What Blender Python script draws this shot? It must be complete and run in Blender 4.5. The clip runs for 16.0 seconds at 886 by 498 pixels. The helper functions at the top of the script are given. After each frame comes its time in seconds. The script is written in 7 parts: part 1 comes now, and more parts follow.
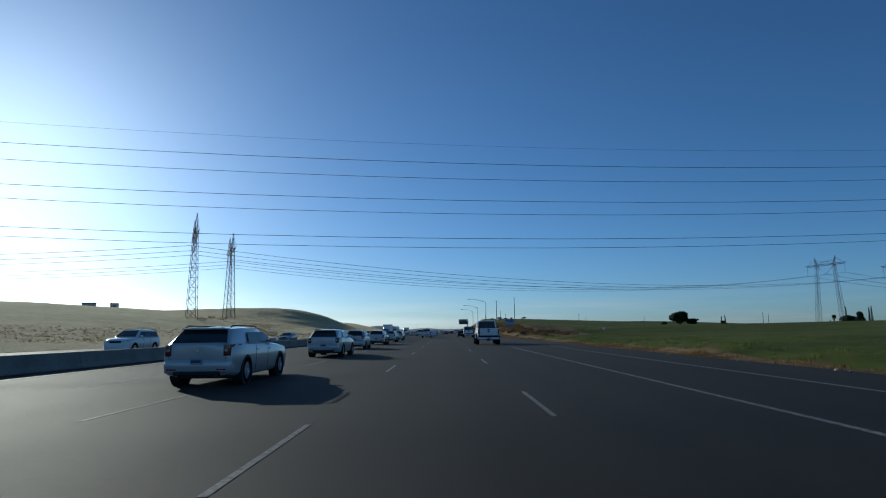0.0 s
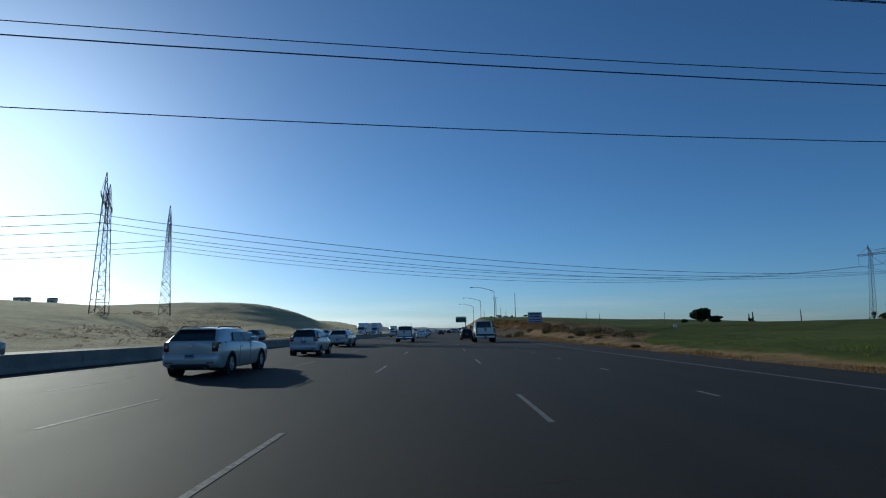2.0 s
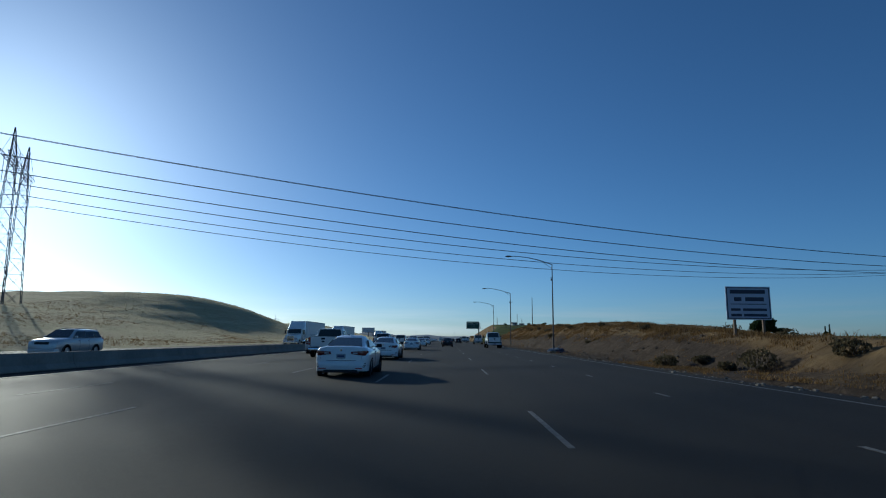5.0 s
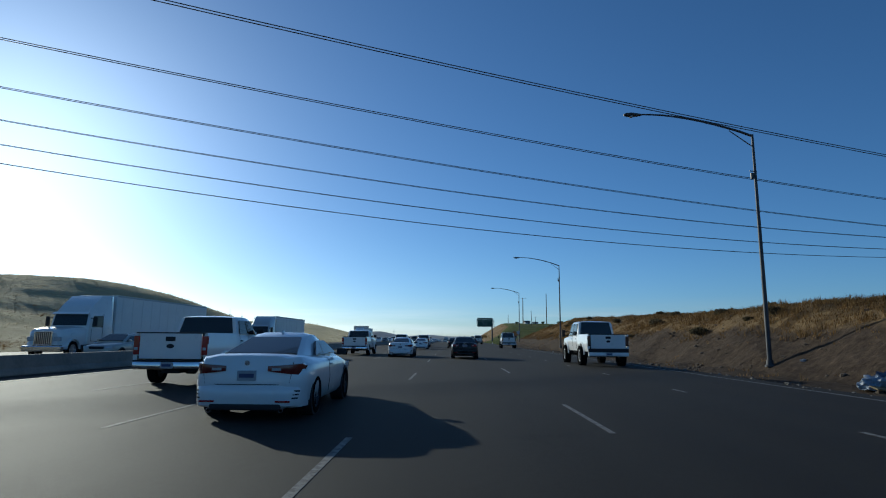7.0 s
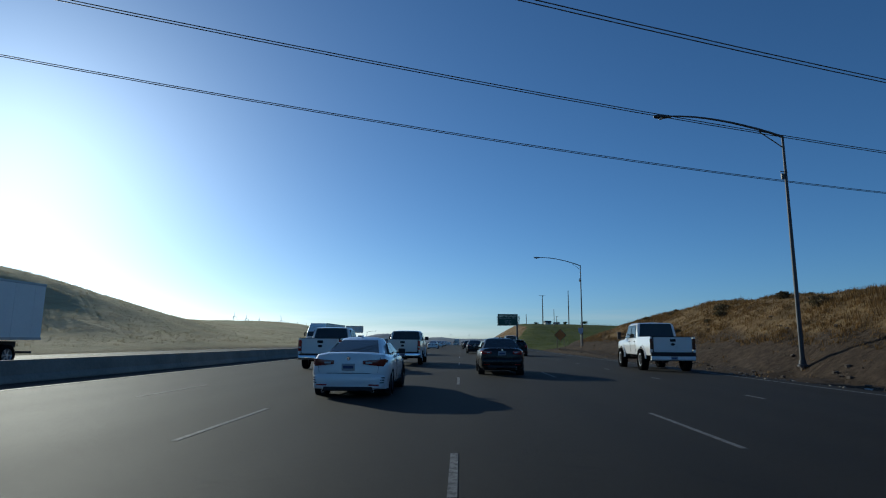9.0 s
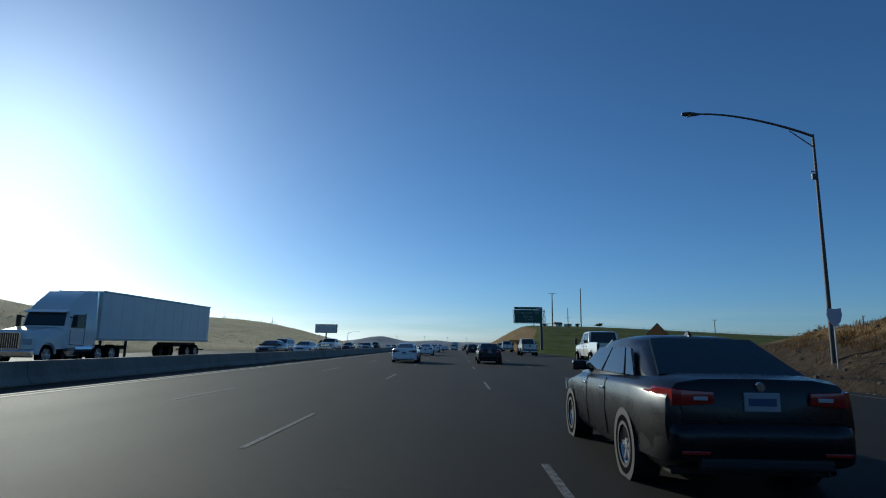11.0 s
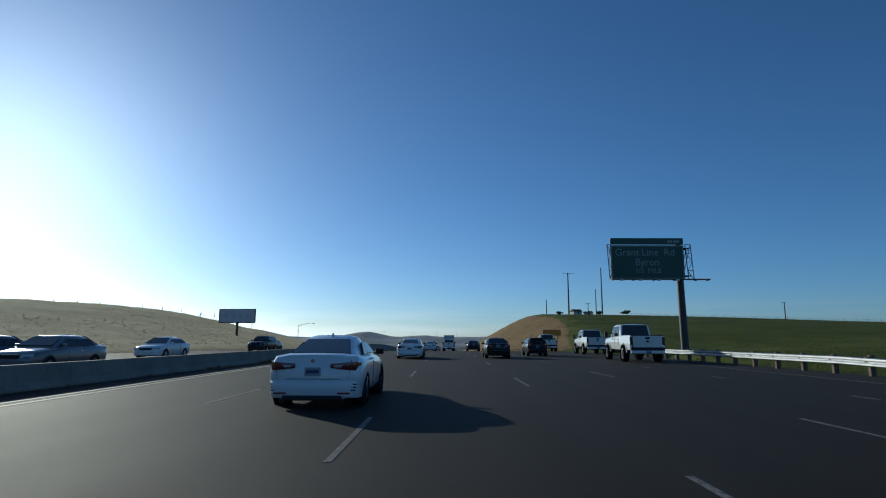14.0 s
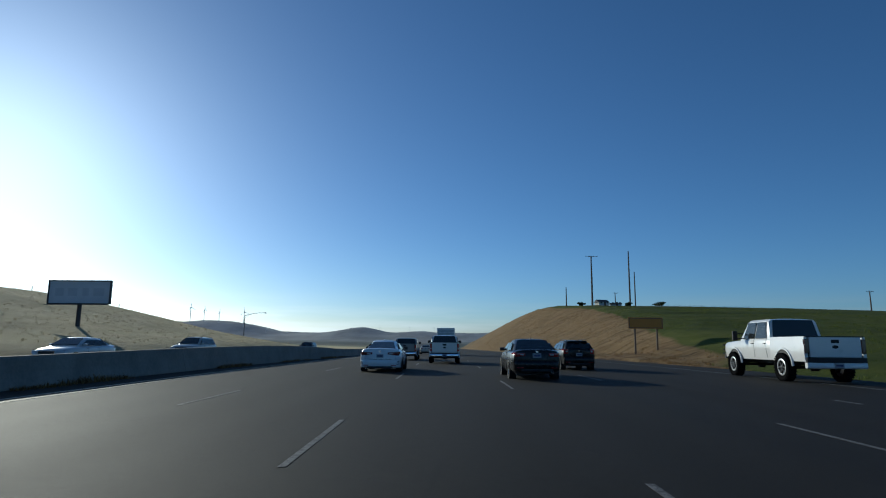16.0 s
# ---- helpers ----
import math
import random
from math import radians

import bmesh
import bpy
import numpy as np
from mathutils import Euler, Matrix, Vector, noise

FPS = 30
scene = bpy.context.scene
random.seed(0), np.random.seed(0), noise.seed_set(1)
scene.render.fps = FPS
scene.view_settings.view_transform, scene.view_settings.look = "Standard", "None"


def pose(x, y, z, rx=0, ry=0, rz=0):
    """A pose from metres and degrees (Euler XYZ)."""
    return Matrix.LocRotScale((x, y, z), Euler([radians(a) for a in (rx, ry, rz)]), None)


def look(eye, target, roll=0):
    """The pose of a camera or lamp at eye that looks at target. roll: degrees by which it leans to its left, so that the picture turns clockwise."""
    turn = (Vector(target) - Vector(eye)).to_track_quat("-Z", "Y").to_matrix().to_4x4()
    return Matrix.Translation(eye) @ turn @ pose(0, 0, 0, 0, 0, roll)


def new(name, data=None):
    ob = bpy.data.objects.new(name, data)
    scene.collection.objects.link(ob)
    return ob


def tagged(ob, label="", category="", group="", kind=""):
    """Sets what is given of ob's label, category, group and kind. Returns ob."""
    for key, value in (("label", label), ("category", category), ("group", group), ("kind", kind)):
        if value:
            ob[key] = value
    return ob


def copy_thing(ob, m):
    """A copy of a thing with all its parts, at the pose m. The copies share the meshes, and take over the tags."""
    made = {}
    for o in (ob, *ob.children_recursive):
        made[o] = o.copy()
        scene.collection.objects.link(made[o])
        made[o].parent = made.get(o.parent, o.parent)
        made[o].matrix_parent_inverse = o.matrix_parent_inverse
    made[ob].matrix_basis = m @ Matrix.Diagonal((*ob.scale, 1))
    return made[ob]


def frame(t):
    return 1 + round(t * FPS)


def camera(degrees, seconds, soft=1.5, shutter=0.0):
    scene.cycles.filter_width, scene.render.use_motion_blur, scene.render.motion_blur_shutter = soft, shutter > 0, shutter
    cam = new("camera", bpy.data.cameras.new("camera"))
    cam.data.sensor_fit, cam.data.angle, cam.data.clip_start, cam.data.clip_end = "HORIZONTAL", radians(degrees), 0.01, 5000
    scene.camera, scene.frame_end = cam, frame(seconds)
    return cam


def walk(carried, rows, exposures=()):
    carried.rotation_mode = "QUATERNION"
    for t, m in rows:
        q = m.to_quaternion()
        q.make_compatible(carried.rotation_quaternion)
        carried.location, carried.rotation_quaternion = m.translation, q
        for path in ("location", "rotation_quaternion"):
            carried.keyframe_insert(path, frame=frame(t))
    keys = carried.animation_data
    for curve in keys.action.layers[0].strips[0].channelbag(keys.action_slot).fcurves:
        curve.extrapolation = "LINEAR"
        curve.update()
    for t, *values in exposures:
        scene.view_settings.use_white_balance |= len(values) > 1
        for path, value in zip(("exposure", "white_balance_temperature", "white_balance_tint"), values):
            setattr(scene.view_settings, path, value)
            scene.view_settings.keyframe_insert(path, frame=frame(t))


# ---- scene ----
# ---- camera: a car's windscreen height, driven along the freeway ----
cam = camera(75.4, 16.0, soft=1.1)
PATH = [
    (0, (-1.666, -0.000, 1.310), (-1.671, 1.979, 1.595), -0.68),
    (0.5, (-1.856, 15.116, 1.310), (-1.851, 17.096, 1.591), -0.97),
    (1, (-1.934, 29.886, 1.310), (-1.923, 31.867, 1.583), -1.10),
    (1.5, (-1.752, 44.665, 1.310), (-1.738, 46.645, 1.593), -1.20),
    (2, (-1.571, 59.237, 1.310), (-1.559, 61.217, 1.592), -0.74),
    (2.5, (-1.490, 73.706, 1.310), (-1.482, 75.685, 1.594), -0.67),
    (3, (-1.421, 88.273, 1.310), (-1.417, 90.250, 1.611), -0.66),
    (5.5, (-1.656, 158.403, 1.310), (-1.673, 160.378, 1.625), 0.63),
    (6, (-1.839, 172.818, 1.310), (-1.855, 174.792, 1.634), -0.10),
    (6.5, (-2.082, 187.268, 1.310), (-2.104, 189.243, 1.622), 0.52),
    (7, (-2.311, 201.612, 1.310), (-2.342, 203.588, 1.620), 0.49),
    (7.5, (-2.545, 216.322, 1.310), (-2.588, 218.296, 1.627), 0.25),
    (8, (-2.830, 230.989, 1.310), (-2.879, 232.963, 1.625), 0.38),
    (8.5, (-3.211, 245.972, 1.310), (-3.271, 247.947, 1.625), 0.13),
    (9, (-3.591, 260.956, 1.310), (-3.653, 262.929, 1.628), 0.45),
    (11.5, (-4.995, 334.521, 1.310), (-5.047, 336.493, 1.640), 0.98),
    (12, (-5.362, 349.333, 1.310), (-5.405, 351.305, 1.640), 0.71),
    (12.5, (-5.604, 363.964, 1.310), (-5.637, 365.939, 1.624), 0.53),
    (13, (-5.800, 378.760, 1.310), (-5.827, 380.736, 1.614), 0.51),
    (13.5, (-6.003, 393.530, 1.310), (-6.023, 395.506, 1.613), 0.58),
    (14, (-6.035, 408.465, 1.310), (-6.047, 410.440, 1.623), 0.15),
    (14.5, (-5.907, 423.226, 1.310), (-5.913, 425.202, 1.613), 0.05),
    (15, (-5.808, 437.705, 1.310), (-5.811, 439.681, 1.621), 0.06),
    (15.5, (-5.684, 452.586, 1.310), (-5.687, 454.562, 1.620), 0.30),
    (16, (-5.619, 467.152, 1.310), (-5.626, 469.130, 1.610), 0.48),
]
walk(cam, [(t, look(eye, target, roll)) for t, eye, target, roll in PATH],
     [(0.0, -0.28, 5440, -3), (3.0, -0.28, 5440, -3), (5.5, -0.37, 5300, -3), (6.0, -0.12, 5440, -3), (7.0, -0.10, 5440, -3), (9.0, -0.24, 5440, -3),
      (12.0, -0.24, 5440, -3), (14.5, -0.30, 5440, -3), (16.0, -0.30, 5440, -3)])

# ---- world and light ----
SUN_AZ = radians(-39.5)      # to the left of straight ahead
SUN_EL = radians(15.5)
world = bpy.data.worlds.new("evening_sky")
scene.world = world
world.use_nodes = True
wn = world.node_tree.nodes
wl = world.node_tree.links
wn.clear()
sky = wn.new("ShaderNodeTexSky")
sky.sky_type = "NISHITA"
sky.sun_disc = False
sky.sun_elevation = SUN_EL
sky.sun_rotation = SUN_AZ
sky.altitude = 50
sky.air_density = 0.75
sky.dust_density = 0.56
sky.ozone_density = 4.8
bg = wn.new("ShaderNodeBackground")
bg.inputs["Strength"].default_value = 0.101
wout = wn.new("ShaderNodeOutputWorld")
# thin streaks of high cloud low over the horizon
way = wn.new("ShaderNodeTexCoord")
spread = wn.new("ShaderNodeMapping")
spread.inputs["Scale"].default_value = (2.2, 2.2, 34.0)
spread.inputs["Location"].default_value = (0.4, 1.3, 0.0)
wl.new(way.outputs["Generated"], spread.inputs[0])
streak = wn.new("ShaderNodeTexNoise")
streak.inputs["Scale"].default_value, streak.inputs["Detail"].default_value, streak.inputs["Roughness"].default_value = 1.4, 5.0, 0.55
wl.new(spread.outputs[0], streak.inputs["Vector"])
dense = wn.new("ShaderNodeMapRange")
dense.inputs[1].default_value, dense.inputs[2].default_value, dense.inputs[4].default_value = 0.46, 0.72, 0.6
wl.new(streak.outputs[0], dense.inputs[0])
height = wn.new("ShaderNodeSeparateXYZ")
wl.new(way.outputs["Generated"], height.inputs[0])
low = wn.new("ShaderNodeMapRange")
low.interpolation_type = "SMOOTHSTEP"
low.inputs[1].default_value, low.inputs[2].default_value, low.inputs[3].default_value, low.inputs[4].default_value = 0.015, 0.075, 1.0, 0.0
wl.new(height.outputs[2], low.inputs[0])
cloudy = wn.new("ShaderNodeMath")
cloudy.operation = "MULTIPLY"
wl.new(dense.outputs[0], cloudy.inputs[0])
wl.new(low.outputs[0], cloudy.inputs[1])
grey = wn.new("ShaderNodeRGBToBW")
wl.new(sky.outputs[0], grey.inputs[0])
lit = wn.new("ShaderNodeMath")
lit.operation = "MULTIPLY"
wl.new(grey.outputs[0], lit.inputs[0])
lit.inputs[1].default_value = 1.3
haze = wn.new("ShaderNodeMix")
haze.data_type = "RGBA"
wl.new(cloudy.outputs[0], haze.inputs[0])
wl.new(sky.outputs[0], haze.inputs[6])
wl.new(lit.outputs[0], haze.inputs[7])
wl.new(haze.outputs[2], bg.inputs[0])
wl.new(bg.outputs[0], wout.inputs[0])
sun_data = bpy.data.lights.new("sun", "SUN")
sun_data.energy = 3.7
sun_data.angle = radians(0.53)
sun_data.color = (1.0, 0.86, 0.68)
sun = new("sun", sun_data)
sun_dir = Vector((math.sin(SUN_AZ) * math.cos(SUN_EL), math.cos(SUN_AZ) * math.cos(SUN_EL), math.sin(SUN_EL)))
sun.matrix_world = look((0, 0, 200), Vector((0, 0, 200)) - sun_dir)

# ---- materials ----
def nodes_of(name):
    m = bpy.data.materials.new(name)
    m.use_nodes = True
    nt = m.node_tree
    return m, nt, nt.nodes["Principled BSDF"]


def noise_node(nt, scale, detail=4.0, rough=0.55, coords=None, stretch=None):
    n = nt.nodes.new("ShaderNodeTexNoise")
    n.inputs["Scale"].default_value = scale
    n.inputs["Detail"].default_value = detail
    n.inputs["Roughness"].default_value = rough
    if coords is not None:
        if stretch:
            mp = nt.nodes.new("ShaderNodeMapping")
            mp.inputs["Scale"].default_value = stretch
            nt.links.new(coords, mp.inputs[0])
            coords = mp.outputs[0]
        nt.links.new(coords, n.inputs["Vector"])
    return n


def ramp(nt, source, stops):
    r = nt.nodes.new("ShaderNodeValToRGB")
    while len(r.color_ramp.elements) < len(stops):
        r.color_ramp.elements.new(0.5)
    for e, (p, c) in zip(r.color_ramp.elements, stops):
        e.position, e.color = p, (*c, 1)
    nt.links.new(source, r.inputs[0])
    return r


def mix(nt, fac, a, b, mode="MIX"):
    m = nt.nodes.new("ShaderNodeMix")
    m.data_type, m.blend_type = "RGBA", mode
    for sock, v in ((m.inputs[0], fac), (m.inputs[6], a), (m.inputs[7], b)):
        if hasattr(v, "is_linked"):
            nt.links.new(v, sock)
        elif isinstance(v, tuple):
            sock.default_value = (*v, 1)
        else:
            sock.default_value = v
    return m.outputs[2]


def bump(nt, bsdf, height, strength, distance):
    b = nt.nodes.new("ShaderNodeBump")
    b.inputs["Strength"].default_value = strength
    b.inputs["Distance"].default_value = distance
    nt.links.new(height, b.inputs["Height"])
    nt.links.new(b.outputs[0], bsdf.inputs["Normal"])


def simple(name, colour, rough=0.5, metal=0.0, vary=0.12, scale=3.0, coat=0.0, bumpy=0.0):
    """A painted, metal or plastic surface with a little grain and wear."""
    m, nt, p = nodes_of(name)
    co = nt.nodes.new("ShaderNodeTexCoord").outputs["Object"]
    n1 = noise_node(nt, scale, 5, 0.6, co)
    n2 = noise_node(nt, scale * 14, 3, 0.5, co)
    lo = tuple(c * (1 - vary) for c in colour)
    hi = tuple(min(1, c * (1 + vary)) for c in colour)
    r1 = ramp(nt, n1.outputs[0], [(0.3, lo), (0.7, hi)])
    out = mix(nt, 0.25, r1.outputs[0], ramp(nt, n2.outputs[0], [(0.35, lo), (0.65, hi)]).outputs[0])
    nt.links.new(out, p.inputs["Base Color"])
    rr = nt.nodes.new("ShaderNodeMapRange")
    rr.inputs[3].default_value, rr.inputs[4].default_value = max(0.02, rough - 0.07), min(1, rough + 0.1)
    nt.links.new(n1.outputs[0], rr.inputs[0])
    nt.links.new(rr.outputs[0], p.inputs["Roughness"])
    p.inputs["Metallic"].default_value = metal
    p.inputs["Coat Weight"].default_value = coat
    p.inputs["Coat Roughness"].default_value = 0.05
    if bumpy:
        bump(nt, p, n2.outputs[0], 0.5, bumpy)
    return m


def make_ground():
    m, nt, p = nodes_of("grassland")
    co = nt.nodes.new("ShaderNodeTexCoord").outputs["Object"]
    big = noise_node(nt, 0.03, 5, 0.6, co)
    mid = noise_node(nt, 0.22, 6, 0.65, co)
    fine = noise_node(nt, 2.2, 6, 0.7, co)
    grit = noise_node(nt, 11.0, 4, 0.7, co)
    att = nt.nodes.new("ShaderNodeAttribute")
    att.attribute_name = "cover"
    sep = nt.nodes.new("ShaderNodeSeparateColor")
    nt.links.new(att.outputs["Color"], sep.inputs[0])
    dry = ramp(nt, mid.outputs[0], [(0.3, (0.125, 0.074, 0.031)), (0.5, (0.235, 0.145, 0.058)), (0.72, (0.345, 0.235, 0.102))])
    dry2 = mix(nt, 0.5, dry.outputs[0], ramp(nt, fine.outputs[0], [(0.3, (0.10, 0.062, 0.032)), (0.7, (0.32, 0.23, 0.11))]).outputs[0])
    green = ramp(nt, mid.outputs[0], [(0.28, (0.038, 0.053, 0.010)), (0.5, (0.092, 0.112, 0.019)), (0.75, (0.172, 0.172, 0.038))])
    green2 = mix(nt, 0.35, green.outputs[0], ramp(nt, fine.outputs[0], [(0.3, (0.038, 0.050, 0.010)), (0.7, (0.140, 0.152, 0.030))]).outputs[0])
    soil = ramp(nt, fine.outputs[0], [(0.3, (0.044, 0.031, 0.021)), (0.55, (0.084, 0.060, 0.040)), (0.78, (0.150, 0.110, 0.072))])
    # trodden bands that follow the slopes
    band = noise_node(nt, 1.0, 5, 0.65, co, (0.022, 0.022, 0.55))
    b_dry = ramp(nt, band.outputs[0], [(0.36, (0.085, 0.056, 0.030)), (0.5, (0.20, 0.138, 0.062)), (0.64, (0.36, 0.275, 0.14))])
    dry2 = mix(nt, 0.48, dry2, b_dry.outputs[0])
    b_green = ramp(nt, band.outputs[0], [(0.36, (0.032, 0.044, 0.010)), (0.5, (0.080, 0.098, 0.018)), (0.66, (0.155, 0.152, 0.040))])
    green2 = mix(nt, 0.45, green2, b_green.outputs[0])
    # rust-coloured and olive stands of weeds
    stand = noise_node(nt, 0.11, 4, 0.6, co)
    tint = ramp(nt, stand.outputs[0], [(0.34, (0.095, 0.072, 0.030)), (0.44, (0.185, 0.118, 0.050)), (0.54, (0.230, 0.150, 0.062)), (0.64, (0.170, 0.080, 0.032))])
    dry2 = mix(nt, 0.55, dry2, tint.outputs[0])
    # rills that run down the cut slopes
    rill = noise_node(nt, 1.0, 5, 0.7, co, (0.10, 0.75, 0.16))
    b_rill = ramp(nt, rill.outputs[0], [(0.36, (0.066, 0.040, 0.021)), (0.45, (0.235, 0.152, 0.070)), (0.64, (0.37, 0.255, 0.128))])
    dry2 = mix(nt, 0.56, dry2, b_rill.outputs[0])
    # distant land, its haze put into a blue-grey base colour
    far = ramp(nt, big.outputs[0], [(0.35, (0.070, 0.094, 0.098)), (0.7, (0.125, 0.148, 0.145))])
    # the range of dry hills on the horizon, paler and bluer with painted haze
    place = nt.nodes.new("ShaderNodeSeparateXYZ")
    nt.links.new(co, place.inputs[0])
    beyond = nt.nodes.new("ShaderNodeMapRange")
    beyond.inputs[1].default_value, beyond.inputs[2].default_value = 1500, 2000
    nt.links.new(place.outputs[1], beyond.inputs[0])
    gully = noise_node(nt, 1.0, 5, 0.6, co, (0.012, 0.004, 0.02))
    range_haze = ramp(nt, gully.outputs[0], [(0.36, (0.25, 0.265, 0.275)), (0.6, (0.385, 0.395, 0.395))])
    far = mix(nt, beyond.outputs[0], far.outputs[0], range_haze.outputs[0])
    # patchy borders between the covers
    def edged(channel, amount):
        a = nt.nodes.new("ShaderNodeMath")
        a.operation = "MULTIPLY_ADD"
        nt.links.new(mid.outputs[0], a.inputs[0])
        a.inputs[1].default_value = amount
        a.inputs[2].default_value = -amount * 0.5
        s = nt.nodes.new("ShaderNodeMath")
        s.operation = "ADD"
        s.use_clamp = True
        nt.links.new(sep.outputs[channel], s.inputs[0])
        nt.links.new(a.outputs[0], s.inputs[1])
        st = nt.nodes.new("ShaderNodeMapRange")
        st.interpolation_type = "SMOOTHSTEP"
        st.inputs[1].default_value, st.inputs[2].default_value = 0.35, 0.65
        nt.links.new(s.outputs[0], st.inputs[0])
        return st.outputs[0]
    c = mix(nt, edged(1, 0.5), dry2, green2)
    # dry straw grazing land, part of its paleness painted in for sun glare
    terrace = noise_node(nt, 1.0, 6, 0.7, co, (0.06, 0.035, 1.5))
    straw = ramp(nt, mix(nt, 0.5, band.outputs[0], terrace.outputs[0]), [(0.36, (0.11, 0.082, 0.045)), (0.47, (0.27, 0.21, 0.115)), (0.58, (0.38, 0.31, 0.178)), (0.68, (0.50, 0.425, 0.27))])
    graze = noise_node(nt, 1.0, 5, 0.65, co, (0.035, 0.055, 0.9))
    straw = mix(nt, ramp(nt, graze.outputs[0], [(0.42, (0, 0, 0)), (0.58, (0.85, 0.85, 0.85))]).outputs[0], straw.outputs[0], ramp(nt, fine.outputs[0], [(0.3, (0.10, 0.105, 0.035)), (0.7, (0.25, 0.235, 0.085))]).outputs[0])
    scrub = noise_node(nt, 0.35, 6, 0.75, co)
    straw = mix(nt, ramp(nt, scrub.outputs[0], [(0.55, (0, 0, 0)), (0.66, (0.7, 0.7, 0.7))]).outputs[0], straw, (0.115, 0.085, 0.05))
    paled_att = nt.nodes.new("ShaderNodeAttribute")
    paled_att.attribute_name = "paled"
    paling = nt.nodes.new("ShaderNodeMath")
    paling.operation = "MULTIPLY"
    nt.links.new(paled_att.outputs["Fac"], paling.inputs[0])
    nt.links.new(ramp(nt, mid.outputs[0], [(0.3, (0.35, 0.35, 0.35)), (0.7, (0.85, 0.85, 0.85))]).outputs[0], paling.inputs[1])
    c = mix(nt, paling.outputs[0], c, straw)
    c = mix(nt, edged(0, 0.8), c, soil.outputs[0])
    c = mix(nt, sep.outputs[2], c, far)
    nt.links.new(c, p.inputs["Base Color"])
    p.inputs["Roughness"].default_value = 0.95
    p.inputs["Specular IOR Level"].default_value = 0.1
    down = nt.nodes.new("ShaderNodeMath")
    down.operation = "MULTIPLY"
    nt.links.new(paled_att.outputs["Fac"], down.inputs[0])
    down.inputs[1].default_value = 0.65
    nt.links.new(down.outputs[0], p.inputs["Sheen Weight"])
    p.inputs["Sheen Roughness"].default_value = 0.6
    p.inputs["Sheen Tint"].default_value = (0.72, 0.63, 0.42, 1)
    h = mix(nt, 0.4, fine.outputs[0], grit.outputs[0])
    h = mix(nt, 0.55, h, rill.outputs[0])
    bump(nt, p, h, 1.0, 0.45)
    return m


def make_asphalt(name, lo, hi):
    m, nt, p = nodes_of(name)
    co = nt.nodes.new("ShaderNodeTexCoord").outputs["Object"]
    lane = noise_node(nt, 1.0, 4, 0.6, co, (0.55, 0.012, 1.0))     # wheel tracks along the road
    patch = noise_node(nt, 0.12, 5, 0.6, co)
    grain = noise_node(nt, 60.0, 3, 0.7, co)
    crack = noise_node(nt, 1.0, 6, 0.75, co, (1.2, 0.35, 1.0))
    a = ramp(nt, lane.outputs[0], [(0.32, lo), (0.7, hi)]).outputs[0]
    b = ramp(nt, patch.outputs[0], [(0.3, lo), (0.7, hi)]).outputs[0]
    c = mix(nt, 0.6, a, b)
    speck = noise_node(nt, 7.0, 5, 0.7, co)
    c = mix(nt, 0.3, c, ramp(nt, speck.outputs[0], [(0.36, tuple(v * 0.7 for v in lo)), (0.66, tuple(v * 1.3 for v in hi))]).outputs[0])
    c = mix(nt, 0.3, c, ramp(nt, grain.outputs[0], [(0.35, tuple(v * 0.55 for v in lo)), (0.7, tuple(v * 1.5 for v in hi))]).outputs[0])
    # wheel tracks: two polished bands in each lane, broken up by the patches
    sx = nt.nodes.new("ShaderNodeSeparateXYZ")
    nt.links.new(co, sx.inputs[0])
    wv = nt.nodes.new("ShaderNodeMath")
    wv.operation = "MULTIPLY"
    nt.links.new(sx.outputs[0], wv.inputs[0])
    wv.inputs[1].default_value = 2 * math.pi * 2 / 3.66
    cs = nt.nodes.new("ShaderNodeMath")
    cs.operation = "COSINE"
    nt.links.new(wv.outputs[0], cs.inputs[0])
    tr = nt.nodes.new("ShaderNodeMapRange")
    tr.inputs[1].default_value, tr.inputs[2].default_value = -1.0, 1.0
    nt.links.new(cs.outputs[0], tr.inputs[0])
    track = ramp(nt, tr.outputs[0], [(0.1, (0.84, 0.84, 0.84)), (0.9, (1.12, 1.12, 1.12))]).outputs[0]
    c = mix(nt, 0.55, c, track, "MULTIPLY")
    # fine cracks and dark dribbles of sealant
    vor = nt.nodes.new("ShaderNodeTexVoronoi")
    vor.feature = "DISTANCE_TO_EDGE"
    vor.inputs["Scale"].default_value = 0.22
    wob = noise_node(nt, 1.3, 4, 0.6, co)
    warp = mix(nt, 0.12, co, wob.outputs[1], "ADD")
    nt.links.new(warp, vor.inputs["Vector"])
    line = ramp(nt, vor.outputs["Distance"], [(0.0, (1, 1, 1)), (0.012, (0, 0, 0))]).outputs[0]
    gate = ramp(nt, crack.outputs[0], [(0.50, (0, 0, 0)), (0.62, (0.55, 0.55, 0.55))]).outputs[0]
    c = mix(nt, mix(nt, 1.0, line, gate, "MULTIPLY"), c, tuple(v * 0.35 for v in lo))
    nt.links.new(c, p.inputs["Base Color"])
    rr = nt.nodes.new("ShaderNodeMapRange")
    rr.inputs[3].default_value, rr.inputs[4].default_value = 0.74, 0.82
    nt.links.new(lane.outputs[0], rr.inputs[0])
    nt.links.new(rr.outputs[0], p.inputs["Roughness"])
    p.inputs["Specular IOR Level"].default_value = 0.17
    bump(nt, p, grain.outputs[0], 0.5, 0.01)
    return m


def make_glass(name, tint, alpha_rough=0.03):
    """Tinted car glass: dark, glossy, slightly see-through."""
    m, nt, p = nodes_of(name)
    p.inputs["Base Color"].default_value = (*tint, 1)
    p.inputs["Roughness"].default_value = alpha_rough
    p.inputs["Transmission Weight"].default_value = 0.55
    p.inputs["IOR"].default_value = 1.45
    return m


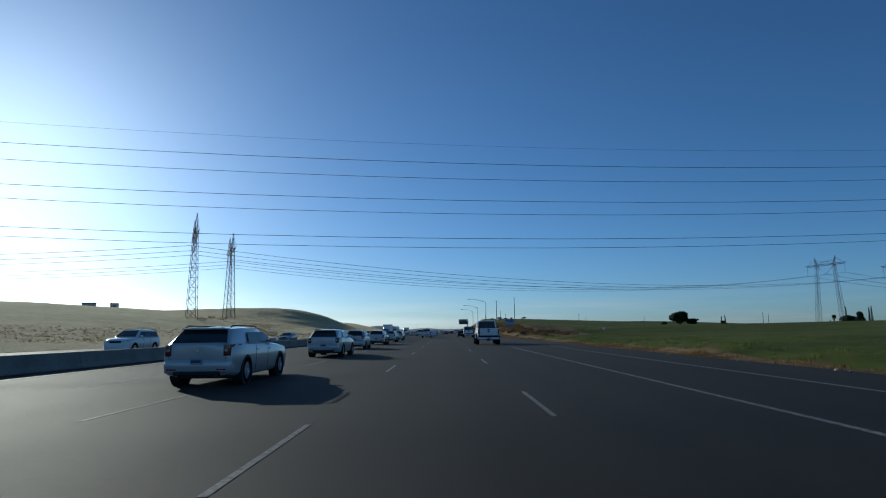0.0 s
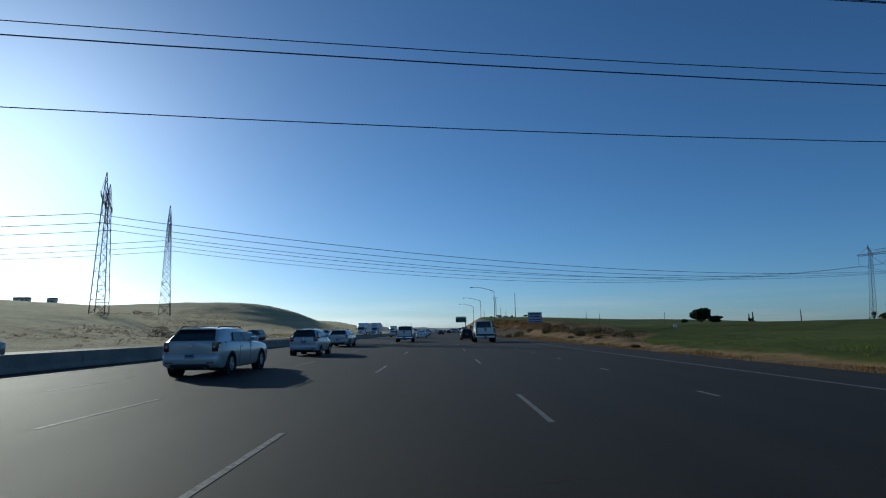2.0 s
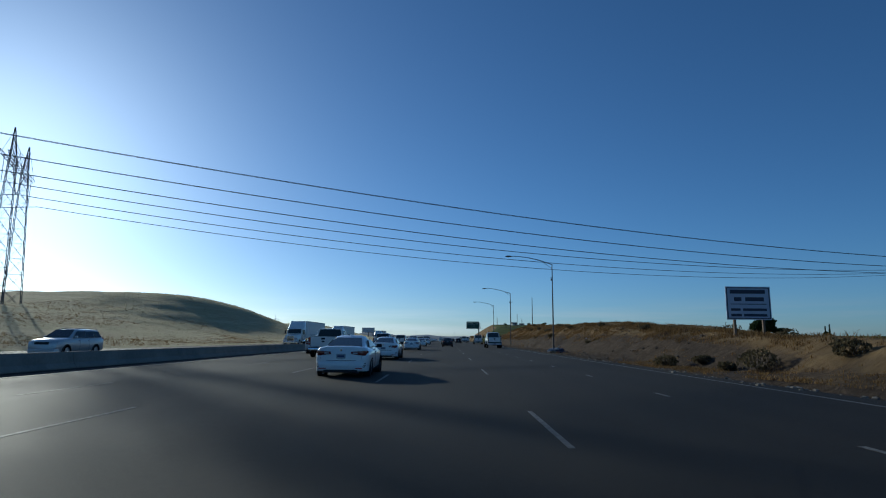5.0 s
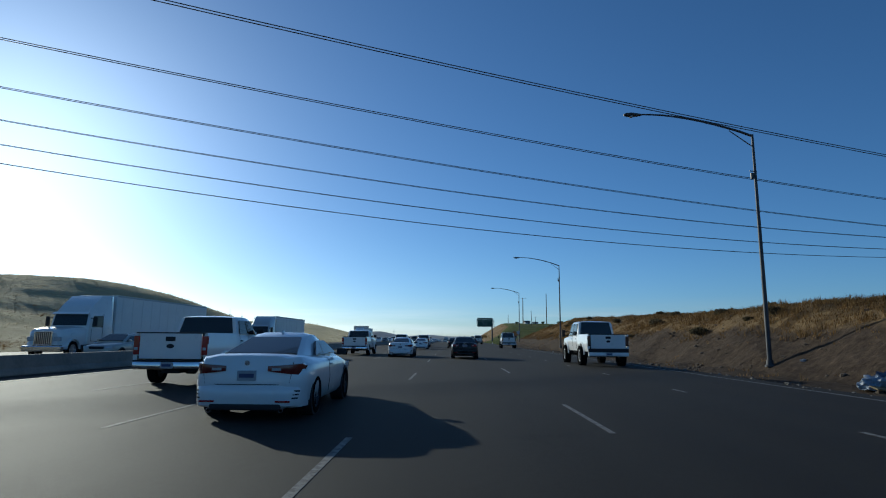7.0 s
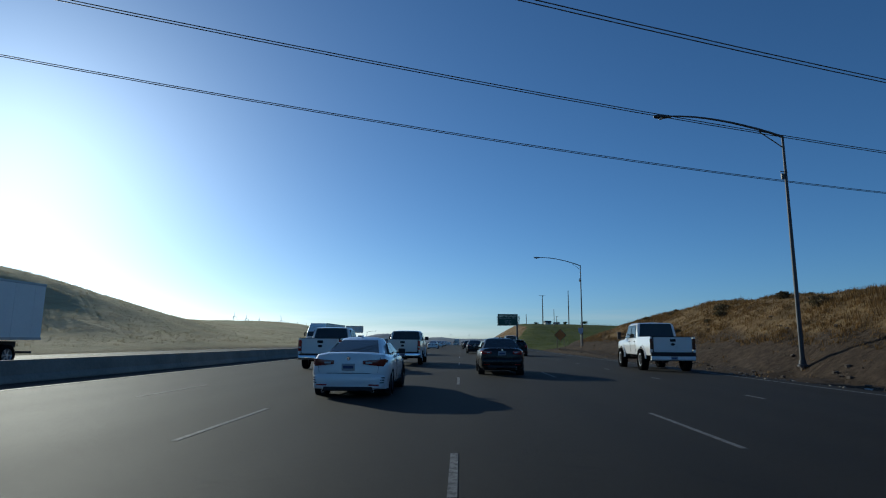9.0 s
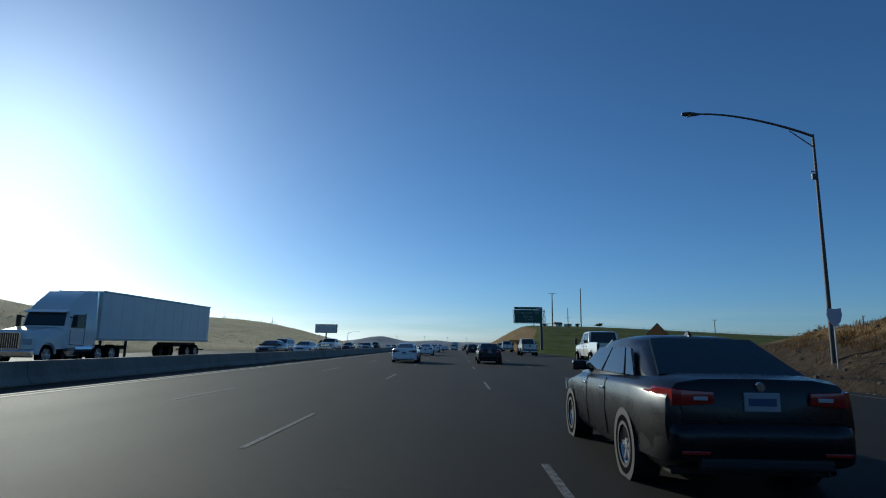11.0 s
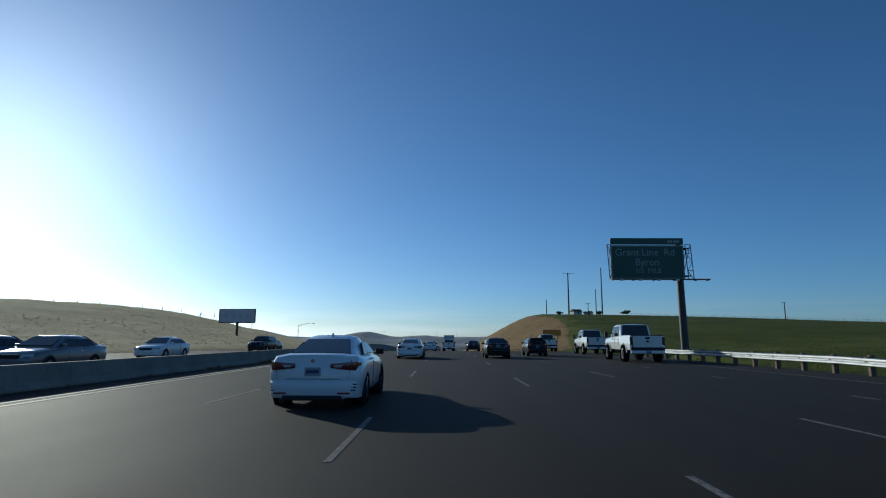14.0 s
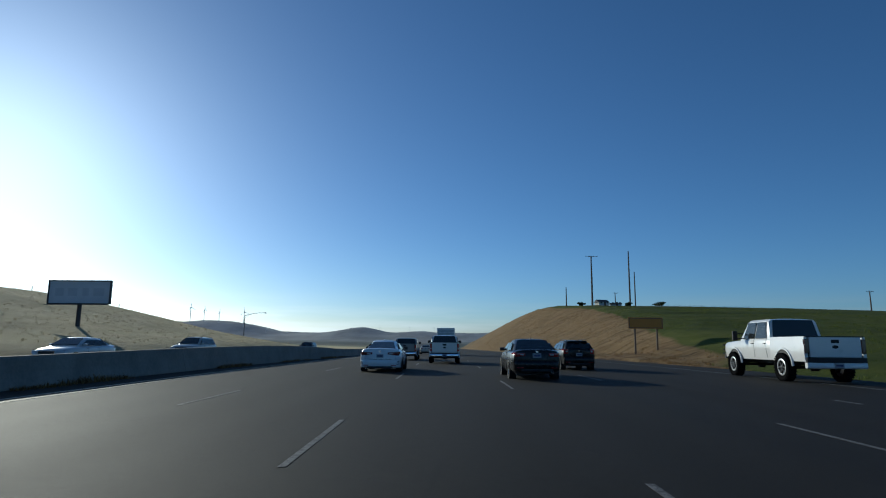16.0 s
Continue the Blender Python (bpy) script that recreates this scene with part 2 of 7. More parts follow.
def make_paint(name, colour, metal=0.0, rough=0.3, coat=0.7):
    m, nt, p = nodes_of(name)
    co = nt.nodes.new("ShaderNodeTexCoord").outputs["Object"]
    dust = noise_node(nt, 2.5, 6, 0.65, co)
    fleck = noise_node(nt, 90.0, 2, 0.5, co)
    c = mix(nt, 0.35, colour, ramp(nt, dust.outputs[0], [(0.3, tuple(v * 0.86 for v in colour)), (0.75, tuple(min(1, v * 1.05 + 0.01) for v in colour))]).outputs[0])
    nt.links.new(mix(nt, 0.06, c, fleck.outputs[1], "OVERLAY"), p.inputs["Base Color"])
    rr = nt.nodes.new("ShaderNodeMapRange")
    rr.inputs[3].default_value, rr.inputs[4].default_value = rough * 0.7, rough * 1.5
    nt.links.new(dust.outputs[0], rr.inputs[0])
    nt.links.new(rr.outputs[0], p.inputs["Roughness"])
    p.inputs["Metallic"].default_value = metal
    p.inputs["Coat Weight"].default_value = coat
    p.inputs["Coat Roughness"].default_value = 0.06
    return m


M_GROUND = make_ground()
M_ASPHALT = make_asphalt("asphalt", (0.0145, 0.0121, 0.0090), (0.0275, 0.0231, 0.0174))
M_SHOULDER = make_asphalt("shoulder_asphalt", (0.0178, 0.0147, 0.0108), (0.033, 0.0272, 0.0200))


def make_line(name, colour, worn):
    """Road paint, rubbed through to the asphalt in patches."""
    m, nt, p = nodes_of(name)
    co = nt.nodes.new("ShaderNodeTexCoord").outputs["Object"]
    flake = noise_node(nt, 9.0, 6, 0.75, co)
    tyre = noise_node(nt, 1.0, 4, 0.6, co, (2.5, 0.25, 1.0))
    c = ramp(nt, tyre.outputs[0], [(0.3, tuple(v * 0.55 for v in colour)), (0.7, colour)]).outputs[0]
    f = ramp(nt, flake.outputs[0], [(worn - 0.05, (1, 1, 1)), (worn + 0.06, (0, 0, 0))])
    nt.links.new(mix(nt, f.outputs[0], c, tuple(v * 0.30 for v in colour)), p.inputs["Base Color"])
    p.inputs["Roughness"].default_value = 0.75
    p.inputs["Specular IOR Level"].default_value = 0.25
    bump(nt, p, flake.outputs[0], 0.4, 0.004)
    return m


M_LINE = make_line("road_paint_white", (0.27, 0.26, 0.24), 0.48)
M_EDGE = make_line("pale_edge_paint", (0.62, 0.56, 0.42), 0.36)
M_YELLOW = make_line("road_paint_yellow", (0.50, 0.38, 0.13), 0.40)
M_CONCRETE = simple("concrete", (0.24, 0.215, 0.178), 0.88, vary=0.28, scale=0.7, bumpy=0.01)
M_STEEL = simple("galvanised_steel", (0.42, 0.43, 0.44), 0.45, 0.85, vary=0.2, scale=2.0)
M_DULLSTEEL = simple("weathered_steel", (0.085, 0.085, 0.088), 0.6, 0.6, vary=0.2, scale=1.5)
M_DARKSTEEL = simple("dark_painted_steel", (0.05, 0.05, 0.052), 0.5, 0.3, vary=0.2)
M_CABLE = simple("aluminium_cable", (0.06, 0.06, 0.065), 0.6, 0.4)
M_TIMBER = simple("weathered_timber", (0.16, 0.115, 0.08), 0.85, vary=0.3, scale=5.0, bumpy=0.01)
M_RUBBER = simple("tyre_rubber", (0.011, 0.011, 0.0115), 0.9, vary=0.25, scale=8)
M_RUBBER.node_tree.nodes["Principled BSDF"].inputs["Specular IOR Level"].default_value = 0.0
M_RIM = simple("alloy_rim", (0.5, 0.5, 0.52), 0.28, 0.9)
M_DARKRIM = simple("dark_rim", (0.05, 0.05, 0.055), 0.35, 0.7)
M_CHROME = simple("chrome", (0.75, 0.75, 0.77), 0.12, 1.0, vary=0.05)
M_BLACK = simple("black_plastic", (0.014, 0.014, 0.015), 0.65)
M_SMOKED = simple("smoked_tail_light", (0.05, 0.008, 0.008), 0.15, coat=0.6)
M_TAILDARK = simple("dark_red_tail_light", (0.13, 0.014, 0.012), 0.16, coat=0.6)
M_TAIL = simple("tail_light_red", (0.30, 0.012, 0.010), 0.18, coat=0.6)
M_CLEAR = simple("clear_lens", (0.45, 0.46, 0.47), 0.12, coat=0.6, vary=0.05)
M_PLATE = simple("number_plate", (0.34, 0.35, 0.37), 0.45)
M_PLATEBAR = simple("number_plate_print", (0.06, 0.07, 0.16), 0.5)
M_GLASS = make_glass("tinted_glass", (0.05, 0.06, 0.065))
M_SIGNGREEN = simple("green_sign_sheeting", (0.010, 0.060, 0.042), 0.4, vary=0.1, scale=1.0)
M_SIGNWHITE = simple("white_sign_sheeting", (0.72, 0.73, 0.74), 0.45, vary=0.06, scale=1.0)
M_SIGNLETTER = simple("dull_sign_lettering", (0.24, 0.29, 0.29), 0.5, vary=0.08, scale=1.0)
M_SIGNBLUE = simple("blue_grey_sign", (0.42, 0.46, 0.55), 0.5, vary=0.08, scale=1.0)
M_SIGNORANGE = simple("orange_sign_sheeting", (0.42, 0.13, 0.02), 0.5, vary=0.1, scale=1.0)
M_SIGNYELLOW = simple("yellow_sign_sheeting", (0.46, 0.20, 0.02), 0.5, vary=0.1, scale=1.0)
M_SIGNBACK = simple("sign_back_aluminium", (0.30, 0.31, 0.32), 0.5, 0.5)
M_INK = simple("dark_sign_print", (0.03, 0.035, 0.06), 0.6)
M_INSUL = simple("porcelain_insulator", (0.10, 0.07, 0.06), 0.25)
M_BARK = simple("tree_bark", (0.10, 0.075, 0.055), 0.95, vary=0.35, scale=6, bumpy=0.02)
M_WALLPALE = simple("pale_farm_wall", (0.62, 0.59, 0.53), 0.9, vary=0.15, scale=0.6)
M_ROOFDARK = simple("dark_farm_roof", (0.10, 0.09, 0.085), 0.85, vary=0.2, scale=0.8)
M_TRAILER = simple("white_trailer_skin", (0.78, 0.765, 0.735), 0.4, vary=0.06, scale=0.6)


def make_leaf(name, lo, hi):
    m, nt, p = nodes_of(name)
    geo = nt.nodes.new("ShaderNodeNewGeometry")
    r = ramp(nt, geo.outputs["Random Per Island"], [(0.0, lo), (0.55, tuple((a + b) / 2 for a, b in zip(lo, hi))), (1.0, hi)])
    nt.links.new(r.outputs[0], p.inputs["Base Color"])
    p.inputs["Roughness"].default_value = 0.8
    p.inputs["Specular IOR Level"].default_value = 0.2
    tr = nt.nodes.new("ShaderNodeBsdfTranslucent")
    nt.links.new(r.outputs[0], tr.inputs[0])
    mx = nt.nodes.new("ShaderNodeMixShader")
    mx.inputs[0].default_value = 0.35
    out = nt.nodes["Material Output"]
    nt.links.new(p.outputs[0], mx.inputs[1])
    nt.links.new(tr.outputs[0], mx.inputs[2])
    nt.links.new(mx.outputs[0], out.inputs[0])
    return m


M_LEAF = make_leaf("dark_foliage", (0.022, 0.036, 0.014), (0.06, 0.085, 0.03))
M_BUSH = make_leaf("dry_shrub", (0.06, 0.052, 0.03), (0.17, 0.13, 0.065))
M_STRAW = make_leaf("dry_grass", (0.105, 0.057, 0.022), (0.36, 0.225, 0.085))
# dry grass lightened in its colour to imitate sun glare over the left hill
M_PALED = make_leaf("paled_grass", (0.30, 0.24, 0.13), (0.56, 0.47, 0.29))


# ---- mesh helpers ----
def mesh_of(name, verts, faces, material, smooth=False):
    me = bpy.data.meshes.new(name)
    me.from_pydata([tuple(v) for v in verts], [], faces)
    me.materials.append(material)
    if smooth:
        me.shade_smooth()
    me.update()
    return me


def part(name, bm, material, parent=None, label="", smooth=False, angle=None):
    """Links a bmesh as one mesh object under a thing or a part."""
    bmesh.ops.recalc_face_normals(bm, faces=bm.faces)
    me = bpy.data.meshes.new(name)
    bm.to_mesh(me)
    bm.free()
    me.materials.append(material)
    if smooth:
        me.shade_smooth()
        me.set_sharp_from_angle(angle=radians(angle or 35))
    ob = new(name, me)
    if parent is not None:
        ob.parent = parent
    if label:
        ob["label"] = label
    return ob


def thing(name, m, label, category, group="", kind=""):
    """An Empty at the base of a thing, which parents its parts."""
    ob = new(name)
    ob.empty_display_size = 0.3
    ob.matrix_world = m
    return tagged(ob, label, category, group, kind)


def box(bm, c, s, rot=None, bevel=0.0, taper=None):
    """A box of size s round c; taper: x and y factors of its top."""
    hx, hy, hz = s[0] / 2, s[1] / 2, s[2] / 2
    tx, ty = taper or (1, 1)
    vs = []
    for z, fx, fy in ((-hz, 1, 1), (hz, tx, ty)):
        for x, y in ((-hx, -hy), (hx, -hy), (hx, hy), (-hx, hy)):
            v = Vector((x * fx, y * fy, z))
            if rot:
                v = rot @ v
            vs.append(bm.verts.new(v + Vector(c)))
    fs = [bm.faces.new([vs[i] for i in f]) for f in ((3, 2, 1, 0), (4, 5, 6, 7), (0, 1, 5, 4), (1, 2, 6, 5), (2, 3, 7, 6), (3, 0, 4, 7))]
    if bevel:
        es = list({e for f in fs for e in f.edges})
        bmesh.ops.bevel(bm, geom=es, offset=bevel, segments=2, profile=0.6, affect="EDGES")
    return vs


def tube(bm, pts, radii, seg=8, cap=True):
    """A round bar along points; radii: one number or one a point."""
    pts = [Vector(p) for p in pts]
    if not hasattr(radii, "__len__"):
        radii = [radii] * len(pts)
    rings = []
    for i, p in enumerate(pts):
        d = (pts[min(i + 1, len(pts) - 1)] - pts[max(i - 1, 0)]).normalized()
        side = d.cross(Vector((0, 0, 1)) if abs(d.z) < 0.95 else Vector((0, 1, 0))).normalized()
        up = side.cross(d)
        rings.append([bm.verts.new(p + radii[i] * (math.cos(a) * side + math.sin(a) * up)) for a in (2 * math.pi * k / seg for k in range(seg))])
    for a, b in zip(rings, rings[1:]):
        for k in range(seg):
            bm.faces.new((a[k], a[(k + 1) % seg], b[(k + 1) % seg], b[k]))
    if cap:
        bm.faces.new(rings[0][::-1])
        bm.faces.new(rings[-1])
    return rings


def loft(bm, rings, closed=True, caps=True):
    """Faces between rings of points of equal length."""
    rv = [[bm.verts.new(p) for p in r] for r in rings]
    n = len(rv[0])
    for a, b in zip(rv, rv[1:]):
        for k in range(n if closed else n - 1):
            bm.faces.new((a[k], a[(k + 1) % n], b[(k + 1) % n], b[k]))
    if caps and closed:
        bm.faces.new(rv[0][::-1])
        bm.faces.new(rv[-1])
    return rv


def lathe(bm, profile, axis="X", seg=24, centre=(0, 0, 0)):
    """Turns (along, radius) pairs round an axis through the centre."""
    rings = []
    for along, r in profile:
        ring = []
        for k in range(seg):
            a = 2 * math.pi * k / seg
            p = {"X": (along, r * math.cos(a), r * math.sin(a)), "Z": (r * math.cos(a), r * math.sin(a), along), "Y": (r * math.cos(a), along, r * math.sin(a))}[axis]
            ring.append(bm.verts.new(Vector(p) + Vector(centre)))
        rings.append(ring)
    for a, b in zip(rings, rings[1:]):
        for k in range(seg):
            bm.faces.new((a[k], a[(k + 1) % seg], b[(k + 1) % seg], b[k]))
    return rings


def lettering(name, words, size, m, material, parent, label=""):
    """Raised flat lettering with the built-in font, as a mesh."""
    cu = bpy.data.curves.new(name, "FONT")
    cu.body, cu.size, cu.align_x, cu.align_y, cu.extrude = words, size, "CENTER", "CENTER", 0.004
    tmp = bpy.data.objects.new(name, cu)
    scene.collection.objects.link(tmp)
    me = bpy.data.meshes.new_from_object(tmp.evaluated_get(bpy.context.evaluated_depsgraph_get()))
    bpy.data.objects.remove(tmp)
    me.materials.clear()
    me.materials.append(material)
    ob = new(name, me)
    ob.parent = parent
    ob.matrix_local = m
    if label:
        ob["label"] = label
    return ob


# ---- the land ----
def smooth01(a, b, v):
    t = min(1.0, max(0.0, (v - a) / (b - a)))
    return t * t * (3 - 2 * t)


def softmin(a, b, k):
    h = max(0.0, min(1.0, 0.5 + 0.5 * (b - a) / k))
    return b * (1 - h) + a * h - k * h * (1 - h)


def bell(v, c, s):
    return math.exp(-0.5 * ((v - c) / s) ** 2)


def road_z(y):
    """Height of the pavement: level, then a crest and a two percent descent."""
    if y < 455:
        return 0.0
    if y < 505:
        return -0.0002 * (y - 455) ** 2
    return max(-0.5 - 0.02 * (y - 505), -14.0)


def road_zb(y):
    """Level that the top of the median barrier follows, whose crest comes later."""
    if y < 490:
        return 0.04 * smooth01(440, 490, y)
    if y < 528:
        return 0.04 - 0.00056 * (y - 490) ** 2
    return max(-0.77 - 0.0232 * (y - 528), road_z(y))


PAVE_L, PAVE_R = -37.0, 10.4       # outer edges of the two carriageways
FOOT_L, FOOT_R = -38.5, 11.6


def interp(v, table):
    """Straight lines between the points of a table."""
    for (a, p), (b, q) in zip(table, table[1:]):
        if v <= b:
            t = max(0.0, (v - a) / (b - a))
            return p + (q - p) * t
    return table[-1][1]


CREST_R = ((120, 0.0), (165, 1.1), (190, 2.2), (230, 3.3), (265, 3.7), (305, 4.6), (328, 5.5), (345, 4.4), (362, 1.9), (385, 0.6), (410, 0.0))


HILL_R = ((497, 0.0), (545, 3.9), (600, 9.9), (640, 13.6), (690, 17.6), (750, 21.8), (820, 25.0), (900, 25.0), (1150, 0.0))


FAR_RIDGE = ((-1500, 30.0), (-1000, 40.0), (-780, 47.0), (-687, 40.0), (-610, 24.0), (-534, -2.0), (-438, 6.0), (-324, 25.0), (-275, 26.0), (-235, 20.0), (-190, 12.0), (-165, 12.0), (-76, 18.0), (20, 12.0), (134, 8.0), (500, 14.0), (1500, 20.0))


GREEN_EDGE = ((0, 1.8), (95, 2.2), (110, 4.0), (128, 8.5), (150, 16.0), (170, 24.0), (200, 27.0), (400, 27.0))


def along_bank(y, a=150, b=185, c=315, d=342):
    """1 along the foot of the right-hand cutting, 0 before and after it."""
    return smooth01(a, b, y) * (1 - smooth01(c, d, y))


def shoulder_edge(y):
    """Outer edge of the paved right shoulder, which narrows beside the cutting."""
    return PAVE_R - 2.1 * along_bank(y, 120, 165, 335, 375)


def wild(x, y, s):
    return noise.noise(Vector((x * s, y * s, 3.7)))


def land(x, y):
    """Height of the ground and how it is covered: bare soil, green, far."""
    zr = road_z(y)
    soil = green = pale = 0.0
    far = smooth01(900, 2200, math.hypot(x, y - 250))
    if x < FOOT_L:
        d = FOOT_L - x
        field = 36 * (1 - math.exp(-d / 240.0)) * smooth01(0, 60, d) ** 0.5
        hill1 = 8.2 * bell(y, 352.5, 26 if y < 352.5 else 37.7) * bell(x, -88.5, 21 if x > -88.5 else 48.5)
        hill2 = 6.6 * bell(y, 594, 72 if y < 594 else 31) * bell(x, -98, 34)
        roll = 2.2 * wild(x, y, 0.011) * smooth01(30, 160, d)
        natural = field * (0.72 + 0.28 * smooth01(0, 400, y)) * (1 - 0.25 * smooth01(400, 500, y)) * (1 - 0.8 * smooth01(590, 715, y)) + hill1 + hill2 + roll
        cut = 0.62 * d
        z = softmin(natural, cut, 2.5)
        z += 0.35 * wild(x, y, 0.09) * smooth01(2, 12, d) + 0.10 * wild(x, y, 0.5) * smooth01(1, 5, d)
        dryhill = smooth01(0.15, 1.5, 8.2 * bell(y, 352, 58) * bell(x, -82, 34)) + smooth01(3.4, 5.6, hill2)
        green = max(0.0, 0.82 - dryhill) * smooth01(20, 52, d)
        pale = 1.0
        soil = 0.30 * smooth01(1.0, 5.0, natural - cut * 0.9) + 0.5 * (1 - smooth01(0, 6, d))
    elif x > FOOT_R:
        d = x - FOOT_R
        field = 6.0 * (1 - math.exp(-d / 170.0)) + 1.3 * wild(x, y, 0.012) * smooth01(15, 120, d)
        ridge = interp(y, CREST_R) * (1 - smooth01(12, 48, d))
        rise = max(0.0, y - 497)
        hill3 = interp(y, HILL_R) * (1 - 0.22 * smooth01(60, 240, d)) * (1 - 0.7 * smooth01(240, 520, d))
        natural = field * (1 - smooth01(490, 620, y)) + ridge + hill3
        verge = 3.4 * smooth01(496, 508, y) * (1 - smooth01(560, 640, y))
        cut = (0.47 + 0.16 * smooth01(640, 800, y)) * max(0.25 * d, d - verge) + 0.10 if y > 440 else 0.08 * d + 0.48 * max(0.0, d - 2.6) + 0.05
        z = softmin(natural, cut, 1.2 if y < 440 else 2.2)
        z -= 1.8 * smooth01(4, 18, d) * (1 - smooth01(70, 150, d)) * (1 - smooth01(194, 226, y))
        z -= 0.50 * (1 - smooth01(1.5, 7.0, d)) * along_bank(y)
        z -= 1.15 * bell(d, 7, 4.5) * smooth01(362, 378, y) * (1 - smooth01(425, 450, y))
        cutting = smooth01(-0.4, 1.6, natural - cut)
        z += (0.36 * wild(x, y, 0.16) + 0.22 * wild(x + 9, y, 0.5) + (0.20 * wild(x, y + 40, 0.95) if y < 440 else 0.0)) * smooth01(0.5, 3, d) * (1 - 0.55 * smooth01(30, 60, d))
        if y < 440:
            ridged = smooth01(0.4, 2.6, interp(y, CREST_R))
            edge = interp(y, GREEN_EDGE)
            green = smooth01(edge - 0.8, edge + 1.6 + 0.25 * edge, d) * (1 - ridged * (1 - smooth01(22, 46, d)))
            if y > 350:
                green = max(green, smooth01(1.3, 3.6, d) * smooth01(350, 372, y))
            soil = ridged * (0.85 * (1 - smooth01(3.5, 8.0, d)) + 0.16 * (1 - smooth01(9, 16, d))) + (1 - ridged) * 0.45 * (1 - smooth01(1, 5, d))
        else:
            near = 1 - smooth01(507, 513, y)
            green = smooth01(2 - 1.6 * near, 4 - 2.4 * near, d) * (1 - cutting)
            soil = 0.12 * cutting + 0.3 * (1 - smooth01(0, 1.4, d))
    elif x > shoulder_edge(y) + 0.05:
        z = -0.05 - 0.32 * smooth01(shoulder_edge(y), FOOT_R, x) + 0.05 * wild(x, y, 0.8)
        soil = 0.8
    else:
        z = -0.35
        soil = 0.8
    z += zr
    if far > 0:
        r = 34 * max(0.0, noise.noise(Vector((x * 0.0011, y * 0.0009, 8.1)))) + 9 * noise.noise(Vector((x * 0.004, y * 0.004, 2.2)))
        beyond = smooth01(1500, 3000, math.hypot(x, y - 250))
        ridge_far = bell(y, 2420, 230) * (interp(x, FAR_RIDGE) + 16 + 5 * noise.noise(Vector((x * 0.012, y * 0.012, 4.4))))
        plain = -15 + 4 * far + beyond * (18 + r) * (1 - bell(x, -300, 900) * (1 - smooth01(2700, 3600, y)))
        z = z * (1 - far) + far * max(plain, plain * 0.3 + ridge_far - 13)
    return z, soil, green, far, pale


def spans(*steps):
    out = []
    for a, b, n in steps:
        out += [a + (b - a) * i / n for i in range(n)]
    return out + [steps[-1][1]]


XS = spans((-4600, -1400, 14), (-1400, -500, 15), (-500, -150, 24), (-150, -38.5, 40), (-38.5, -36.6, 2), (-36.6, 7.9, 8), (7.9, 11.6, 14), (11.6, 26, 34), (26, 40, 14),
           (40, 120, 22), (120, 500, 24), (500, 1400, 15), (1400, 4600, 14))
YS = spans((-900, -40, 22), (-40, 110, 50), (110, 190, 45), (190, 350, 200), (350, 420, 35), (420, 700, 112), (700, 1000, 40), (1000, 1800, 24), (1800, 4700, 36))
verts, faces, cover, paled = [], [], [], []
for y in YS:
    for x in XS:
        z, soil, green, far, pale = land(x, y)
        verts.append((x, y, z))
        # third channel: how far the painted haze colour takes over with distance
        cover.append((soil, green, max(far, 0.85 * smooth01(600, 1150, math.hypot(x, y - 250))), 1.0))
        # left land only: dry straw plus the painted glare, fading out with distance
        paled.append(pale * (1 - smooth01(600, 1150, math.hypot(x, y - 250))))
nx = len(XS)
for j in range(len(YS) - 1):
    for i in range(nx - 1):
        a = j * nx + i
        faces.append((a, a + 1, a + nx + 1, a + nx))
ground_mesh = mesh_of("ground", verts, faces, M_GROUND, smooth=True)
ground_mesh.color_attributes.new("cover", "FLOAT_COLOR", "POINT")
ground_mesh.attributes.new("paled", "FLOAT", "POINT").data.foreach_set("value", np.array(paled, dtype=np.float32))
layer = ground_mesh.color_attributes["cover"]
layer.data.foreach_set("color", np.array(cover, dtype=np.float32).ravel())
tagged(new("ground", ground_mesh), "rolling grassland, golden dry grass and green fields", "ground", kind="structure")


def ribbon(name, x0, x1, y0, y1, step, lift, material, thick=0.0, parent=None, profile=road_z):
    """A strip of the road that follows its profile."""
    n = max(1, int(round((y1 - y0) / step)))
    ys = [y0 + (y1 - y0) * i / n for i in range(n + 1)]
    v, f = [], []
    for y in ys:
        z = profile(y) + lift
        xr = x1(y) if callable(x1) else x1
        v += [(x0, y, z - thick), (x0, y, z), (xr, y, z), (xr, y, z - thick)]
    for i in range(n):
        a, b = 4 * i, 4 * i + 4
        for k in range(3):
            f.append((a + k, b + k, b + k + 1, a + k + 1))
    f += [(0, 1, 2, 3), (4 * n + 3, 4 * n + 2, 4 * n + 1, 4 * n)]
    ob = new(name, mesh_of(name, v, f, material))
    ob.parent = parent
    return ob


RIGHT_EDGE = 7.5
road = tagged(ribbon("road", -13.0, 7.9, -420, 1250, 5, 0.0, M_ASPHALT, 0.5), "dark grey worn asphalt freeway with several lanes", "road", kind="structure")
tagged(ribbon("road_shoulder_right", 7.9, shoulder_edge, -420, 1250, 5, 0.0, M_SHOULDER, 0.5), "paved asphalt shoulder beside the lanes", "road shoulder", kind="structure")
tagged(ribbon("road_shoulder_left", -17.3, -13.0, -420, 1250, 5, 0.0, M_ASPHALT, 0.5), "paved asphalt inner lane edge beside the median barrier", "road shoulder", kind="structure")
road_b = tagged(ribbon("road_opposite", PAVE_L, -17.3, -420, 1250, 5, 0.0, M_ASPHALT, 0.5), "opposite asphalt carriageway beyond the median barrier", "road", kind="structure")


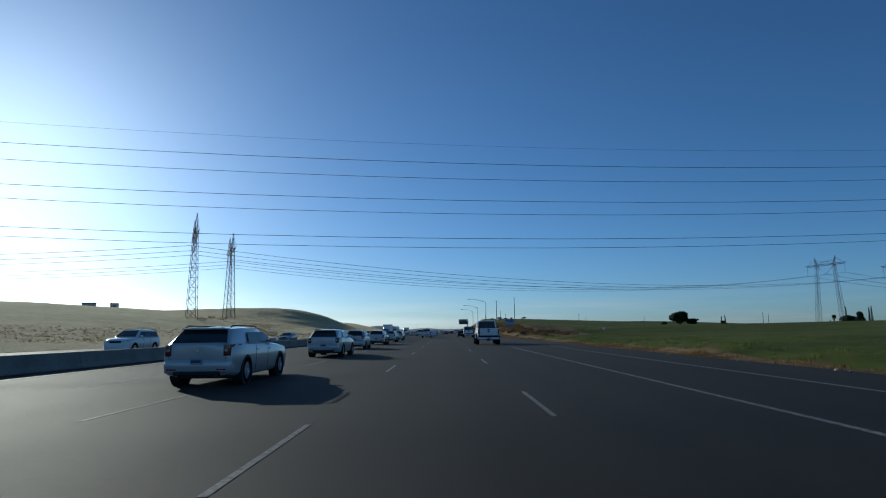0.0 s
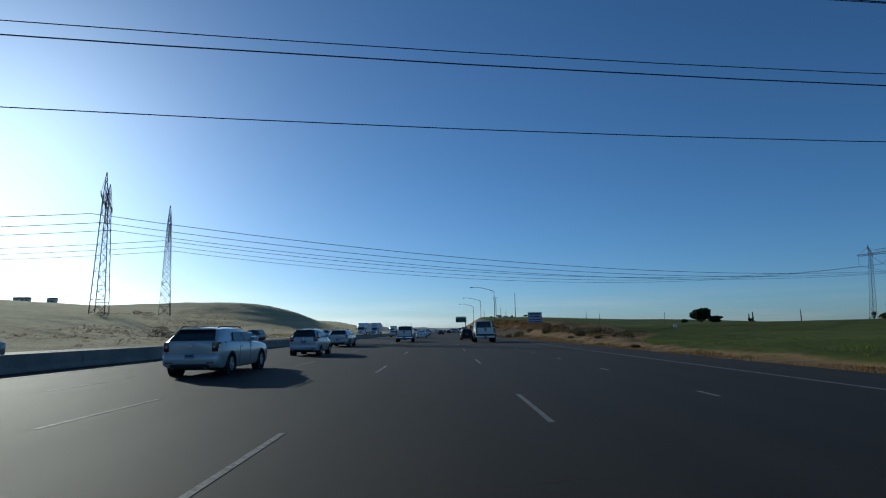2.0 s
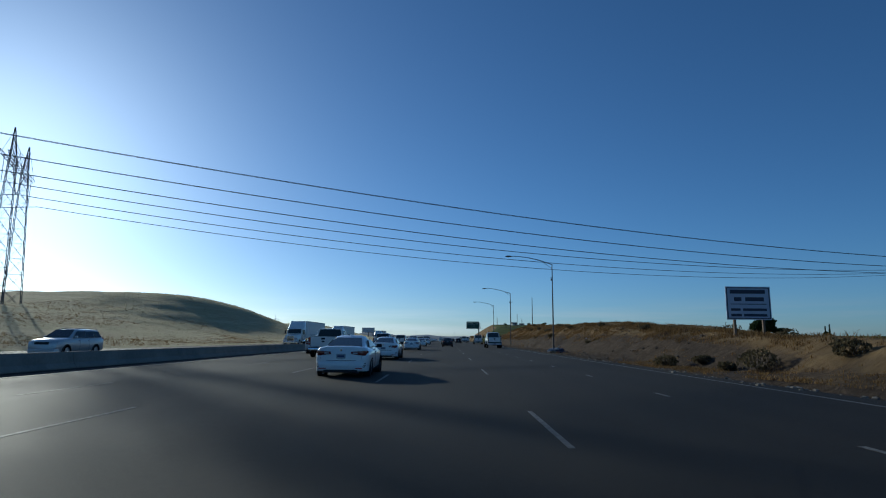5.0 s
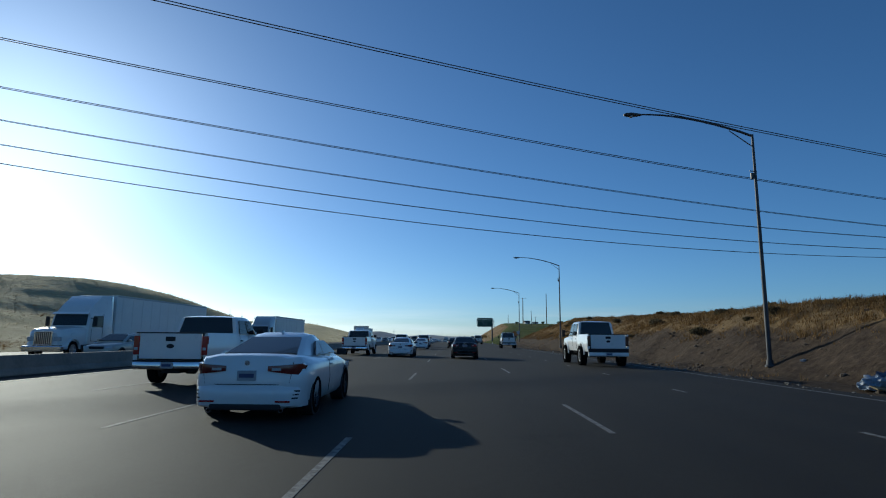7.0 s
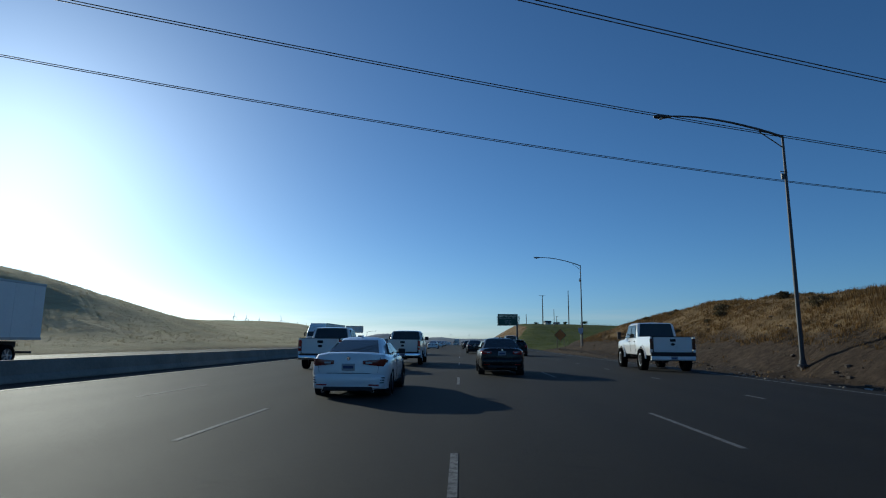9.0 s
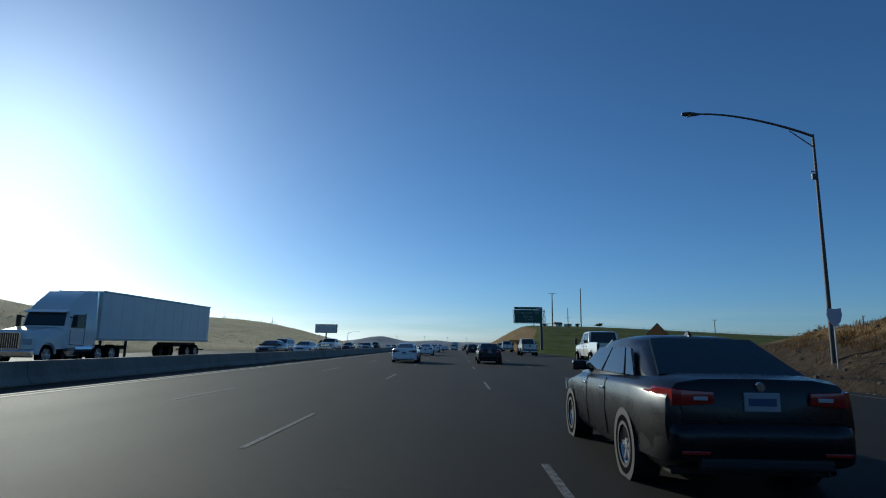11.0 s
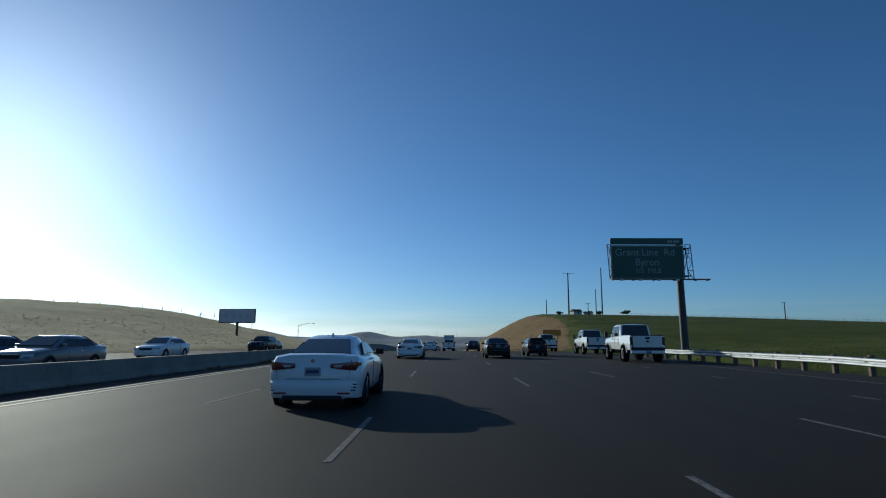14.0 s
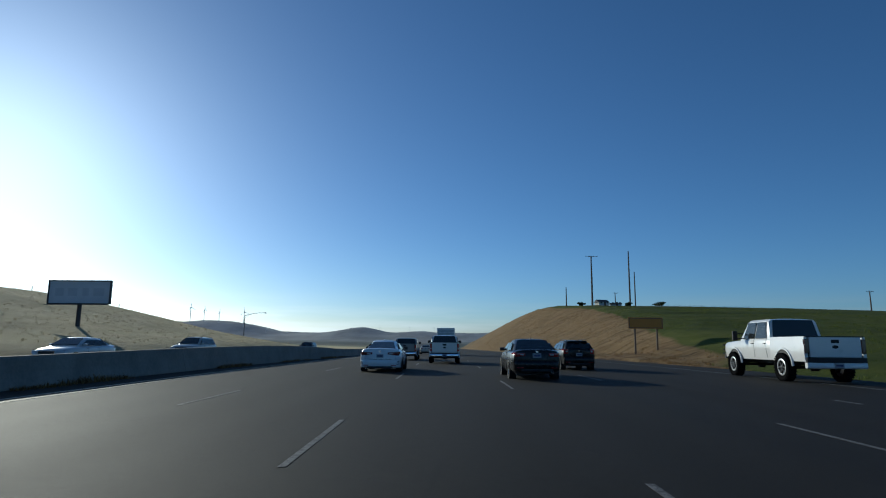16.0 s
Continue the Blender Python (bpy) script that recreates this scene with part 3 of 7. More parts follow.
# ---- road markings, median barrier, guard rail ----
for x0, y0, y1, mat, nm in ((-15.12, -200, 900, M_EDGE, "edge_line"), (-14.72, 330, 900, M_EDGE, "edge_line"), (RIGHT_EDGE, 44, 900, M_LINE, "edge_line"),
                            (3.66, -200, 46, M_LINE, "edge_line"), (7.2, -200, 44, M_LINE, "edge_line"), (-34.0, -200, 900, M_LINE, "edge_line"), (-20.0, -200, 900, M_YELLOW, "edge_line")):
    ribbon(nm, x0 - 0.07, x0 + 0.07, y0, y1, 5, 0.006, mat, 0.0, road if x0 > -17 else road_b)

dash_mesh = {}


def dash(x, y, length, width, mat):
    key = (length, width, mat.name)
    if key not in dash_mesh:
        v, f = [], []
        for a, b in ((0.0, 0.46), (0.465, 1.0)):     # worn into pieces
            i = len(v)
            w0 = width / 2 * (1 - 0.12 * random.random())
            v += [(-w0, a * length, 0), (w0, a * length, 0), (w0, b * length, 0), (-w0, b * length, 0)]
            v += [(p[0], p[1], 0.002) for p in v[i:i + 4]]
            f += [(i + 4, i + 5, i + 6, i + 7), (i, i + 1, i + 5, i + 4), (i + 1, i + 2, i + 6, i + 5), (i + 2, i + 3, i + 7, i + 6), (i + 3, i, i + 4, i + 7)]
        dash_mesh[key] = mesh_of("lane_dash", v, f, mat)
    ob = new("lane_dash", dash_mesh[key])
    ob.parent = road if x > -17 else road_b
    ob.location = (x, y, road_z(y) + 0.003)
    ob.rotation_euler = (math.atan2(road_z(y + length) - road_z(y), length), 0, 0)


PITCH = 14.63
for x, phase in ((0.0, 0.0), (-3.66, 10.4), (-7.32, 0.0), (-10.98, 5.6)):
    for k in range(-6, 6):
        dash(x, 53.0 + phase + PITCH * k, 3.66, 0.10, M_LINE)
    for k in range(-4, 34):
        dash(x, 210.1 + phase + PITCH * k, 3.66, 0.10, M_LINE)
for k in range(0, 60):
    dash(3.75, 48.5 + 7.32 * k, 0.95, 0.11, M_LINE)
for x in (-23.7, -27.3, -31.0):
    for k in range(0, 44):
        dash(x, 20 + PITCH * k, 3.66, 0.10, M_LINE)

# concrete median barrier in cast lengths
barrier_profile = [(-0.30, 0.0), (-0.30, 0.07), (-0.17, 0.25), (-0.10, 0.68), (0.10, 0.68), (0.17, 0.25), (0.30, 0.07), (0.30, 0.0)]
barrier = thing("median_barrier", pose(-16.9, 0, 0), "long grey concrete median barrier in cast lengths", "barrier", kind="structure")
SEG = 12.0
for k in range(-14, 72):
    y0, y1 = k * SEG, (k + 1) * SEG - 0.03
    bm = bmesh.new()
    loft(bm, [[(px, y, pz - 0.02 + (road_zb(y) if pz > 0.2 else road_z(y))) for px, pz in barrier_profile] for y in (y0, (y0 + y1) / 2, y1)])
    part("barrier_length", bm, M_CONCRETE, barrier)

# W-beam guard rail with timber posts under the overhead sign
rail = thing("guard_rail", pose(9.6, 428, 0), "pale galvanised steel guard rail on timber posts", "guard rail")
bm = bmesh.new()
wave = [(0.0, 0.40), (-0.05, 0.43), (-0.05, 0.49), (0.0, 0.545), (0.0, 0.565), (-0.05, 0.62), (-0.05, 0.68), (0.0, 0.71), (0.012, 0.71), (-0.038, 0.68), (-0.038, 0.62), (0.012, 0.555), (-0.038, 0.49), (-0.038, 0.43), (0.012, 0.40)]
loft(bm, [[(px + 0.004 * max(0, 12 - s) ** 1.6, s, pz - 0.02 * max(0, 4 - s)) for px, pz in wave] for s in (0, 1, 2, 4, 6, 9, 12, 18, 24, 29)])
part("rail_beam", bm, M_STEEL, rail, "corrugated galvanised steel beam")
for k in range(15):
    bm = bmesh.new()
    s = 0.5 + 2.0 * k
    off = 0.004 * max(0, 12 - s) ** 1.6
    box(bm, (off + 0.20, s, 0.33), (0.2, 0.15, 0.9), bevel=0.01)
    box(bm, (off + 0.06, s, 0.55), (0.14, 0.15, 0.34))
    part("rail_post", bm, M_TIMBER, rail)


# ---- roadside things ----
def ground_at(x, y):
    return land(x, y)[0]


def street_lamp(m, height=12.6, arm=6.4, rise=1.3):
    ob = thing("street_lamp", m, "tall tapered galvanised street lamp with a long curved arm", "street lamp", "street lamps along the freeway")
    bm = bmesh.new()
    tube(bm, [(0, 0, -0.6), (0, 0, 0.3), (0, 0, height * 0.5), (0, 0, height)], [0.125, 0.125, 0.098, 0.065], 12)
    part("pole", bm, M_DULLSTEEL, ob, smooth=True)
    bm = bmesh.new()
    lathe(bm, [(0.0, 0.0), (0.0, 0.26), (0.09, 0.26), (0.13, 0.19), (0.36, 0.17), (0.36, 0.0)], "Z", 12)
    part("base", bm, M_DULLSTEEL, ob, smooth=True)
    bm = bmesh.new()
    pts = []
    for k in range(10):
        t = k / 9
        pts.append((-arm * t, 0, height - 0.1 + rise * math.sin(t * math.pi / 2) ** 0.9 - 0.12 * max(0, t - 0.8)))
    tube(bm, pts, [0.075 - 0.003 * k for k in range(10)], 8)
    tube(bm, [(0, 0, height - 0.75), (-1.3, 0, height + 0.22)], 0.03, 6)
    mast = part("mast_arm", bm, M_DULLSTEEL, ob, smooth=True)
    bm = bmesh.new()
    e = pts[-1]
    rings = []
    for s, w, h in ((0.15, 0.06, 0.06), (-0.1, 0.13, 0.10), (-0.4, 0.19, 0.13), (-0.7, 0.17, 0.11), (-0.85, 0.08, 0.06)):
        rings.append([(e[0] + s, w * math.cos(a), e[2] - 0.02 + h * math.sin(a)) for a in (2 * math.pi * q / 10 for q in range(10))])
    loft(bm, rings)
    part("luminaire", bm, M_DULLSTEEL, mast, "grey cobra-head luminaire", smooth=True)
    bm = bmesh.new()
    lathe(bm, [(-0.10, 0.0), (-0.08, 0.10), (0.0, 0.13), (0.0, 0.0)], "Z", 10, (e[0] - 0.45, 0, e[2] - 0.1))
    part("lens", bm, M_CLEAR, mast, "clear glass lamp lens", smooth=True)
    bm = bmesh.new()
    box(bm, (-0.16, 0, height - 2.45), (0.2, 0.12, 0.34), bevel=0.02)
    tube(bm, [(0.1, 0, height - 2.2), (-0.3, 0, height - 2.15)], 0.03, 6)
    part("bracket", bm, M_DARKSTEEL, ob)
    return ob


lamp = street_lamp(pose(14.8, 233.2, ground_at(14.8, 233.2)), 13.0 - ground_at(14.8, 233.2))
for x, y in ((14.85, 293.0), (15.2, 351.0)):
    copy_thing(lamp, pose(x, y, ground_at(14.8, 233.2) + (0.15 if y < 300 else 0.32)))
far_lamp = street_lamp(pose(-65.0, 638.6, ground_at(-65, 638.6) - 0.1, 0, 0, 180), 7.4, 5.6, 0.95)
far_lamp["label"] = "tall galvanised street lamp at the far edge of the opposite carriageway"


def sign_panel(parent, name, x0, x1, z0, z1, y, face, back=M_SIGNBACK, border=None, thick=0.05):
    bm = bmesh.new()
    box(bm, ((x0 + x1) / 2, y + thick / 2, (z0 + z1) / 2), (x1 - x0, thick, z1 - z0), bevel=0.015)
    p = part(name, bm, face, parent)
    if border:
        bm = bmesh.new()
        b = 0.06
        for c, s in ((((x0 + x1) / 2, z1 - 0.09), (x1 - x0 - 0.12, b)), (((x0 + x1) / 2, z0 + 0.09), (x1 - x0 - 0.12, b)),
                     ((x0 + 0.09, (z0 + z1) / 2), (b, z1 - z0 - 0.24)), ((x1 - 0.09, (z0 + z1) / 2), (b, z1 - z0 - 0.24))):
            box(bm, (c[0], y - 0.003, c[1]), (s[0], 0.006, s[1]))
        part("border", bm, border, p)
    return p


def print_bar(parent, x0, x1, z, h, y, mat):
    bm = bmesh.new()
    box(bm, ((x0 + x1) / 2, y - 0.004, z), (x1 - x0, 0.008, h))
    return part("print_bar", bm, mat, parent)


# overhead exit sign on one leaning steel post
sx, sy = 16.1, 461.7
exit_sign = thing("exit_sign", pose(0, sy, road_z(sy)), "large green freeway exit sign cantilevered from a steel post", "road sign")
main = sign_panel(exit_sign, "sign_panel", 9.35, 16.2, 6.95, 10.15, 0, M_SIGNGREEN, border=M_SIGNLETTER)
top = sign_panel(exit_sign, "header_panel", 9.35, 16.2, 10.2, 10.83, 0, M_SIGNGREEN)
face = pose(0, 0, 0, 90, 0, 0)
for word, x in (("Grant", 10.9), ("Line", 13.05), ("Rd", 14.85)):
    lettering("lettering", word, 0.95, Matrix.Translation((x, -0.008, 9.45)) @ face, M_SIGNLETTER, main)
lettering("lettering", "Byron", 0.94, Matrix.Translation((12.75, -0.008, 8.52)) @ face, M_SIGNLETTER, main)
for word, x in (("1/2", 12.0), ("MILE", 13.4)):
    lettering("lettering", word, 0.62, Matrix.Translation((x, -0.008, 7.72)) @ face, M_SIGNLETTER, main)
for a, b in ((14.7, 15.2), (15.3, 15.85)):
    print_bar(top, a, b, 10.5, 0.26, 0, M_SIGNLETTER)
bm = bmesh.new()
tube(bm, [(16.1, 0.75, -0.9), (16.1, 0.75, 0.0), (16.0, 0.75, 7.0), (15.95, 0.75, 10.3)], [0.40, 0.36, 0.32, 0.28], 16)
part("post", bm, M_DARKSTEEL, exit_sign, "dark round steel post", smooth=True)
bm = bmesh.new()
for z in (7.3, 9.9):
    for yy in (0.35, 1.1):
        tube(bm, [(9.5, yy, z), (16.9, yy, z)], 0.06, 6)
for k in range(10):
    x = 9.5 + 0.74 * k
    for yy in (0.35, 1.1):
        tube(bm, [(x, yy, 7.3 if k % 2 else 9.9), (x + 0.74, yy, 9.9 if k % 2 else 7.3)], 0.035, 5)
    tube(bm, [(x, 0.35, 7.3), (x + 0.74, 1.1, 7.3)], 0.03, 5)
for k in range(7):
    tube(bm, [(9.5 + 1.2 * k, 0.06, 7.2), (9.5 + 1.2 * k, 0.36, 7.3)], 0.03, 5)
part("truss", bm, M_DARKSTEEL, exit_sign, "dark lattice truss behind the panel")
for inner, outer, lean in ((16.28, 16.78, -0.14), (9.30, 9.0, -0.14)):
    # a braced ladder frame at each end of the panel
    bm = bmesh.new()
    for x in (inner, outer):
        tube(bm, [(x - lean, -0.25, 6.85), (x, -0.15, 10.2)], 0.042, 6)
    for k in range(4):
        z0, z1 = 6.9 + 0.82 * k, 6.9 + 0.82 * (k + 1)
        f0, f1 = lean * (10.2 - z0) / 3.35, lean * (10.2 - z1) / 3.35
        a, b = (inner, outer) if k % 2 else (outer, inner)
        tube(bm, [(a - f0, -0.24, z0), (b - f1, -0.2, z1)], 0.03, 5)
        tube(bm, [(inner - f1, -0.2, z1), (outer - f1, -0.2, z1)], 0.028, 5)
    part("side_frame", bm, M_DULLSTEEL, exit_sign)
bm = bmesh.new()
box(bm, (13.6, -0.62, 6.86), (9.0, 0.75, 0.05))
for x in (9.3, 11.2, 13.1, 15.0, 16.9, 18.0):
    box(bm, (x, -0.62, 6.80), (0.06, 0.78, 0.10))
for k in range(46):
    box(bm, (9.2 + 0.2 * k, -0.62, 6.895), (0.03, 0.74, 0.03))
walkway = part("walkway", bm, M_DARKSTEEL, exit_sign, "steel grating maintenance walkway")
for x in (10.0, 11.7, 13.4, 15.1):
    bm = bmesh.new()
    box(bm, (x, -0.95, 6.78), (0.34, 0.18, 0.14), bevel=0.02)
    part("sign_light", bm, M_STEEL, walkway)

# white information board on two timber posts
info = thing("information_board", pose(18.7, 183.0, ground_at(18.7, 183)), "pale blue-white roadside board with dark print on two posts", "road sign")
gz = ground_at(18.7, 183)
board = sign_panel(info, "board", -1.5, 1.5, 2.75 - gz, 4.97 - gz, 0, M_SIGNBLUE, border=M_INK)
for a, b, z, h in ((-1.2, 1.15, 4.62, 0.26), (-0.95, -0.45, 4.12, 0.26), (-0.2, 1.05, 4.12, 0.26), (-1.2, 1.2, 3.79, 0.05), (-1.2, -0.55, 3.42, 0.17), (-0.4, 1.2, 3.42, 0.17), (-1.2, -0.5, 3.05, 0.17), (-0.35, 1.2, 3.05, 0.17)):
    print_bar(board, a, b, z - gz, h, 0, M_INK)
for x in (-0.95, 0.98):
    bm = bmesh.new()
    box(bm, (x, 0.13, (4.8 - gz) / 2 - 0.4), (0.15, 0.15, 4.8 - gz + 0.8), bevel=0.01)
    part("post", bm, M_TIMBER, info)

# orange diamond on two posts
wz = ground_at(17.5, 384.4)
work = thing("warning_sign", pose(17.5, 384.4, wz), "orange diamond roadworks sign on two thin timber posts", "road sign")
DR, DZ = 1.27, 2.82 - wz
bm = bmesh.new()
vs = [(DR * math.cos(a), 0.0, DZ + DR * math.sin(a)) for a in (0, math.pi / 2, math.pi, 1.5 * math.pi)]
loft(bm, [[(p[0], -0.012, p[2]) for p in vs], [(p[0], 0.012, p[2]) for p in vs]])
dia = part("diamond", bm, M_SIGNORANGE, work)
bm = bmesh.new()
for k in range(4):
    a, b = Vector(vs[k]), Vector(vs[(k + 1) % 4])
    c = Vector((0, 0, DZ))
    tube(bm, [(a - c) * 0.97 + c + Vector((0, -0.014, 0)), (b - c) * 0.97 + c + Vector((0, -0.014, 0))], 0.035, 4)
part("border", bm, M_INK, dia)
for x in (-0.66, 0.78):
    bm = bmesh.new()
    box(bm, (x, 0.07, DZ / 2 - 0.2), (0.13, 0.10, DZ + 0.7), rot=Matrix.Rotation(0.025, 3, "Y"), bevel=0.008)
    part("post", bm, M_TIMBER, work)

# small white marker on a stake in the field
mark = thing("field_marker", pose(47.5, 180.0, ground_at(47.5, 180.0)), "small white marker plate on a thin stake in the field", "marker")
bm = bmesh.new()
box(bm, (0, 0, 0.9), (0.09, 0.09, 2.2))
part("stake", bm, M_TIMBER, mark)
bm = bmesh.new()
box(bm, (0, -0.06, 1.75), (0.75, 0.04, 0.55), bevel=0.01)
part("plate", bm, M_SIGNWHITE, mark)

# brown-yellow sign at the foot of the cut
yel = thing("direction_sign", pose(15.9, 529.0, ground_at(15.9, 529) - 0.1), "dull yellow roadside sign on two timber posts", "road sign")
gy = ground_at(15.9, 529) - 0.1
sign_panel(yel, "sign_panel", -1.85, 1.85, 2.25 - gy, 3.45 - gy, 0, M_SIGNYELLOW, border=M_INK)
for x in (-1.15, 1.2):
    bm = bmesh.new()
    box(bm, (x, 0.14, (3.3 - gy) / 2 - 0.35), (0.16, 0.16, 3.3 - gy + 0.7), bevel=0.01)
    part("post", bm, M_TIMBER, yel)

# short banded marker post on the verge
stub = thing("marker_post", pose(10.9, 387.5, ground_at(10.9, 387.5)), "short white marker post with a dark band on the verge", "marker")
bm = bmesh.new()
lathe(bm, [(-0.3, 0.0), (-0.3, 0.10), (0.22, 0.095), (0.22, 0.0)], "Z", 14)
part("post", bm, M_SIGNWHITE, stub, smooth=True, angle=40)
bm = bmesh.new()
lathe(bm, [(0.22, 0.0), (0.22, 0.10), (0.31, 0.10), (0.31, 0.0)], "Z", 14)
part("band", bm, M_INK, stub, "dark band", smooth=True, angle=40)
bm = bmesh.new()
lathe(bm, [(0.31, 0.0), (0.31, 0.095), (0.40, 0.09), (0.44, 0.06), (0.455, 0.0)], "Z", 14)
part("cap", bm, M_SIGNWHITE, stub, "rounded white cap", smooth=True, angle=40)

# small shield sign by the third lamp
shield = thing("route_marker", pose(14.75, 350.0, ground_at(14.75, 350) - 0.05), "small pale route marker on a steel post", "road sign")
bm = bmesh.new()
ring = [(-0.36, 0.55), (-0.40, 0.2), (-0.30, -0.15), (0.0, -0.45), (0.30, -0.15), (0.40, 0.2), (0.36, 0.55), (0.0, 0.48)]
loft(bm, [[(x, yy, 2.6 + z) for x, z in ring] for yy in (-0.07, -0.05)])
part("shield_plate", bm, M_SIGNBLUE, shield)
bm = bmesh.new()
tube(bm, [(0, 0, -0.4), (0, 0, 3.1)], 0.035, 8)
part("post", bm, M_STEEL, shield)

# billboard on the far slope
M_FADED = simple("faded_billboard_print", (0.43, 0.47, 0.51), 0.55, vary=0.1, scale=0.5)
bb_z = ground_at(-56.1, 546.3)
bill = thing("billboard", pose(-56.1, 546.3, bb_z), "wide pale billboard on a single post on the slope", "billboard")
pnl = sign_panel(bill, "billboard_panel", -4.25, 4.25, 5.3 - bb_z, 8.45 - bb_z, 0, simple("billboard_face", (0.52, 0.55, 0.58), 0.5, vary=0.1, scale=0.5), thick=0.25)
bm = bmesh.new()
for x0, x1, z0, z1 in ((-4.3, 4.3, 8.38, 8.52), (-4.3, 4.3, 5.22, 5.36), (-4.36, -4.2, 5.3, 8.45), (4.2, 4.36, 5.3, 8.45)):
    box(bm, ((x0 + x1) / 2, 0.05, (z0 + z1) / 2 - bb_z), (x1 - x0, 0.36, z1 - z0))
part("frame", bm, M_DARKSTEEL, bill)
for a, b in ((-3.4, -2.2), (-1.6, -0.3), (0.4, 1.3), (1.9, 3.4)):
    print_bar(pnl, a, b, 6.9 - bb_z, 1.1, 0, M_FADED)
bm = bmesh.new()
tube(bm, [(0, 0.3, -0.6), (0, 0.3, 5.4 - bb_z)], 0.28, 12)
part("post", bm, M_DARKSTEEL, bill, smooth=True)
bm = bmesh.new()
box(bm, (0, -0.5, 5.15 - bb_z), (8.6, 0.7, 0.06))
part("catwalk", bm, M_DARKSTEEL, bill)


def utility_pole(m, height, arms=1, label="weathered timber utility pole with a crossarm", r=0.17):
    ob = thing("utility_pole", m, label, "utility pole")
    bm = bmesh.new()
    tube(bm, [(0, 0, -0.8), (0.02, 0, height * 0.5), (0, 0, height)], [r * 1.15, r, r * 0.7], 10)
    part("pole", bm, M_TIMBER, ob, smooth=True)
    for k in range(arms):
        z = height - 0.35 - 1.4 * k
        bm = bmesh.new()
        box(bm, (0, -0.16, z), (2.9, 0.12, 0.14), bevel=0.01)
        tube(bm, [(-0.8, -0.16, z), (0, -0.1, z - 0.8)], 0.025, 5)
        tube(bm, [(0.8, -0.16, z), (0, -0.1, z - 0.8)], 0.025, 5)
        arm_ob = part("crossarm", bm, M_TIMBER, ob)
        for x in (-1.3, -0.5, 0.5, 1.3):
            bm = bmesh.new()
            lathe(bm, [(0, 0.02), (0.08, 0.02), (0.1, 0.06), (0.2, 0.055), (0.24, 0.0)], "Z", 8, (x, -0.16, z + 0.07))
            part("insulator", bm, M_INSUL, arm_ob, smooth=True)
    return ob


def on_land(x, y, rz=0, sink=0.1):
    return pose(x, y, ground_at(x, y) - sink, 0, 0, rz)


up = utility_pole(on_land(64.1, 738.4, 8), 39.8 - ground_at(64.1, 738.4), 1, "tall weathered timber utility pole with a wide crossarm on the crest", 0.42)
for ch in up.children:
    if ch.name.startswith("crossarm"):
        ch.scale = (2.2, 2.2, 1.0)
utility_pole(on_land(90.1, 763.8), 46.0 - ground_at(90.1, 763.8), 0, "very tall bare dark timber mast on the crest", 0.40)
utility_pole(on_land(62.9, 673.7), 24.9 - ground_at(62.9, 673.7), 0, "bare dark timber mast beside a taller one", 0.22)
utility_pole(on_land(49.0, 725.0), 8.5, 0, "short bare timber post on the crest", 0.25)
utility_pole(on_land(76.0, 742.0), 6.8, 1, "short timber pole with a crossarm near a hut", 0.22)
utility_pole(on_land(157.4, 687.4), 19.9 - ground_at(157.4, 687.4), 1, "timber utility pole on the green hillside", 0.24)
for x, y, h in ((120.0, 500.0, 9.5), (203.0, 520.0, 9.5), (300.0, 540.0, 9.5), (172.0, 505.0, 9.0), (262.0, 480.0, 9.5)):
    utility_pole(on_land(x, y, 70), h, 1, "distant timber utility pole in the green field", 0.2)


def hut(m, w, d, h, roof, label, name="farm_shed"):
    ob = thing(name, m, label, "shed")
    bm = bmesh.new()
    box(bm, (0, 0, h / 2 - 0.3), (w, d, h + 0.6))
    part("wall", bm, M_TIMBER if name == "farmhouse" else M_WALLPALE, ob)
    bm = bmesh.new()
    o = 0.35
    v = [(-w / 2 - o, -d / 2 - o, h), (w / 2 + o, -d / 2 - o, h), (w / 2 + o, d / 2 + o, h), (-w / 2 - o, d / 2 + o, h), (-w / 2 - o, 0, h + roof), (w / 2 + o, 0, h + roof)]
    bv = [bm.verts.new(p) for p in v]
    for f in ((0, 1, 5, 4), (2, 3, 4, 5), (0, 4, 3), (1, 2, 5), (0, 3, 2, 1)):
        bm.faces.new([bv[i] for i in f])
    part("roof", bm, M_ROOFDARK, ob)
    bm = bmesh.new()
    box(bm, (w * 0.1, -d / 2 - 0.02, 1.0), (1.0, 0.06, 2.0))
    part("door", bm, M_TIMBER, ob)
    for x in (-w * 0.28, w * 0.36):
        bm = bmesh.new()
        box(bm, (x, -d / 2 - 0.02, 1.5), (0.8, 0.05, 0.8))
        part("window", bm, M_GLASS, ob)
    return ob


hut(on_land(-257.4, 412, 20), 8.0, 5.0, 2.6, 0.9, "low pale farm shed with a dark roof on the ridge")
hut(on_land(-239.0, 412, 10), 4.4, 4.0, 3.0, 0.8, "narrow farm shed on the ridge")
hut(on_land(-276.0, 420, 0), 7.0, 5.0, 1.6, 0.7, "low flat farm building on the ridge")
hut(on_land(67.0, 733.0, 15), 5.0, 4.0, 1.6, 1.3, "small hut with a dark roof on the crest")
hut(on_land(75.5, 740.0, -12), 5.0, 3.5, 0.9, 0.8, "low dark-roofed hut on the crest")
hut(on_land(381.0, 548.0, 10), 15.0, 9.0, 4.2, 2.6, "farmhouse with a dark roof among trees", "farmhouse")


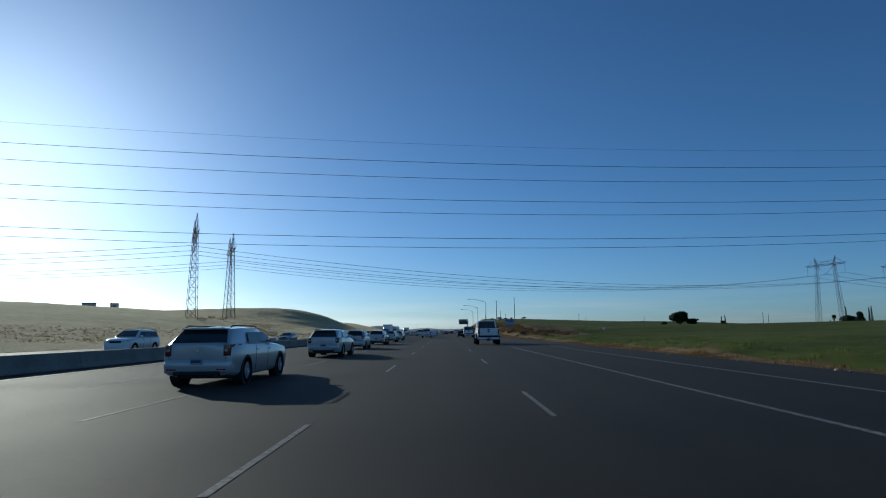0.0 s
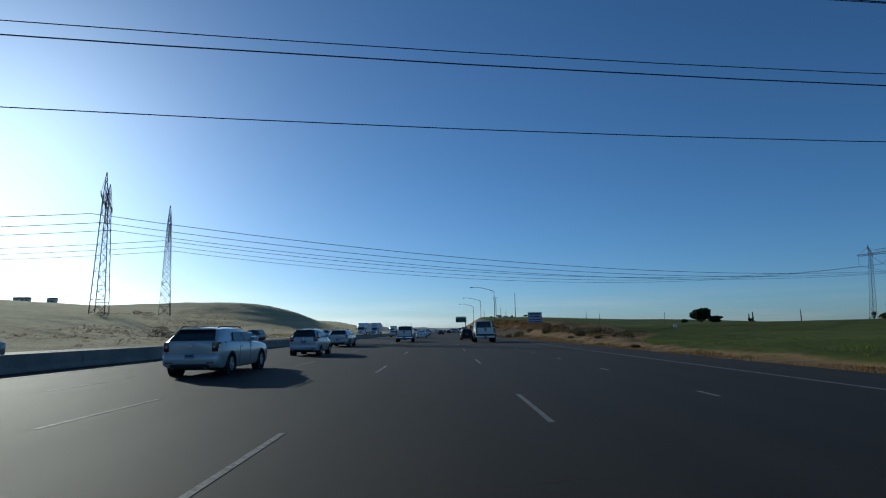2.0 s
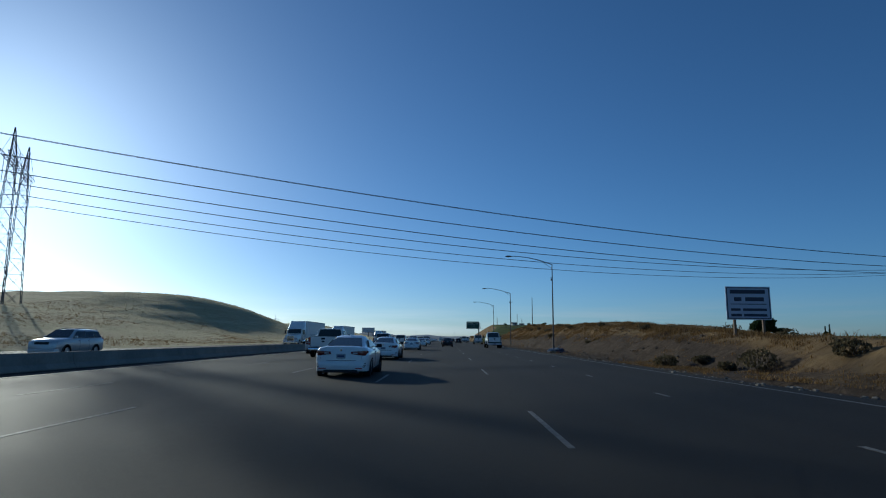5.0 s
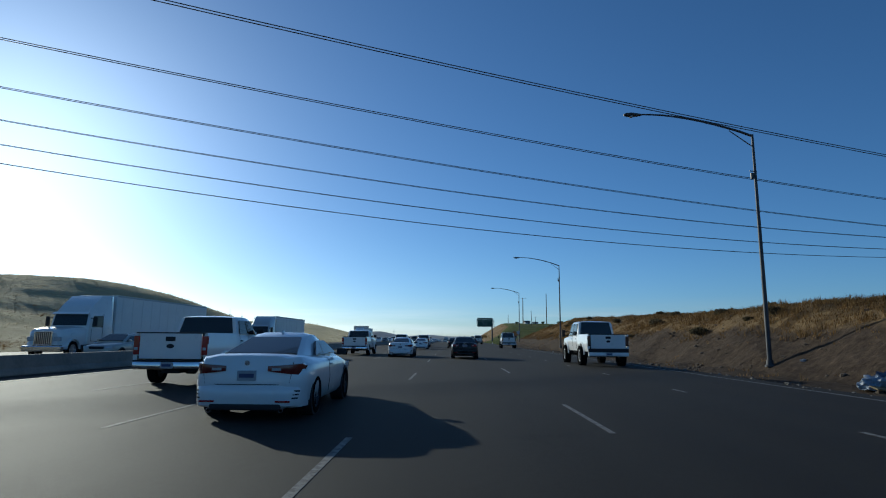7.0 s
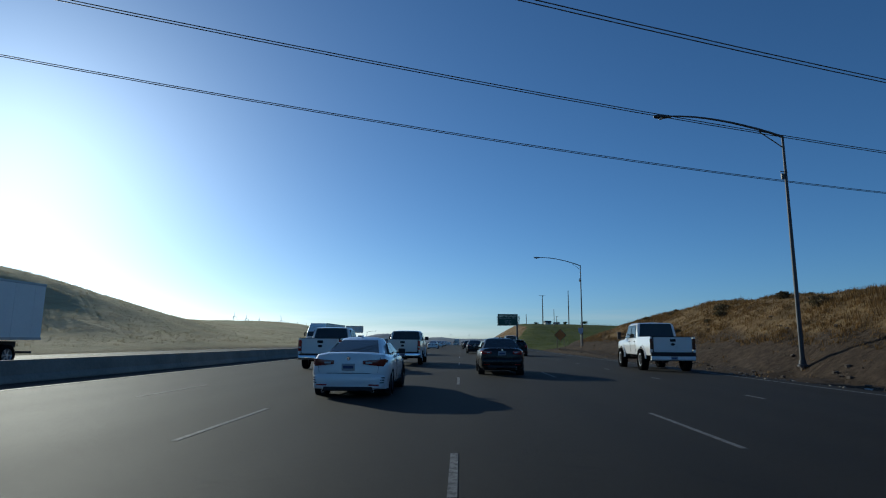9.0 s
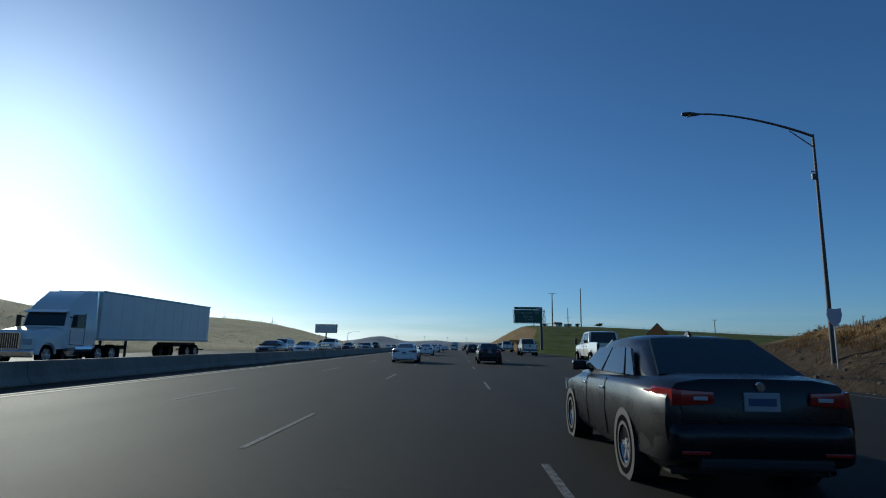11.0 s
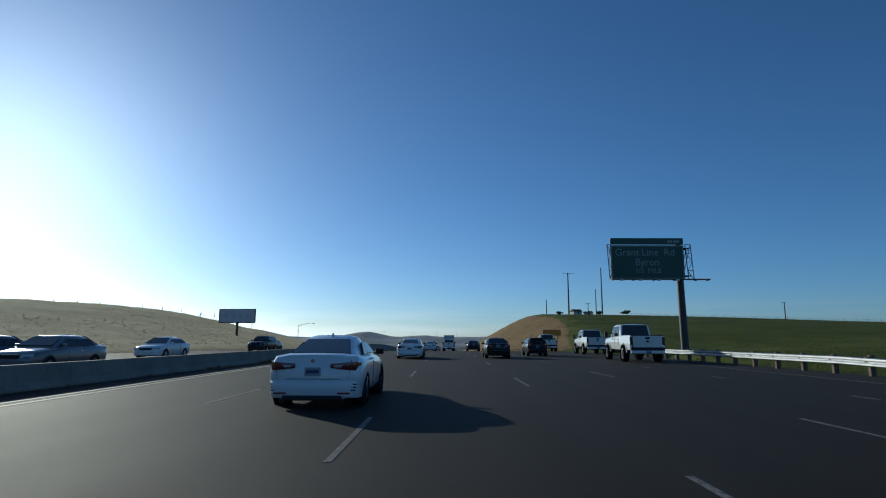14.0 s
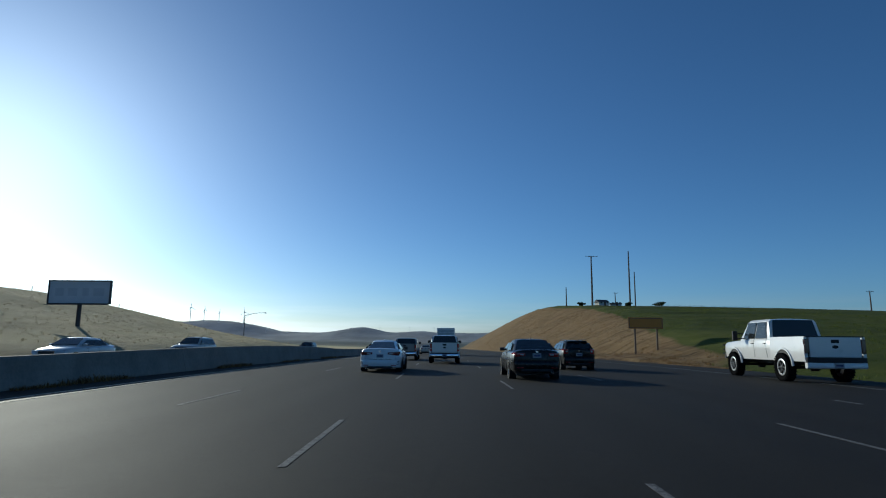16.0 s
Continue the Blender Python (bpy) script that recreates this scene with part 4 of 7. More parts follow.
# ---- transmission line: lattice portal towers ----
def lattice(bm, corners0, corners1, panels, r, braces=0.6):
    """Four legs from one square to another with crossed bracing."""
    lv = []
    for k in range(panels + 1):
        t = 1 - (1 - k / panels) ** 1.25
        lv.append([Vector(a).lerp(Vector(b), t) for a, b in zip(corners0, corners1)])
    for c in range(4):
        tube(bm, [lv[0][c], lv[-1][c]], r, 5)
    for a, b in zip(lv, lv[1:]):
        for c in range(4):
            d = (c + 1) % 4
            tube(bm, [a[c], b[d]], r * braces, 4)
            tube(bm, [a[d], b[c]], r * braces, 4)
            tube(bm, [b[c], b[d]], r * braces, 4)


def transmission_tower(m, base_z, arm_z, peak_z, label, foot=2.0):
    """Local x runs along the wires, local y along the crossarm."""
    ob = thing("transmission_tower", m, label, "transmission tower", "transmission towers")
    for s in (-1, 1):
        bm = bmesh.new()
        yb, yt, yp = 9.2 * s, 6.5 * s, 7.9 * s
        lattice(bm, [(-foot, yb - foot * 0.5, base_z), (foot, yb - foot * 0.5, base_z), (foot, yb + foot * 0.5, base_z), (-foot, yb + foot * 0.5, base_z)],
                [(-0.75, yt - 0.7, arm_z), (0.75, yt - 0.7, arm_z), (0.75, yt + 0.7, arm_z), (-0.75, yt + 0.7, arm_z)], 10, 0.075)
        part("leg", bm, M_DULLSTEEL, ob, "steel lattice leg")
        bm = bmesh.new()
        lattice(bm, [(-0.7, yt - 0.7, arm_z), (0.7, yt - 0.7, arm_z), (0.7, yt + 0.7, arm_z), (-0.7, yt + 0.7, arm_z)],
                [(-0.08, yp - 0.08, peak_z), (0.08, yp - 0.08, peak_z), (0.08, yp + 0.08, peak_z), (-0.08, yp + 0.08, peak_z)], 3, 0.08)
        part("peak", bm, M_DULLSTEEL, ob)
        bm = bmesh.new()
        tube(bm, [(0, yt * 0.98, arm_z - 0.9), (0, 0, arm_z - 7.0)], 0.09, 5)
        part("insulator_stay", bm, M_INSUL, ob, "one arm of the middle V of insulators")
    bm = bmesh.new()
    z0, z1, n = arm_z - 0.9, arm_z + 0.1, 14
    for x in (-0.7, 0.7):
        tube(bm, [(x, -15, z1), (x, 15, z1)], 0.09, 5)
        tube(bm, [(x, -13, z0), (x, 13, z0)], 0.09, 5)
        for k in range(n):
            a, b = -13 + 26 * k / n, -13 + 26 * (k + 1) / n
            tube(bm, [(x, a, z0 if k % 2 else z1), (x, b, z1 if k % 2 else z0)], 0.05, 4)
        for s in (-1, 1):
            tube(bm, [(x, 13 * s, z0), (x, 15 * s, z1)], 0.08, 4)
            tube(bm, [(x * 0.4, 7.6 * s, peak_z - 1.2), (x, 13.5 * s, z1)], 0.05, 4)
    for k in range(n + 1):
        tube(bm, [(-0.7, -13 + 26 * k / n, z0), (0.7, -13 + 26 * k / n, z0)], 0.05, 4)
    top = arm_z + 0.55 * (peak_z - arm_z)
    for x in (-0.35, 0.35):
        tube(bm, [(x, y * 7.2, top - 1.0 * (1 - y * y)) for y in (-1, -0.6, -0.2, 0.2, 0.6, 1)], 0.06, 4)
        for k in range(6):
            tube(bm, [(x, -6.4 + 2.13 * k, z1 if k % 2 else top - 0.9), (x, -4.27 + 2.13 * k, top - 0.9 if k % 2 else z1)], 0.045, 4)
    part("crossarm", bm, M_DULLSTEEL, ob, "lattice crossarm with a sagging bridge between the peaks")
    for yy in (-14.08, 14.08):
        bm = bmesh.new()
        prof = []
        for k in range(20):
            prof += [(arm_z - 0.6 - 0.32 * k, 0.05), (arm_z - 0.69 - 0.32 * k, 0.16), (arm_z - 0.77 - 0.32 * k, 0.05)]
        lathe(bm, prof, "Z", 6, (0, yy, 0))
        part("insulator", bm, M_INSUL, ob, "dark insulator string")
    return ob


def cable(name, pts, r, label, group):
    bm = bmesh.new()
    tube(bm, pts, r, 5)
    return tagged(part(name, bm, M_CABLE), label, "power cable", group)


def span(a, b, sag, n=40):
    out = []
    for k in range(n + 1):
        t = k / n
        p = a.lerp(b, t)
        p.z -= sag * 4 * t * (1 - t)
        out.append(p)
    return out


# two parallel lines: where the wires hang at either end, their sag, and the two towers with crossarm and peak heights
for left, right, sag, towers in (((-104.6, 232.2, 35.4), (295.9, 368.9, 33.9), 11.4, ((-105.4, 235.2, 42.4, 50.0), (295.9, 368.9, 40.9, 46.4))),
                                 ((-106.5, 279.5, 35.1), (267.9, 404.7, 38.3), 11.6, ((-106.8, 279.5, 42.1, 49.5), (267.9, 404.7, 45.3, 50.8)))):
    along = Vector((right[0] - left[0], right[1] - left[1], 0)).normalized()
    across = Vector((-along.y, along.x, 0))
    for x, y, arm, peak in towers:
        g = ground_at(x, y)
        transmission_tower(pose(x, y, g, 0, 0, math.degrees(math.atan2(along.y, along.x)) + (7.5 if x < 0 else 0)), -0.5, arm - g, peak - g, "tall grey steel lattice transmission tower with a wide crossarm")
    for off in (-14.08, 0, 14.08):
        for side in (-0.23, 0.23):
            p0 = Vector(left) + across * (off + side)
            p1 = Vector(right) + across * (off + side)
            cable("power_cable", span(p0, p1, sag), 0.048, "dark twin power cable hanging between two towers", "cables of the tower lines")
            cable("power_cable", span(p0 - along * 390 + Vector((0, 0, 6)), p0, 12.0), 0.048, "dark twin power cable hanging beyond a tower", "cables of the tower lines")
            cable("power_cable", span(p1, p1 + along * 390 + Vector((0, 0, 2)), 12.0), 0.048, "dark twin power cable hanging beyond a tower", "cables of the tower lines")

# six cables and a ground wire of another line across the road
for y0, z0 in ((90.5, 28.44), (99.2, 28.18), (90.07, 22.15), (99.6, 21.93), (89.0, 15.77), (99.2, 15.78), (95.0, 33.0)):
    pts = []
    for k in range(41):
        x = -320 + 16 * k
        pts.append((x, y0 + 0.154 * x, z0 + 0.00027 * (x + 6.3) ** 2))
    cable("power_cable", pts, 0.038 if z0 < 32 else 0.016, "dark power cable crossing high over the road", "cables over the road")

# fence and gate on the crest of the green hill
fence = thing("wire_fence", pose(0, 0, 0), "wire fence with thin timber posts along the crest", "fence")
fence_line = []
for k in range(34):
    x = 96 + 4.2 * k
    y = 742 - 0.55 * (x - 96)
    z = ground_at(x, y)
    fence_line.append((x, y, z + 1.15))
    bm = bmesh.new()
    box(bm, (x, y, z + 0.5), (0.14, 0.14, 1.5))
    part("fence_post", bm, M_TIMBER, fence)
for dz in (0.0, -0.35, -0.7):
    bm = bmesh.new()
    tube(bm, [(p[0], p[1], p[2] + dz) for p in fence_line], 0.02, 4)
    part("fence_wire", bm, M_DARKSTEEL, fence)
fence2 = thing("wire_fence", pose(0, 0, 0), "wire fence with thin posts on the dry hill", "fence")
for k in range(12):
    x = -132 + 4.1 * k
    y = 560 + 4.6 * k
    z = ground_at(x, y)
    bm = bmesh.new()
    box(bm, (x, y, z + 0.55), (0.13, 0.13, 1.6), rot=Matrix.Rotation(0.06 * math.sin(k * 2.1), 3, "X"))
    part("fence_post", bm, M_TIMBER, fence2)


# wind turbines on the far ridges
def wind_turbine(m, h, label):
    ob = thing("wind_turbine", m, label, "wind turbine", "wind turbines on the ridge")
    bm = bmesh.new()
    tube(bm, [(0, 0, -2), (0, 0, h)], [h * 0.028, h * 0.016], 8)
    part("tower", bm, M_TRAILER, ob)
    bm = bmesh.new()
    box(bm, (0, 0.4, h + 0.3), (h * 0.05, h * 0.12, h * 0.05), bevel=0.1)
    part("nacelle", bm, M_TRAILER, ob)
    for k in range(3):
        a = math.radians(100 + 120 * k)
        bm = bmesh.new()
        d = Vector((math.cos(a), 0, math.sin(a)))
        c = Vector((0, -h * 0.07, h + 0.3))
        tube(bm, [c, c + d * h * 0.10, c + d * h * 0.36], [h * 0.010, h * 0.015, h * 0.005], 6)
        part("blade", bm, M_TRAILER, ob)
    return ob


for x, y, h, turned in ((-814, 2300, 44, 62), (-770, 2300, 36, 75), (-722, 2300, 34, 70), (-643, 2300, 46, 35), (-571, 2300, 17, 60),
                       (-210, 2300, 18, 20), (-40, 2450, 15, -30), (30, 2500, 15, 40), (-120, 2380, 15, 10)):
    wind_turbine(on_land(x, y, turned), h, "white wind turbine far off on a hazy ridge")


# ---- plants ----
def leaf_cloud(bm, centre, radii, count, size, rng):
    """Small leaf clumps scattered through and mostly near the outside of an uneven crown."""
    for _ in range(count):
        d = Vector((rng.gauss(0, 1), rng.gauss(0, 1), rng.gauss(0, 1))).normalized()
        k = rng.uniform(0.35, 1.0) ** 0.45 * (0.82 + 0.3 * noise.noise(d * 1.7 + Vector(centre) * 0.31))
        p = Vector(centre) + Vector((d.x * radii[0], d.y * radii[1], d.z * radii[2])) * k
        s = size * rng.uniform(0.6, 1.4)
        r = Euler((rng.uniform(0, 6.3), rng.uniform(0, 6.3), rng.uniform(0, 6.3))).to_matrix()
        vs = [bm.verts.new(p + r @ (Vector(q) * s)) for q in ((-1, 0, 0), (0, -0.55, 0.12), (1, 0, 0), (0, 0.55, 0.12))]
        bm.faces.new(vs)


def tree(m, h, w, label, lobes=7, leaves=700, leaf=0.5, seed=1, trunk=0.25):
    rng = random.Random(seed)
    ob = thing("tree", m, label, "tree")
    bm = bmesh.new()
    tube(bm, [(0, 0, -0.4), (0.1, 0, h * trunk), (0.15, 0.1, h * 0.6)], [h * 0.035, h * 0.026, h * 0.01], 9)
    for k in range(6):
        a = 6.28 * k / 6 + rng.uniform(-0.4, 0.4)
        z = h * rng.uniform(trunk, trunk + 0.2)
        tube(bm, [(0.05, 0, z), (w * 0.18 * math.cos(a), w * 0.18 * math.sin(a), z + h * 0.14), (w * 0.36 * math.cos(a), w * 0.36 * math.sin(a), z + h * 0.22)], [h * 0.014, h * 0.010, h * 0.004], 6)
    part("trunk", bm, M_BARK, ob)
    bm = bmesh.new()
    for k in range(lobes):
        a = 6.28 * k / lobes + rng.uniform(-0.5, 0.5)
        q = rng.uniform(0.1, 0.34)
        c = (w * q * math.cos(a), w * q * math.sin(a), h * rng.uniform(trunk + 0.18, 0.78))
        leaf_cloud(bm, c, (w * 0.24, w * 0.24, h * 0.2), leaves // lobes, leaf, rng)
    leaf_cloud(bm, (0, 0, h * 0.62), (w * 0.36, w * 0.36, h * 0.38), leaves // 2, leaf, rng)
    part("crown", bm, M_LEAF, ob)
    return ob


def cypress(m, h, seed):
    rng = random.Random(seed)
    ob = thing("tree", m, "tall narrow dark cypress on the skyline", "tree")
    bm = bmesh.new()
    tube(bm, [(0, 0, -0.4), (0, 0, h * 0.85)], [0.25, 0.05], 7)
    part("trunk", bm, M_BARK, ob)
    bm = bmesh.new()
    for k in range(9):
        z = h * (0.12 + 0.09 * k)
        leaf_cloud(bm, (rng.uniform(-0.1, 0.1), 0, z), (h * 0.07 * (1.1 - k / 11), h * 0.07 * (1.1 - k / 11), h * 0.09), 70, 0.35, rng)
    part("crown", bm, M_LEAF, ob)
    return ob


tree(on_land(224, 556), 13.5, 19.0, "dense dark oak tree on the green skyline", 11, 4200, 0.75, 3, 0.02)
tree(on_land(236, 556), 6.5, 13.0, "low dark tree beside a dense oak", 8, 1100, 0.6, 4, 0.02)
tree(on_land(207, 552), 3.8, 8.0, "low dark bush-like tree on the skyline", 5, 400, 0.5, 5, 0.05)
tree(on_land(375, 542), 8.0, 15.0, "dark round tree by the farmhouse", 9, 1800, 0.7, 6, 0.02)
tree(on_land(386.5, 541), 12.0, 8.0, "dark pointed tree by the farmhouse", 6, 900, 0.6, 7, 0.05)
tree(on_land(258.5, 541), 4.0, 6.0, "small dark bush on the skyline", 5, 300, 0.45, 8, 0.05)
tree(on_land(361, 540), 9.0, 4.5, "small round-headed tree on a bare stem", 5, 320, 0.45, 12, 0.55)
for x, y, h, s in ((256.2, 540, 8.5, 5), (260.4, 542, 10, 6), (372.6, 540, 17, 1), (394.2, 540, 16.5, 2), (397.3, 541, 18, 3), (357.2, 540, 4, 4)):
    cypress(on_land(x, y), h, s)
for k, (x, y, h, w) in enumerate(((101, 752, 3.0, 8.0), (84, 748, 2.2, 5), (58, 735, 1.8, 4))):
    tree(on_land(x, y), h, w, "low dark shrub on the hill crest", 5, 260, 0.35, 20 + k, 0.05)


def shrub(m, r, h, seed, label):
    rng = random.Random(seed)
    ob = thing("shrub", m, label, "shrub", "shrubs along the road edge")
    bm = bmesh.new()
    for k in range(7):
        a = rng.uniform(0, 6.28)
        tube(bm, [(0, 0, -0.1), (r * 0.5 * math.cos(a), r * 0.5 * math.sin(a), h * rng.uniform(0.5, 0.9))], [0.025, 0.008], 4)
    part("stem", bm, M_BARK, ob)
    bm = bmesh.new()
    leaf_cloud(bm, (0, 0, h * 0.5), (r, r, h * 0.55), 420, 0.09, rng)
    part("foliage", bm, M_BUSH, ob)
    return ob


rs = random.Random(11)
for k in range(46):
    y = rs.uniform(192, 352)
    d = rs.uniform(4.5, 15.0)
    r = rs.uniform(0.25, 0.75)
    shrub(on_land(FOOT_R + d, y, k * 50, 0.08), r, r * rs.uniform(0.7, 1.1), 150 + k, "rust-brown dry weed clump on the grassy cutting")
for k in range(16):
    y = 167 + 1.9 * k + rs.uniform(-1.0, 1.0)
    x = 33.5 - 0.32 * (y - 170) + rs.uniform(-1.6, 1.6)
    shrub(on_land(x, y, k * 50, 0.1), rs.uniform(0.9, 1.9), rs.uniform(0.8, 1.6), 90 + k, "dark brown brush on a low dirt mound by the field")
for k in range(7):
    y = rs.uniform(104, 165)
    x = FOOT_R + interp(y, GREEN_EDGE) * rs.uniform(0.3, 0.95)
    shrub(on_land(x, y, k * 50, 0.1), rs.uniform(0.25, 0.5), rs.uniform(0.2, 0.4), 120 + k, "small dry weed clump on the dirt verge")
for k, (x, y, r, h) in enumerate(((13.0, 183, 0.9, 0.8), (14.5, 181, 0.7, 0.6), (14.0, 173.5, 1.1, 1.2), (15.5, 169, 0.9, 0.9), (13.6, 176, 0.6, 0.5), (17, 160, 1.0, 0.8), (15, 150, 0.9, 0.7), (18, 142, 1.2, 0.8),
                                  (16, 132, 1.0, 0.7), (20, 126, 1.1, 0.8), (22, 152, 1.2, 0.9), (17, 247, 0.8, 0.7), (19, 262, 0.9, 0.8), (20, 280, 0.7, 0.6), (21, 301, 0.9, 0.9), (22, 318, 1.0, 0.9), (19, 240, 0.7, 0.6))):
    shrub(on_land(x, y, k * 40, 0.05), r, h, 30 + k, "dry brownish roadside shrub in the grass")
for k, (x, y, r, h) in enumerate(((-52, 168, 2.2, 1.6), (-56, 172, 2.6, 1.8), (-60, 180, 2.0, 1.5), (-92, 214, 2.0, 1.6), (-98, 250, 2.4, 1.8), (-108, 262, 2.0, 1.6))):
    s = shrub(on_land(x, y, k * 40, 0.1), r, h, 60 + k, "greyish shrub on the grassy slope")


def grass_stuff(name, count, place, height, material, label, seed, lush=False):
    """One mesh of many bent blades in tufts, on dry ground or, if lush, on green ground."""
    rng = random.Random(seed)
    v, f = [], []
    for _ in range(count):
        x, y = place(rng)
        if x is None:
            continue
        z, _, grown, *_ = land(x, y)
        if PAVE_L < x < shoulder_edge(y):
            z = road_z(y)
        if (grown > 0.4) != lush:
            continue
        z -= 0.04
        hh = height * rng.uniform(0.45, 1.25) * (0.75 + 0.6 * noise.noise(Vector((x * 0.4, y * 0.4, 5.0))))
        if hh < 0.06:
            continue
        for b in range(9):
            a = rng.uniform(0, 6.28)
            lean = rng.uniform(0.15, 0.95)
            ox, oy = rng.uniform(-0.22, 0.22), rng.uniform(-0.22, 0.22)
            hb = hh * rng.uniform(0.6, 1.15)
            w = 0.009 + 0.009 * rng.random()
            cx, cy = -math.sin(a) * w, math.cos(a) * w
            i = len(v)
            tx, ty = math.cos(a) * lean * hb, math.sin(a) * lean * hb
            v += [(x + ox - cx, y + oy - cy, z), (x + ox + cx, y + oy + cy, z), (x + ox + tx * 0.35 + cx * 0.8, y + oy + ty * 0.35 + cy * 0.8, z + hb * 0.6),
                  (x + ox + tx * 0.35 - cx * 0.8, y + oy + ty * 0.35 - cy * 0.8, z + hb * 0.6), (x + ox + tx, y + oy + ty, z + hb)]
            f += [(i, i + 1, i + 2, i + 3), (i + 3, i + 2, i + 4)]
    return tagged(new(name, mesh_of(name, v, f, material)), label, "grass", kind="stuff")


def ridge_spot(rng):
    y = rng.uniform(118, 384)
    d = rng.uniform(0.5, 15) if rng.random() < 0.75 else rng.uniform(10, 30)
    keep = 0.06 + 0.94 * smooth01(4.0, 8.0, d)
    clump = noise.noise(Vector((d * 0.45, y * 0.22, 1.0)))
    if rng.random() > keep * (0.55 + 0.9 * clump):
        return None, None
    return FOOT_R + d, y


def verge_spot(rng):
    y = rng.uniform(0, 190) if rng.random() < 0.75 else rng.uniform(380, 520)
    d = abs(rng.gauss(0, 1.6)) + 0.1
    if noise.noise(Vector((d * 0.5, y * 0.20, 13.0))) < rng.uniform(-0.5, 0.3):
        return None, None
    return FOOT_R + d, y


def hill_spot(rng):
    y = rng.uniform(505, 800)
    return FOOT_R + rng.uniform(0.5, 34), y


grass_stuff("dry_grass", 38000, ridge_spot, 0.34, M_STRAW, "tall golden dry grass on the road cutting", 1)
def crest_spot(rng):
    y = rng.uniform(150, 372)
    d = rng.uniform(4.8, 15.5)
    if noise.noise(Vector((d * 0.30, y * 0.10, 4.0))) < rng.uniform(-0.45, 0.25):
        return None, None
    return FOOT_R + d, y


M_RUST = make_leaf("rust_weeds", (0.075, 0.047, 0.019), (0.32, 0.190, 0.070))
grass_stuff("tall_weeds", 27000, crest_spot, 0.44, M_RUST, "tall rust-brown weeds in drifts along the crest of the cutting", 12)
grass_stuff("verge_grass", 9500, verge_spot, 0.21, M_STRAW, "dry straw-coloured grass along the pavement edge", 2)
def median_spot(rng):
    y = rng.uniform(440, 530) if rng.random() < 0.8 else rng.uniform(330, 440)
    if noise.noise(Vector((0.0, y * 0.16, 7.0))) < 0.02:
        return None, None
    return -16.5 + rng.uniform(-0.1, 0.16), y


grass_stuff("median_weeds", 2600, median_spot, 0.2, M_STRAW, "dry weeds in clumps along the foot of the median barrier", 5)
def far_hill_spot(rng):
    y = rng.gauss(345, 38) if rng.random() < 0.6 else rng.uniform(440, 640)
    return rng.uniform(-112, -43), y


grass_stuff("far_hill_grass", 9000, far_hill_spot, 0.42, M_PALED, "pale dry grass on the hill beyond the opposite carriageway", 7)
def grazing_spot(rng):
    y = rng.uniform(70, 310)
    d = 4 + 70 * rng.random() ** 1.2
    if noise.noise(Vector((d * 0.06, y * 0.03, 11.0))) < rng.uniform(-0.3, 0.3):
        return None, None
    return FOOT_L - d, y


grass_stuff("grazing_grass", 17000, grazing_spot, 0.40, M_STRAW, "dry brown grass in patches across the grazing land", 14)
def green_slope_spot(rng):
    y = rng.uniform(400, 640)
    d = rng.uniform(1.0, 60)
    if noise.noise(Vector((d * 0.12, y * 0.05, 2.0))) < -0.12:
        return None, None
    return FOOT_R + d, y


def green_field_spot(rng):
    y = rng.uniform(5, 190)
    d = 1.5 + 45 * rng.random() ** 1.5
    if noise.noise(Vector((d * 0.10, y * 0.04, 6.0))) < -0.1:
        return None, None
    return FOOT_R + d, y


M_GREENBLADE = make_leaf("green_grass", (0.05, 0.08, 0.012), (0.24, 0.26, 0.055))
grass_stuff("hillside_grass", 15000, green_slope_spot, 0.30, M_GREENBLADE, "short green grass in tussocks on the hillside", 8, True)
grass_stuff("field_grass", 11000, green_field_spot, 0.26, M_GREENBLADE, "short green grass in tussocks across the field", 9, True)
grass_stuff("hill_grass", 7000, hill_spot, 0.3, M_STRAW, "short dry grass on the bare cut hillside", 3)


# clods and stones on the bare foot of the cutting
def clod(v, f, x, y, r, rng):
    z = (ground_at(x, y) if x > shoulder_edge(y) else road_z(y)) + r * 0.15
    i = len(v)
    for lat in (-0.5, 0.45):
        turn = rng.uniform(0, 1.2)
        for q in range(5):
            a = turn + 2 * math.pi * q / 5
            w = r * rng.uniform(0.7, 1.25)
            v.append((x + w * math.cos(a), y + 1.3 * w * math.sin(a), z + r * lat * rng.uniform(0.7, 1.3)))
    v.append((x + rng.uniform(-0.2, 0.2) * r, y, z + r * 0.8))
    for q in range(5):
        n = (q + 1) % 5
        f += [(i + q, i + n, i + 5 + n, i + 5 + q), (i + 5 + q, i + 5 + n, i + 10)]


rc = random.Random(23)
v, f = [], []
for _ in range(2600):
    y = rc.uniform(182, 372)
    x = FOOT_R + 0.4 + 8.0 * rc.random() ** 1.3
    if noise.noise(Vector((x * 0.35, y * 0.18, 9.0))) >= -0.1:
        clod(v, f, x, y, 0.03 + 0.11 * rc.random() ** 4, rc)
M_CLOD = simple("dry_earth_clod", (0.10, 0.075, 0.052), 0.95, vary=0.45, scale=1.4, bumpy=0.01)
tagged(new("clods", mesh_of("clods", v, f, M_CLOD)), "loose earth clods and stones on the bare foot of the cutting", "stones", kind="stuff")

